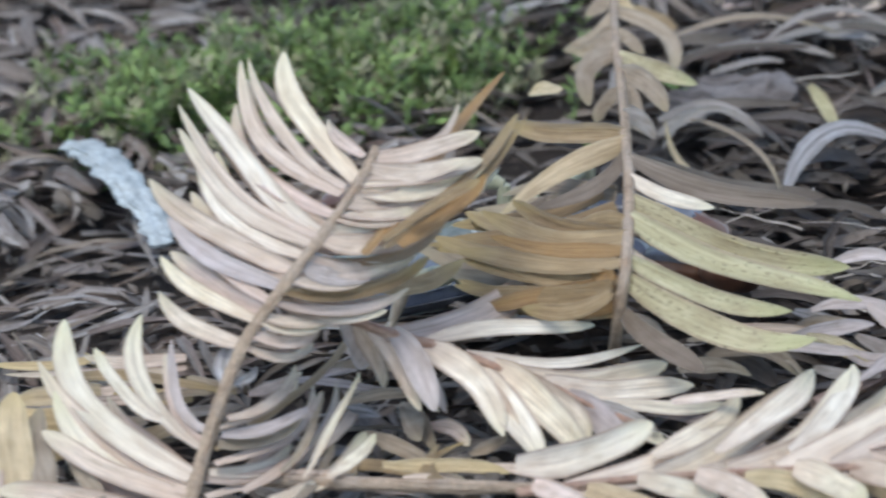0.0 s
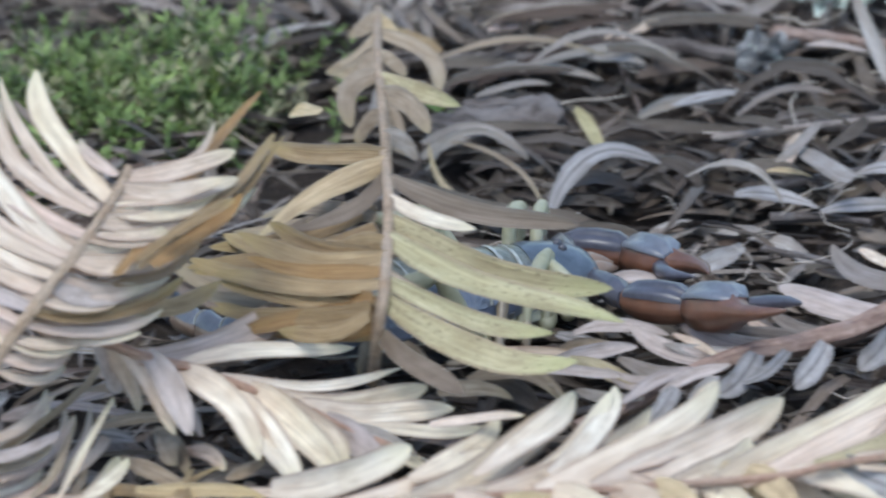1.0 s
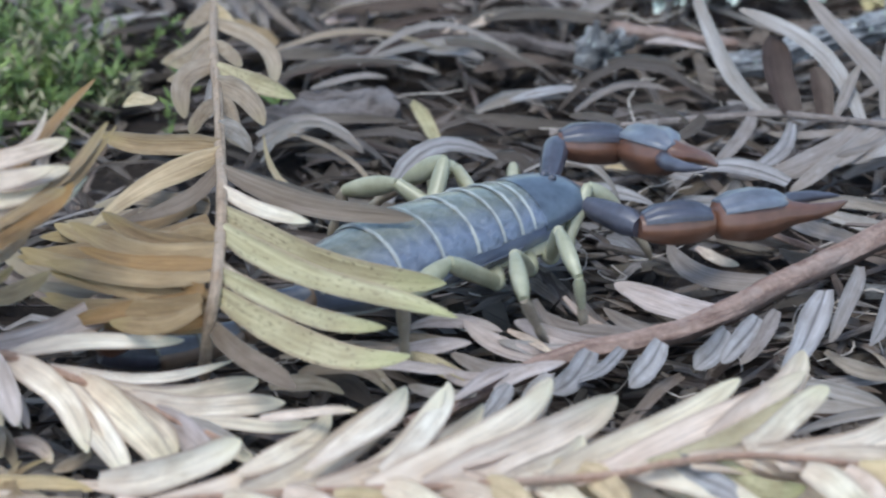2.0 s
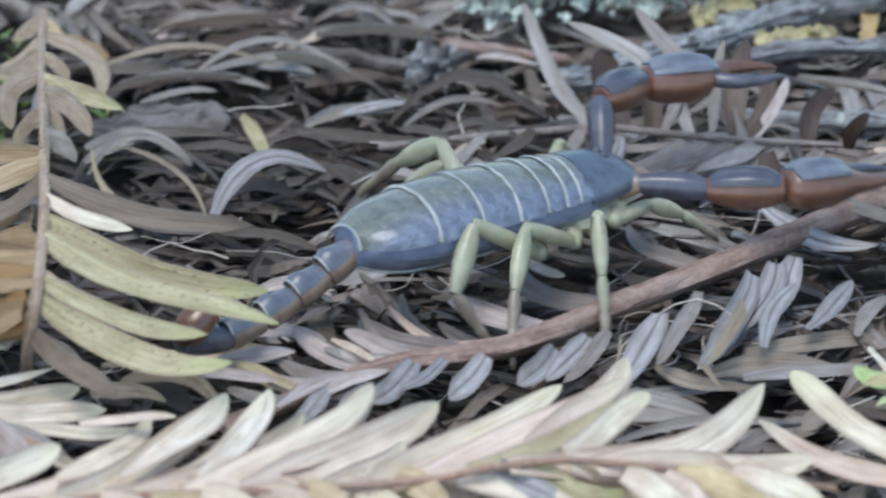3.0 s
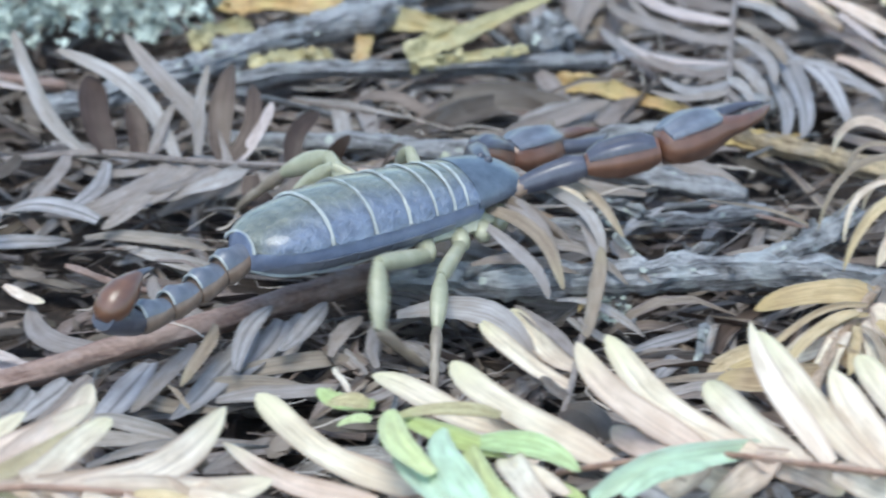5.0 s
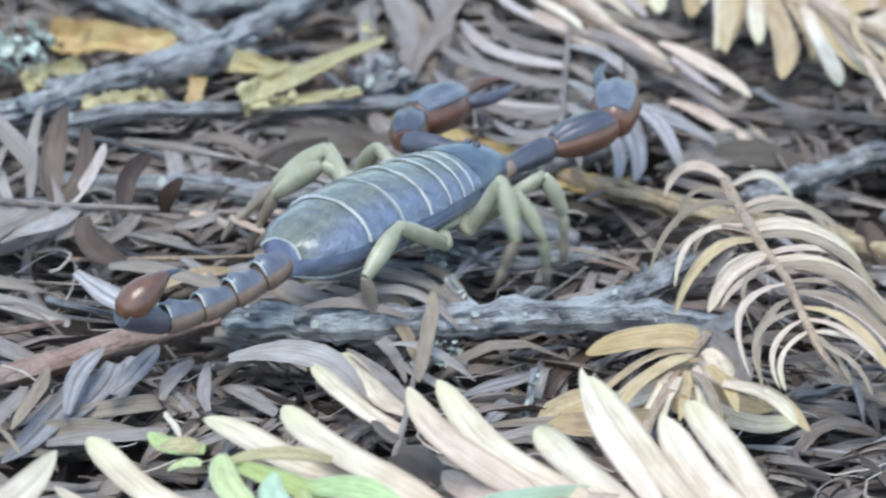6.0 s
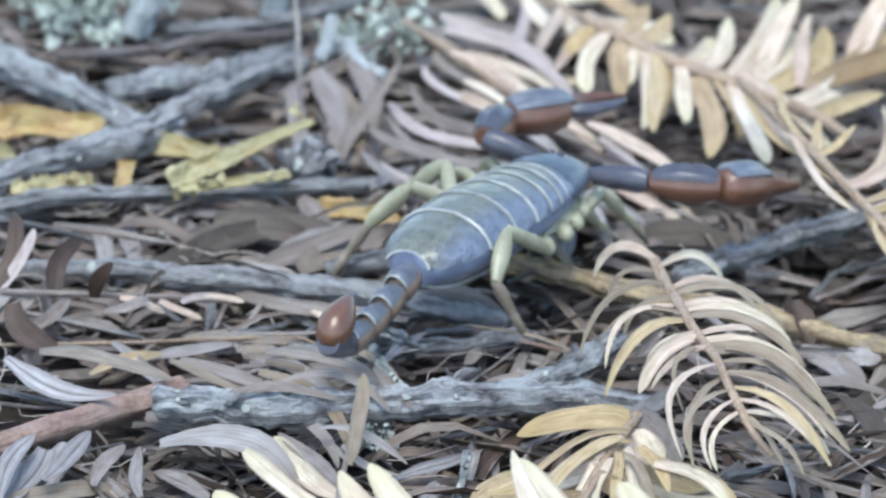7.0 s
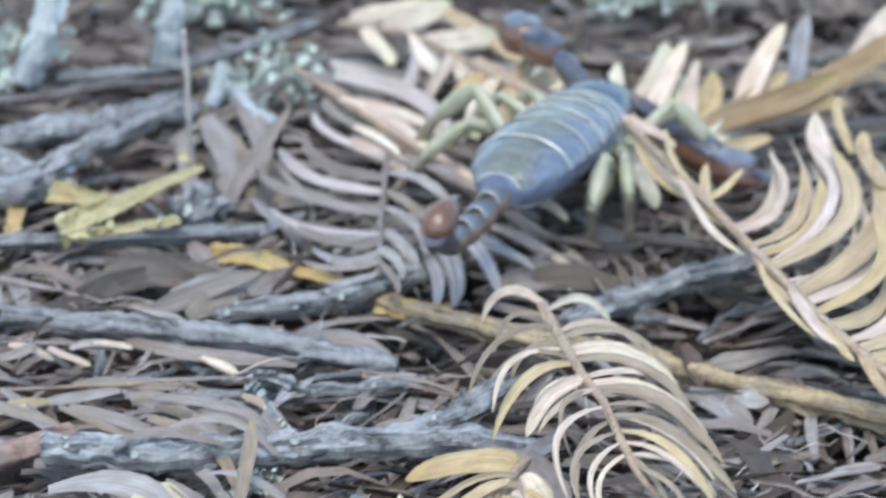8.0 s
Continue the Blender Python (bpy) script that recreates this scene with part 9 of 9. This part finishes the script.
def half_width(x):
    """The back's half width along the body."""
    return float(np.interp(x, [-15, -13.5, -11, -8, -4, 0, 4, 8, 11, 14, 15.4], [2.7, 3.7, 4.6, 5.1, 5.25, 5.15, 4.8, 4.3, 3.9, 3.2, 2.4]))


def top(x):
    return float(np.interp(x, [-15, -12, -8, -3, 3, 8, 11, 15.4], [1.6, 2.5, 3.2, 3.5, 3.2, 2.7, 2.4, 1.3]))


BODY_Z = 4.4


def build_scorpion():
    s = thing("scorpion", "slate-blue scorpion with pale olive legs walking over conifer litter", "scorpion")
    xs = [-15.0, -14.2, -13, -11, -8, -5, -2, 1, 4, 7, 9]
    part("abdomen", loft([(x, 0, BODY_Z, half_width(x) * (0.8 if x < -14.9 else 0.985), top(x) * 0.93, 3.1 if x > -13 else 2.2) for x in xs], 26), FLANK, s, "soft lavender flank skin with blue sky sheen painted in")
    edges = [8.4, 7.1, 5.5, 3.3, 0.2, -3.7, -8.2, -14.9]
    for i in range(7):
        x0, x1 = edges[i] + 0.45, edges[i + 1]
        rings = []
        for k in range(9):
            u = k / 8
            x = x0 + (x1 - x0) * u
            swell = 0.985 + 0.05 * math.sin(math.pi * (0.08 + 0.8 * u)) + 0.03 * u * u
            if i == 6:
                swell *= 1 - 0.16 * max(0, (u - 0.75) / 0.25) ** 2
            rings.append((x, 0, BODY_Z + 0.03 + 0.06 * u, half_width(x) * swell, top(x) * swell, 1.0))
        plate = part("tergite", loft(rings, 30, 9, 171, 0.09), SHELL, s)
        x, _, z, w, up, _ = rings[-1]
        arc = [radians(a) for a in range(7, 174, 6)]
        line = [Vector((x + 0.1 - 0.35 * abs(math.cos(a)) ** 3, w * math.cos(a), z - 0.05 + up * math.sin(a))) for a in arc]
        v, f, _ = tube(line, 0.165, 0.165, 8, 0.7, 0.9, seed=i * 2.3)
        part("rim", (v, f), RIM, plate, "pale rear rim of a back plate")
    for i in range(5):
        x0, x1 = 5.5 - 3.6 * i, 1.7 - 3.6 * i - (2.2 if i == 4 else 0)
        rings = []
        for k in range(6):
            u = k / 5
            x = x0 + (x1 - x0) * u
            narrow = 1 - 0.3 * u ** 3 if i == 4 else 1
            rings.append((x, 0, BODY_Z - 0.15, half_width(x) * (1.0 + 0.012 * u) * narrow, 1, (3.05 + 0.12 * u) * (1 - 0.35 * u ** 3 if i == 4 else 1)))
        plate = part("sternite", loft(rings, 16, 192, 348, 0.2), BELLY, s)
        for a in (radians(226), radians(314)):
            v, f, _ = tube([Vector((x, w * math.cos(a) * 1.01, z + d * math.sin(a) * 1.01)) for x, _, z, w, _, d in rings], 0.13, 0.13, 6, 0.4, 0.9, seed=i)
            part("rim", (v, f), RIM, plate, "pale edge of a belly plate")
    rings = [(x, 0, BODY_Z + 0.15, half_width(x) * f, top(x) * g, 1.5) for x, f, g in ((8.3, 1.02, 1.03), (9.2, 1.04, 1.09), (10.4, 1.03, 1.1), (11.6, 1.0, 1.12), (12.9, 0.97, 1.1), (13.9, 0.95, 1.0), (14.6, 0.88, 0.8), (15.0, 0.68, 0.42))]
    head = part("carapace", loft(rings, 24, ridge=0.012), HEAD, s, "smooth blue-black head shield")
    for y in (-0.55, 0.55):
        part("eye", loft([(11.9 + 0.45 * math.cos(a), y, BODY_Z + 2.5, 0.38 * math.sin(a) + 0.01, 0.5 * math.sin(a) + 0.01, 0.2) for a in np.linspace(0, math.pi, 7)], 8), CLAW, head)
        part("chelicera", loft([(14.4, y * 1.9, 4.3, 0.85, 0.8, 0.8), (15.5, y * 1.8, 4.2, 0.95, 0.9, 0.85), (16.6, y * 1.4, 4.0, 0.6, 0.55, 0.5), (17.4, y, 3.8, 0.15, 0.15, 0.15)], 10), TAIL, s)
    part("breast", loft([(0.5, 0, 2.2, 2.4, 0.8, 0.6), (3, 0, 2.2, 4.2, 1.3, 1.1), (8, 0, 2.2, 4.3, 1.4, 1.1), (12, 0, 2.5, 3.5, 1.2, 0.9), (13.8, 0, 2.9, 2.4, 1, 0.6)], 16), LEG, s, "pale olive leg bases")
    return s


HIPS = {1: (11.0, 3.8, 2.0), 2: (8.6, 4.5, 1.7), 3: (5.8, 5.0, 1.6), 4: (1.8, 5.3, 1.6)}
FEMUR, PATELLA, DISTAL = (5.8, 6.6, 7.3, 8.2), (4.8, 5.4, 6.0, 6.4), (5.6, 6.2, 6.8, 7.4)


def build_leg(s, k, side):
    """Leg k of one side: hip, femur, patella, tibia and foot."""
    x, y, z = HIPS[k]
    hip = part("leg", loft([(0, 0, 0, 0.65, 0.65, 0.65), (0.6, 0, 0.1, 0.95, 0.95, 0.95), (1.9, 0, 0.1, 0.95, 0.95, 0.95), (2.7, 0, 0, 0.75, 0.75, 0.75), (3.1, 0, 0, 0.35, 0.35, 0.35)], 10), LEG, s, "", lie(Vector((x + 1.0, side * (y - 2.2), z + 0.3)) * SM, Vector((x, side * y, z)) * SM, 0, Vector((0, 0, 1))))
    f, p, d = FEMUR[k - 1], PATELLA[k - 1], DISTAL[k - 1]
    g = (0.7, 0.75, 0.8, 0.86)[k - 1]
    segs = [
        part("femur", rod(f, [g * r for r in (0.78, 0.9, 0.96, 1.0, 0.98, 0.76)], 12, 0.88), LEG, hip),
        part("patella", rod(p, [g * r for r in (0.66, 1.08, 1.26, 1.2, 1.0, 0.66)], 12, 0.8, 0.06), LEG, hip),
        part("tibia", rod(d * 0.52, [g * r for r in (0.52, 0.8, 0.78, 0.66, 0.5)], 10, 0.9), LEG_TIP if k > 2 else LEG, hip),
        part("tarsus", loft([(d * 0.5, 0, 0, 0.36, 0.36, 0.36), (d * 0.6, 0, 0, 0.5, 0.5, 0.5), (d * 0.85, 0, -0.05, 0.4, 0.4, 0.4), (d * 0.96, 0, -0.2, 0.26, 0.26, 0.26), (d * 1.03, 0, -0.45, 0.07, 0.07, 0.07)], 8), LEG_TIP, hip, "brownish slender foot"),
    ]
    return hip, segs


def build_arm(s, side):
    """A pincer arm: shoulder, femur, patella, palm with its fixed finger, and the free finger."""
    shoulder = part("pincer_arm", loft([(12.4, side * 2.0, 3.6, 0.9, 0.9, 0.9), (13.4, side * 2.3, 4.2, 1.15, 1.1, 1.1), (14.3, side * 2.7, 4.5, 0.9, 0.9, 0.9)], 10), TAIL, s, "dark reddish-brown pincer arm")
    femur = part("femur", rod(6.5, [0.8, 1.05, 1.2, 1.3, 1.35, 0.95], 24, 0.9, 0.12, ridge=0.05), CLAW, shoulder)
    patella = part("patella", rod(7.0, [1.0, 1.6, 1.85, 1.88, 1.75, 1.2], 24, 1.0, 0.0, ridge=0.04), CLAW_RED, shoulder, "red-brown arm segment")
    # Added shells paint the bluish sheen on top of patella and palm.
    part("crest", loft([(0.3, 0, 0.3, 1.1, 1.0, 0.2), (1.5, 0, 0.34, 1.76, 1.6, 0.2), (3.4, 0, 0.38, 1.94, 1.76, 0.2), (5.4, 0, 0.36, 1.88, 1.7, 0.2), (6.7, 0, 0.3, 1.25, 1.1, 0.2)], 24, 24, 156, 0.25, 0.05), CLAW, patella, "dark blue-grey sheen added as a shell on an arm segment")
    palm = part("palm", loft([(0, 0, 0, 0.75, 0.75, 0.75), (0.6, 0, 0, 1.8, 1.7, 1.7), (2.2, 0, 0, 2.3, 2.05, 2.15), (4.5, 0, 0, 2.45, 2.1, 2.25), (6.4, 0, 0, 2.1, 1.8, 1.85), (7.8, side * 0.7, 0, 1.25, 1.1, 1.1), (9.5, side * 1.2, 0, 0.85, 0.78, 0.78), (11.8, side * 1.1, 0, 0.58, 0.55, 0.55), (13.6, side * 0.45, 0, 0.26, 0.26, 0.26), (14.1, side * 0.2, 0, 0.08, 0.08, 0.08)], 24, ridge=0.05), CLAW_RED, shoulder, "glossy red-brown claw palm and fixed finger")
    crest = part("crest", loft([(0.6, 0, 0.35, 1.72, 1.6, 0.2), (2.2, 0, 0.42, 2.36, 1.95, 0.2), (4.5, 0, 0.42, 2.52, 2.0, 0.2), (6.4, 0, 0.38, 2.14, 1.7, 0.2), (7.6, 0, 0.3, 1.1, 1.0, 0.2)], 24, 34, 146, 0.25, 0.06), TAIL_TOP, shoulder, "blue-grey sheen added as a shell on a claw")
    finger = part("free_finger", loft([(6.4, -side * 0.5, 0, 0.5, 0.6, 0.6), (7.4, -side * 1.0, 0, 0.85, 0.75, 0.75), (9.2, -side * 1.45, 0, 0.75, 0.7, 0.7), (11.6, -side * 1.2, 0, 0.55, 0.52, 0.52), (13.4, -side * 0.4, 0, 0.24, 0.24, 0.24), (13.9, -side * 0.1, 0, 0.08, 0.08, 0.08)], 12), CLAW, shoulder, "dark free finger of a claw")
    return [femur, patella, palm, crest, finger]


TAIL_LENGTHS = (3.5, 3.6, 3.8, 4.0, 5.2)


def build_tail(s):
    """Five tail segments and the sting, each turned at its own joint."""
    out = []
    for i, n in enumerate(TAIL_LENGTHS):
        r = (1.5, 1.42, 1.36, 1.32, 1.34)[i]
        seg = part("tail_segment", loft([(-0.2, 0, 0, r * 0.6, r * 0.6, r * 0.6), (0.25, 0, 0, r * 0.92, r * 0.85, r * 0.9), (n * 0.45, 0, 0, r, r * 0.88, r), (n * 0.85, 0, 0, r * 1.02, r, r), (n, 0, 0, r * 0.85, r * 0.85, r * 0.8)], 14), TAIL if i < 4 else CLAW, s, "" if i < 4 else "nearly black last tail segment")
        v, f = loft([(0.3, 0, 0.1, r * 0.85, r * 0.8, 0.1), (n * 0.45, 0, 0.14, r * 0.9, r * 1.0, 0.1), (n * 0.78, 0, 0.16, r * 0.97, r * 1.38, 0.1), (n * 0.97, 0, 0.14, r * 0.85, r * 1.18, 0.1)], 12, 20, 160, 0.2)
        plate = part("plate", (v, f), TAIL_TOP if i < 4 else CLAW, seg, "blue-grey keeled tail plate")
        if i < 4:
            v, f, _ = tube([Vector((n * 1.0, r * 0.86 * math.cos(radians(a)), 0.14 + r * 1.2 * math.sin(radians(a)))) for a in range(24, 157, 10)], 0.12, 0.12, 6, 0.3, 0.5)
            part("rim", (v, f), RIM, seg, "pale rear rim of a tail plate")
        out.append(seg)
    bulb = part("sting", loft([(-0.2, 0, 0, 0.7, 0.6, 0.6), (0.5, 0, 0, 1.4, 1.2, 1.35), (1.7, 0, 0, 1.75, 1.45, 1.7), (3.2, 0, 0, 1.6, 1.3, 1.5), (4.7, 0, 0.05, 1.0, 0.85, 0.9), (5.6, 0, 0.15, 0.5, 0.45, 0.45)], 14), STING, s, "amber-brown sting bulb")
    part("stinger", loft([(5.3, 0, 0.1, 0.5, 0.45, 0.45), (6.2, 0, 0.4, 0.34, 0.3, 0.3), (7.0, 0, 0.95, 0.2, 0.18, 0.18), (7.5, 0, 1.5, 0.05, 0.05, 0.05)], 8), CLAW, bulb, "dark curved stinger tip")
    out.append(bulb)
    return out


SCORPION = build_scorpion()
LEGS = {(k, side): build_leg(SCORPION, k, side) for k in (1, 2, 3, 4) for side in (-1, 1)}
ARMS = {-1: build_arm(SCORPION, -1), 1: build_arm(SCORPION, 1)}
TAIL_PARTS = build_tail(SCORPION)


# ---- how it walks ----
def smooth(rows, t):
    """Values between rows, with a smooth glide through them."""
    ts = [r[0] for r in rows]
    if t <= ts[0]:
        return list(rows[0][1:])
    if t >= ts[-1]:
        return list(rows[-1][1:])
    i = max(k for k in range(len(ts)) if ts[k] <= t)
    a, b = rows[i], rows[i + 1]
    p, q = rows[max(i - 1, 0)], rows[min(i + 2, len(rows) - 1)]
    h = b[0] - a[0]
    u = (t - a[0]) / h
    out = []
    for c in range(1, len(a)):
        m0 = (b[c] - p[c]) / (b[0] - p[0]) * h
        m1 = (q[c] - a[c]) / (q[0] - a[0]) * h
        out.append((2 * u ** 3 - 3 * u * u + 1) * a[c] + (u ** 3 - 2 * u * u + u) * m0 + (3 * u * u - 2 * u ** 3) * b[c] + (u ** 3 - u * u) * m1)
    return out


def body_pose(t):
    x, y, yaw = smooth(BODY_ROWS, t)
    low = 6.4 * min(1, max(0, (2.3 - t) / 1.0)) + 2.2 * min(1, max(0, (1.0 - t) / 0.6))
    return pose(x * MM, y * MM, (6.2 - low + 0.15 * math.sin(t * 11)) * MM, 1.2 * math.sin(t * 7), 0.8 * math.sin(t * 9), yaw)


def stepped(rows, t):
    """A foot that stands at each row's place and swings to the next one between, with the leg's lean and fold."""
    ts = [r[0] for r in rows]
    lean, fold = smooth([(r[0], r[4], r[5]) for r in rows], t)
    if t >= ts[-1]:
        return Vector(rows[-1][1:4]) * MM, lean, fold
    i = max(k for k in range(len(ts)) if ts[k] <= t)
    a, b = rows[i], rows[i + 1]
    u = min(1, max(0, ((t - a[0]) / (b[0] - a[0]) - 0.2) / 0.6))
    u = u * u * (3 - 2 * u)
    p = Vector(a[1:4]).lerp(Vector(b[1:4]), u)
    p.z += min(2.0, math.hypot(b[1] - a[1], b[2] - a[2]) * 0.25) * math.sin(math.pi * u)
    return p * MM, lean, fold


REST_FAR = {1: (18, 12), 2: (9, 15.5), 3: (1, 16.5)}
PHASE_FAR = {1: 0.25, 2: 0.0, 3: 0.25}


def far_foot(k, t):
    """The legs on the other side: a regular gait, feet standing while the body passes over them."""
    period, near = 0.5, 0.5 + 0.5 * min(1, max(0, (t - 1.0) / 0.8))
    r = Vector((REST_FAR[k][0] * (0.6 + 0.4 * near), REST_FAR[k][1] * near, 0.2)) * MM
    n = math.floor((t + PHASE_FAR[k]) / period)
    start = n * period - PHASE_FAR[k]
    a = body_pose(min(8, max(0, start + period * 0.3))) @ r
    b = body_pose(min(8, max(0, start + period * 1.3))) @ r
    u = min(1, max(0, ((t - start) / period - 0.55) / 0.45))
    u = u * u * (3 - 2 * u)
    p = a.lerp(b, u)
    p.z = (0.8 + 2.2 * math.sin(math.pi * u)) * MM
    return p


def leg_pose(k, side, foot, lean=0.0, fold=None):
    """Poses of femur, patella and the rest in the body's space, for a foot in the body's space."""
    x, y, z = HIPS[k]
    hip = Vector((x, side * y, z))
    f, p, d = FEMUR[k - 1], PATELLA[k - 1], DISTAL[k - 1]
    way = foot / SM - hip
    far = way.length
    way.normalize()

    def bent(fold):
        lower = math.sqrt(p * p + d * d + 2 * p * d * math.cos(fold))
        reach = min(max(far, abs(lower - f) + 0.4), f + lower - 0.25)
        return reach, math.acos(max(-1, min(1, (f * f + reach * reach - lower * lower) / (2 * f * reach))))

    if fold is None:
        # the knee stays low: the outer joint folds further where the foot stands close
        low_fold, high_fold = radians(12), radians(100)
        steep = radians(24) - math.asin(way.z)
        for _ in range(14):
            fold = 0.5 * (low_fold + high_fold)
            if bent(fold)[1] > steep:
                low_fold = fold
            else:
                high_fold = fold
    else:
        fold = radians(fold)
    reach, lift = bent(fold)
    s = Vector((0, 0, 1)).cross(way).normalized()
    n = way.cross(s) * math.cos(radians(lean)) + s * math.sin(radians(lean))
    d1 = way * math.cos(lift) + n * math.sin(lift)
    knee = hip + d1 * f
    low = (hip + way * reach - knee).normalized()
    m = (n - low * n.dot(low)).normalized()
    o = math.atan2(d * math.sin(fold), p + d * math.cos(fold))
    d2 = low * math.cos(o) + m * math.sin(o)
    d3 = low * math.cos(o - fold) + m * math.sin(o - fold)
    side_way = n.cross(way)
    out = []
    for at, dx in ((hip, d1), (knee, d2), (knee + d2 * p, d3)):
        turn = Matrix((dx, side_way, dx.cross(side_way))).transposed().to_4x4()
        out.append(Matrix.Translation(at * SM) @ turn)
    return out


def turned(at, az, el):
    """A limb's frame at a joint, pointing by azimuth and elevation."""
    return Matrix.Translation(at * SM) @ pose(0, 0, 0, 0, -el, az)


def motions():
    times = [round(0.1 * i, 1) for i in range(81)]
    # the red-brown sprig is pressed down and swung aside as the scorpion climbs over it
    pivot, side = Vector((48.6, -38.4, 3.8)) * MM, Vector((-0.666, 0.745, 0.0))
    base = Matrix.Translation(-pivot) @ Matrix.Translation(RED_SPRIG.location)
    sway = ((0.0, 0.0), (2.4, 0.0), (3.0, 0.35), (3.5, 0.6), (4.0, 0.75), (5.0, 1.0), (8.0, 1.0))
    walk(RED_SPRIG, [(t, Matrix.Translation(pivot + Vector((0, 0, -0.5 * u)) * MM) @ Matrix.Rotation(radians(-12 * u), 4, "Z") @ Matrix.Rotation(radians(2 * u), 4, side) @ base) for t, u in sway])
    low = Matrix.Translation(PRESSED_SPRIG.location)
    walk(PRESSED_SPRIG, [(t, Matrix.Translation(Vector((2.6 * u, 3.0 * u, -5.4 * u)) * MM) @ low) for t, u in ((0.0, 0.0), (5.2, 0.0), (5.6, 0.4), (6.1, 1.0), (8.0, 1.0))])
    walk(SCORPION, [(t, body_pose(t)) for t in times])
    feet = {1: FOOT_1, 2: FOOT_2, 3: FOOT_3, 4: FOOT_4}
    for (k, side), (hip, segs) in LEGS.items():
        rows = [[], [], []]
        back = hip.matrix_basis.inverted()
        for t in times:
            if side < 0 or k == 4:
                foot, lean, fold = stepped(feet[k] if side < 0 else FAR_4, t)
            else:
                foot, lean, fold = far_foot(k, t), 0.0, None
            for row, m in zip(rows, leg_pose(k, side, body_pose(t).inverted() @ foot, lean, fold)):
                row.append((t, back @ m))
        for seg, row in zip(segs, (rows[0], rows[1], rows[2], rows[2])):
            walk(seg, row)
    for side, table in ((-1, ARM_R), (1, ARM_L)):
        rows = [[], [], []]
        for t in times:
            a1, e1, a2, e2, a3, e3 = smooth(table, t)
            p = Vector((14.0, side * 2.6, 4.5))
            for row, a, e, n in zip(rows, (a1, a2, a3), (e1, e2, e3), (6.5, 7.0, 0)):
                row.append((t, turned(p, a, e)))
                p = p + Vector((math.cos(radians(a)) * math.cos(radians(e)), math.sin(radians(a)) * math.cos(radians(e)), math.sin(radians(e)))) * n
        femur, patella, palm, crest, finger = ARMS[side]
        hinge = Vector((6.6, -side * 0.6, 0)) * SM
        gape = [(t, m @ Matrix.Translation(hinge) @ pose(0, 0, 0, 0, 0, -side * (9 + 5 * math.sin(t * 2.3 + side))) @ Matrix.Translation(-hinge)) for t, m in rows[2]]
        for ob, row in ((femur, rows[0]), (patella, rows[1]), (palm, rows[2]), (crest, rows[2]), (finger, gape)):
            walk(ob, row)
    rows = [[] for _ in TAIL_PARTS]
    for t in times:
        bend, droop = smooth(TAIL_ROWS, t)
        bend += 2.5 * math.sin(t * 3.1)
        p = Vector((-14.4, 0, 3.7))
        for i, row in enumerate(rows):
            az = 180 + bend * (0.7, 1.0, 1.1, 1.15, 1.2, 1.2)[i]
            el = (-14, -10, -4, 2, 24, 152)[i] + droop
            row.append((t, turned(p, az, el)))
            n = (*TAIL_LENGTHS, 0)[i]
            p = p + Vector((math.cos(radians(az)) * math.cos(radians(el)), math.sin(radians(az)) * math.cos(radians(el)), math.sin(radians(el)))) * n
    for ob, row in zip(TAIL_PARTS, rows):
        walk(ob, row)


motions()
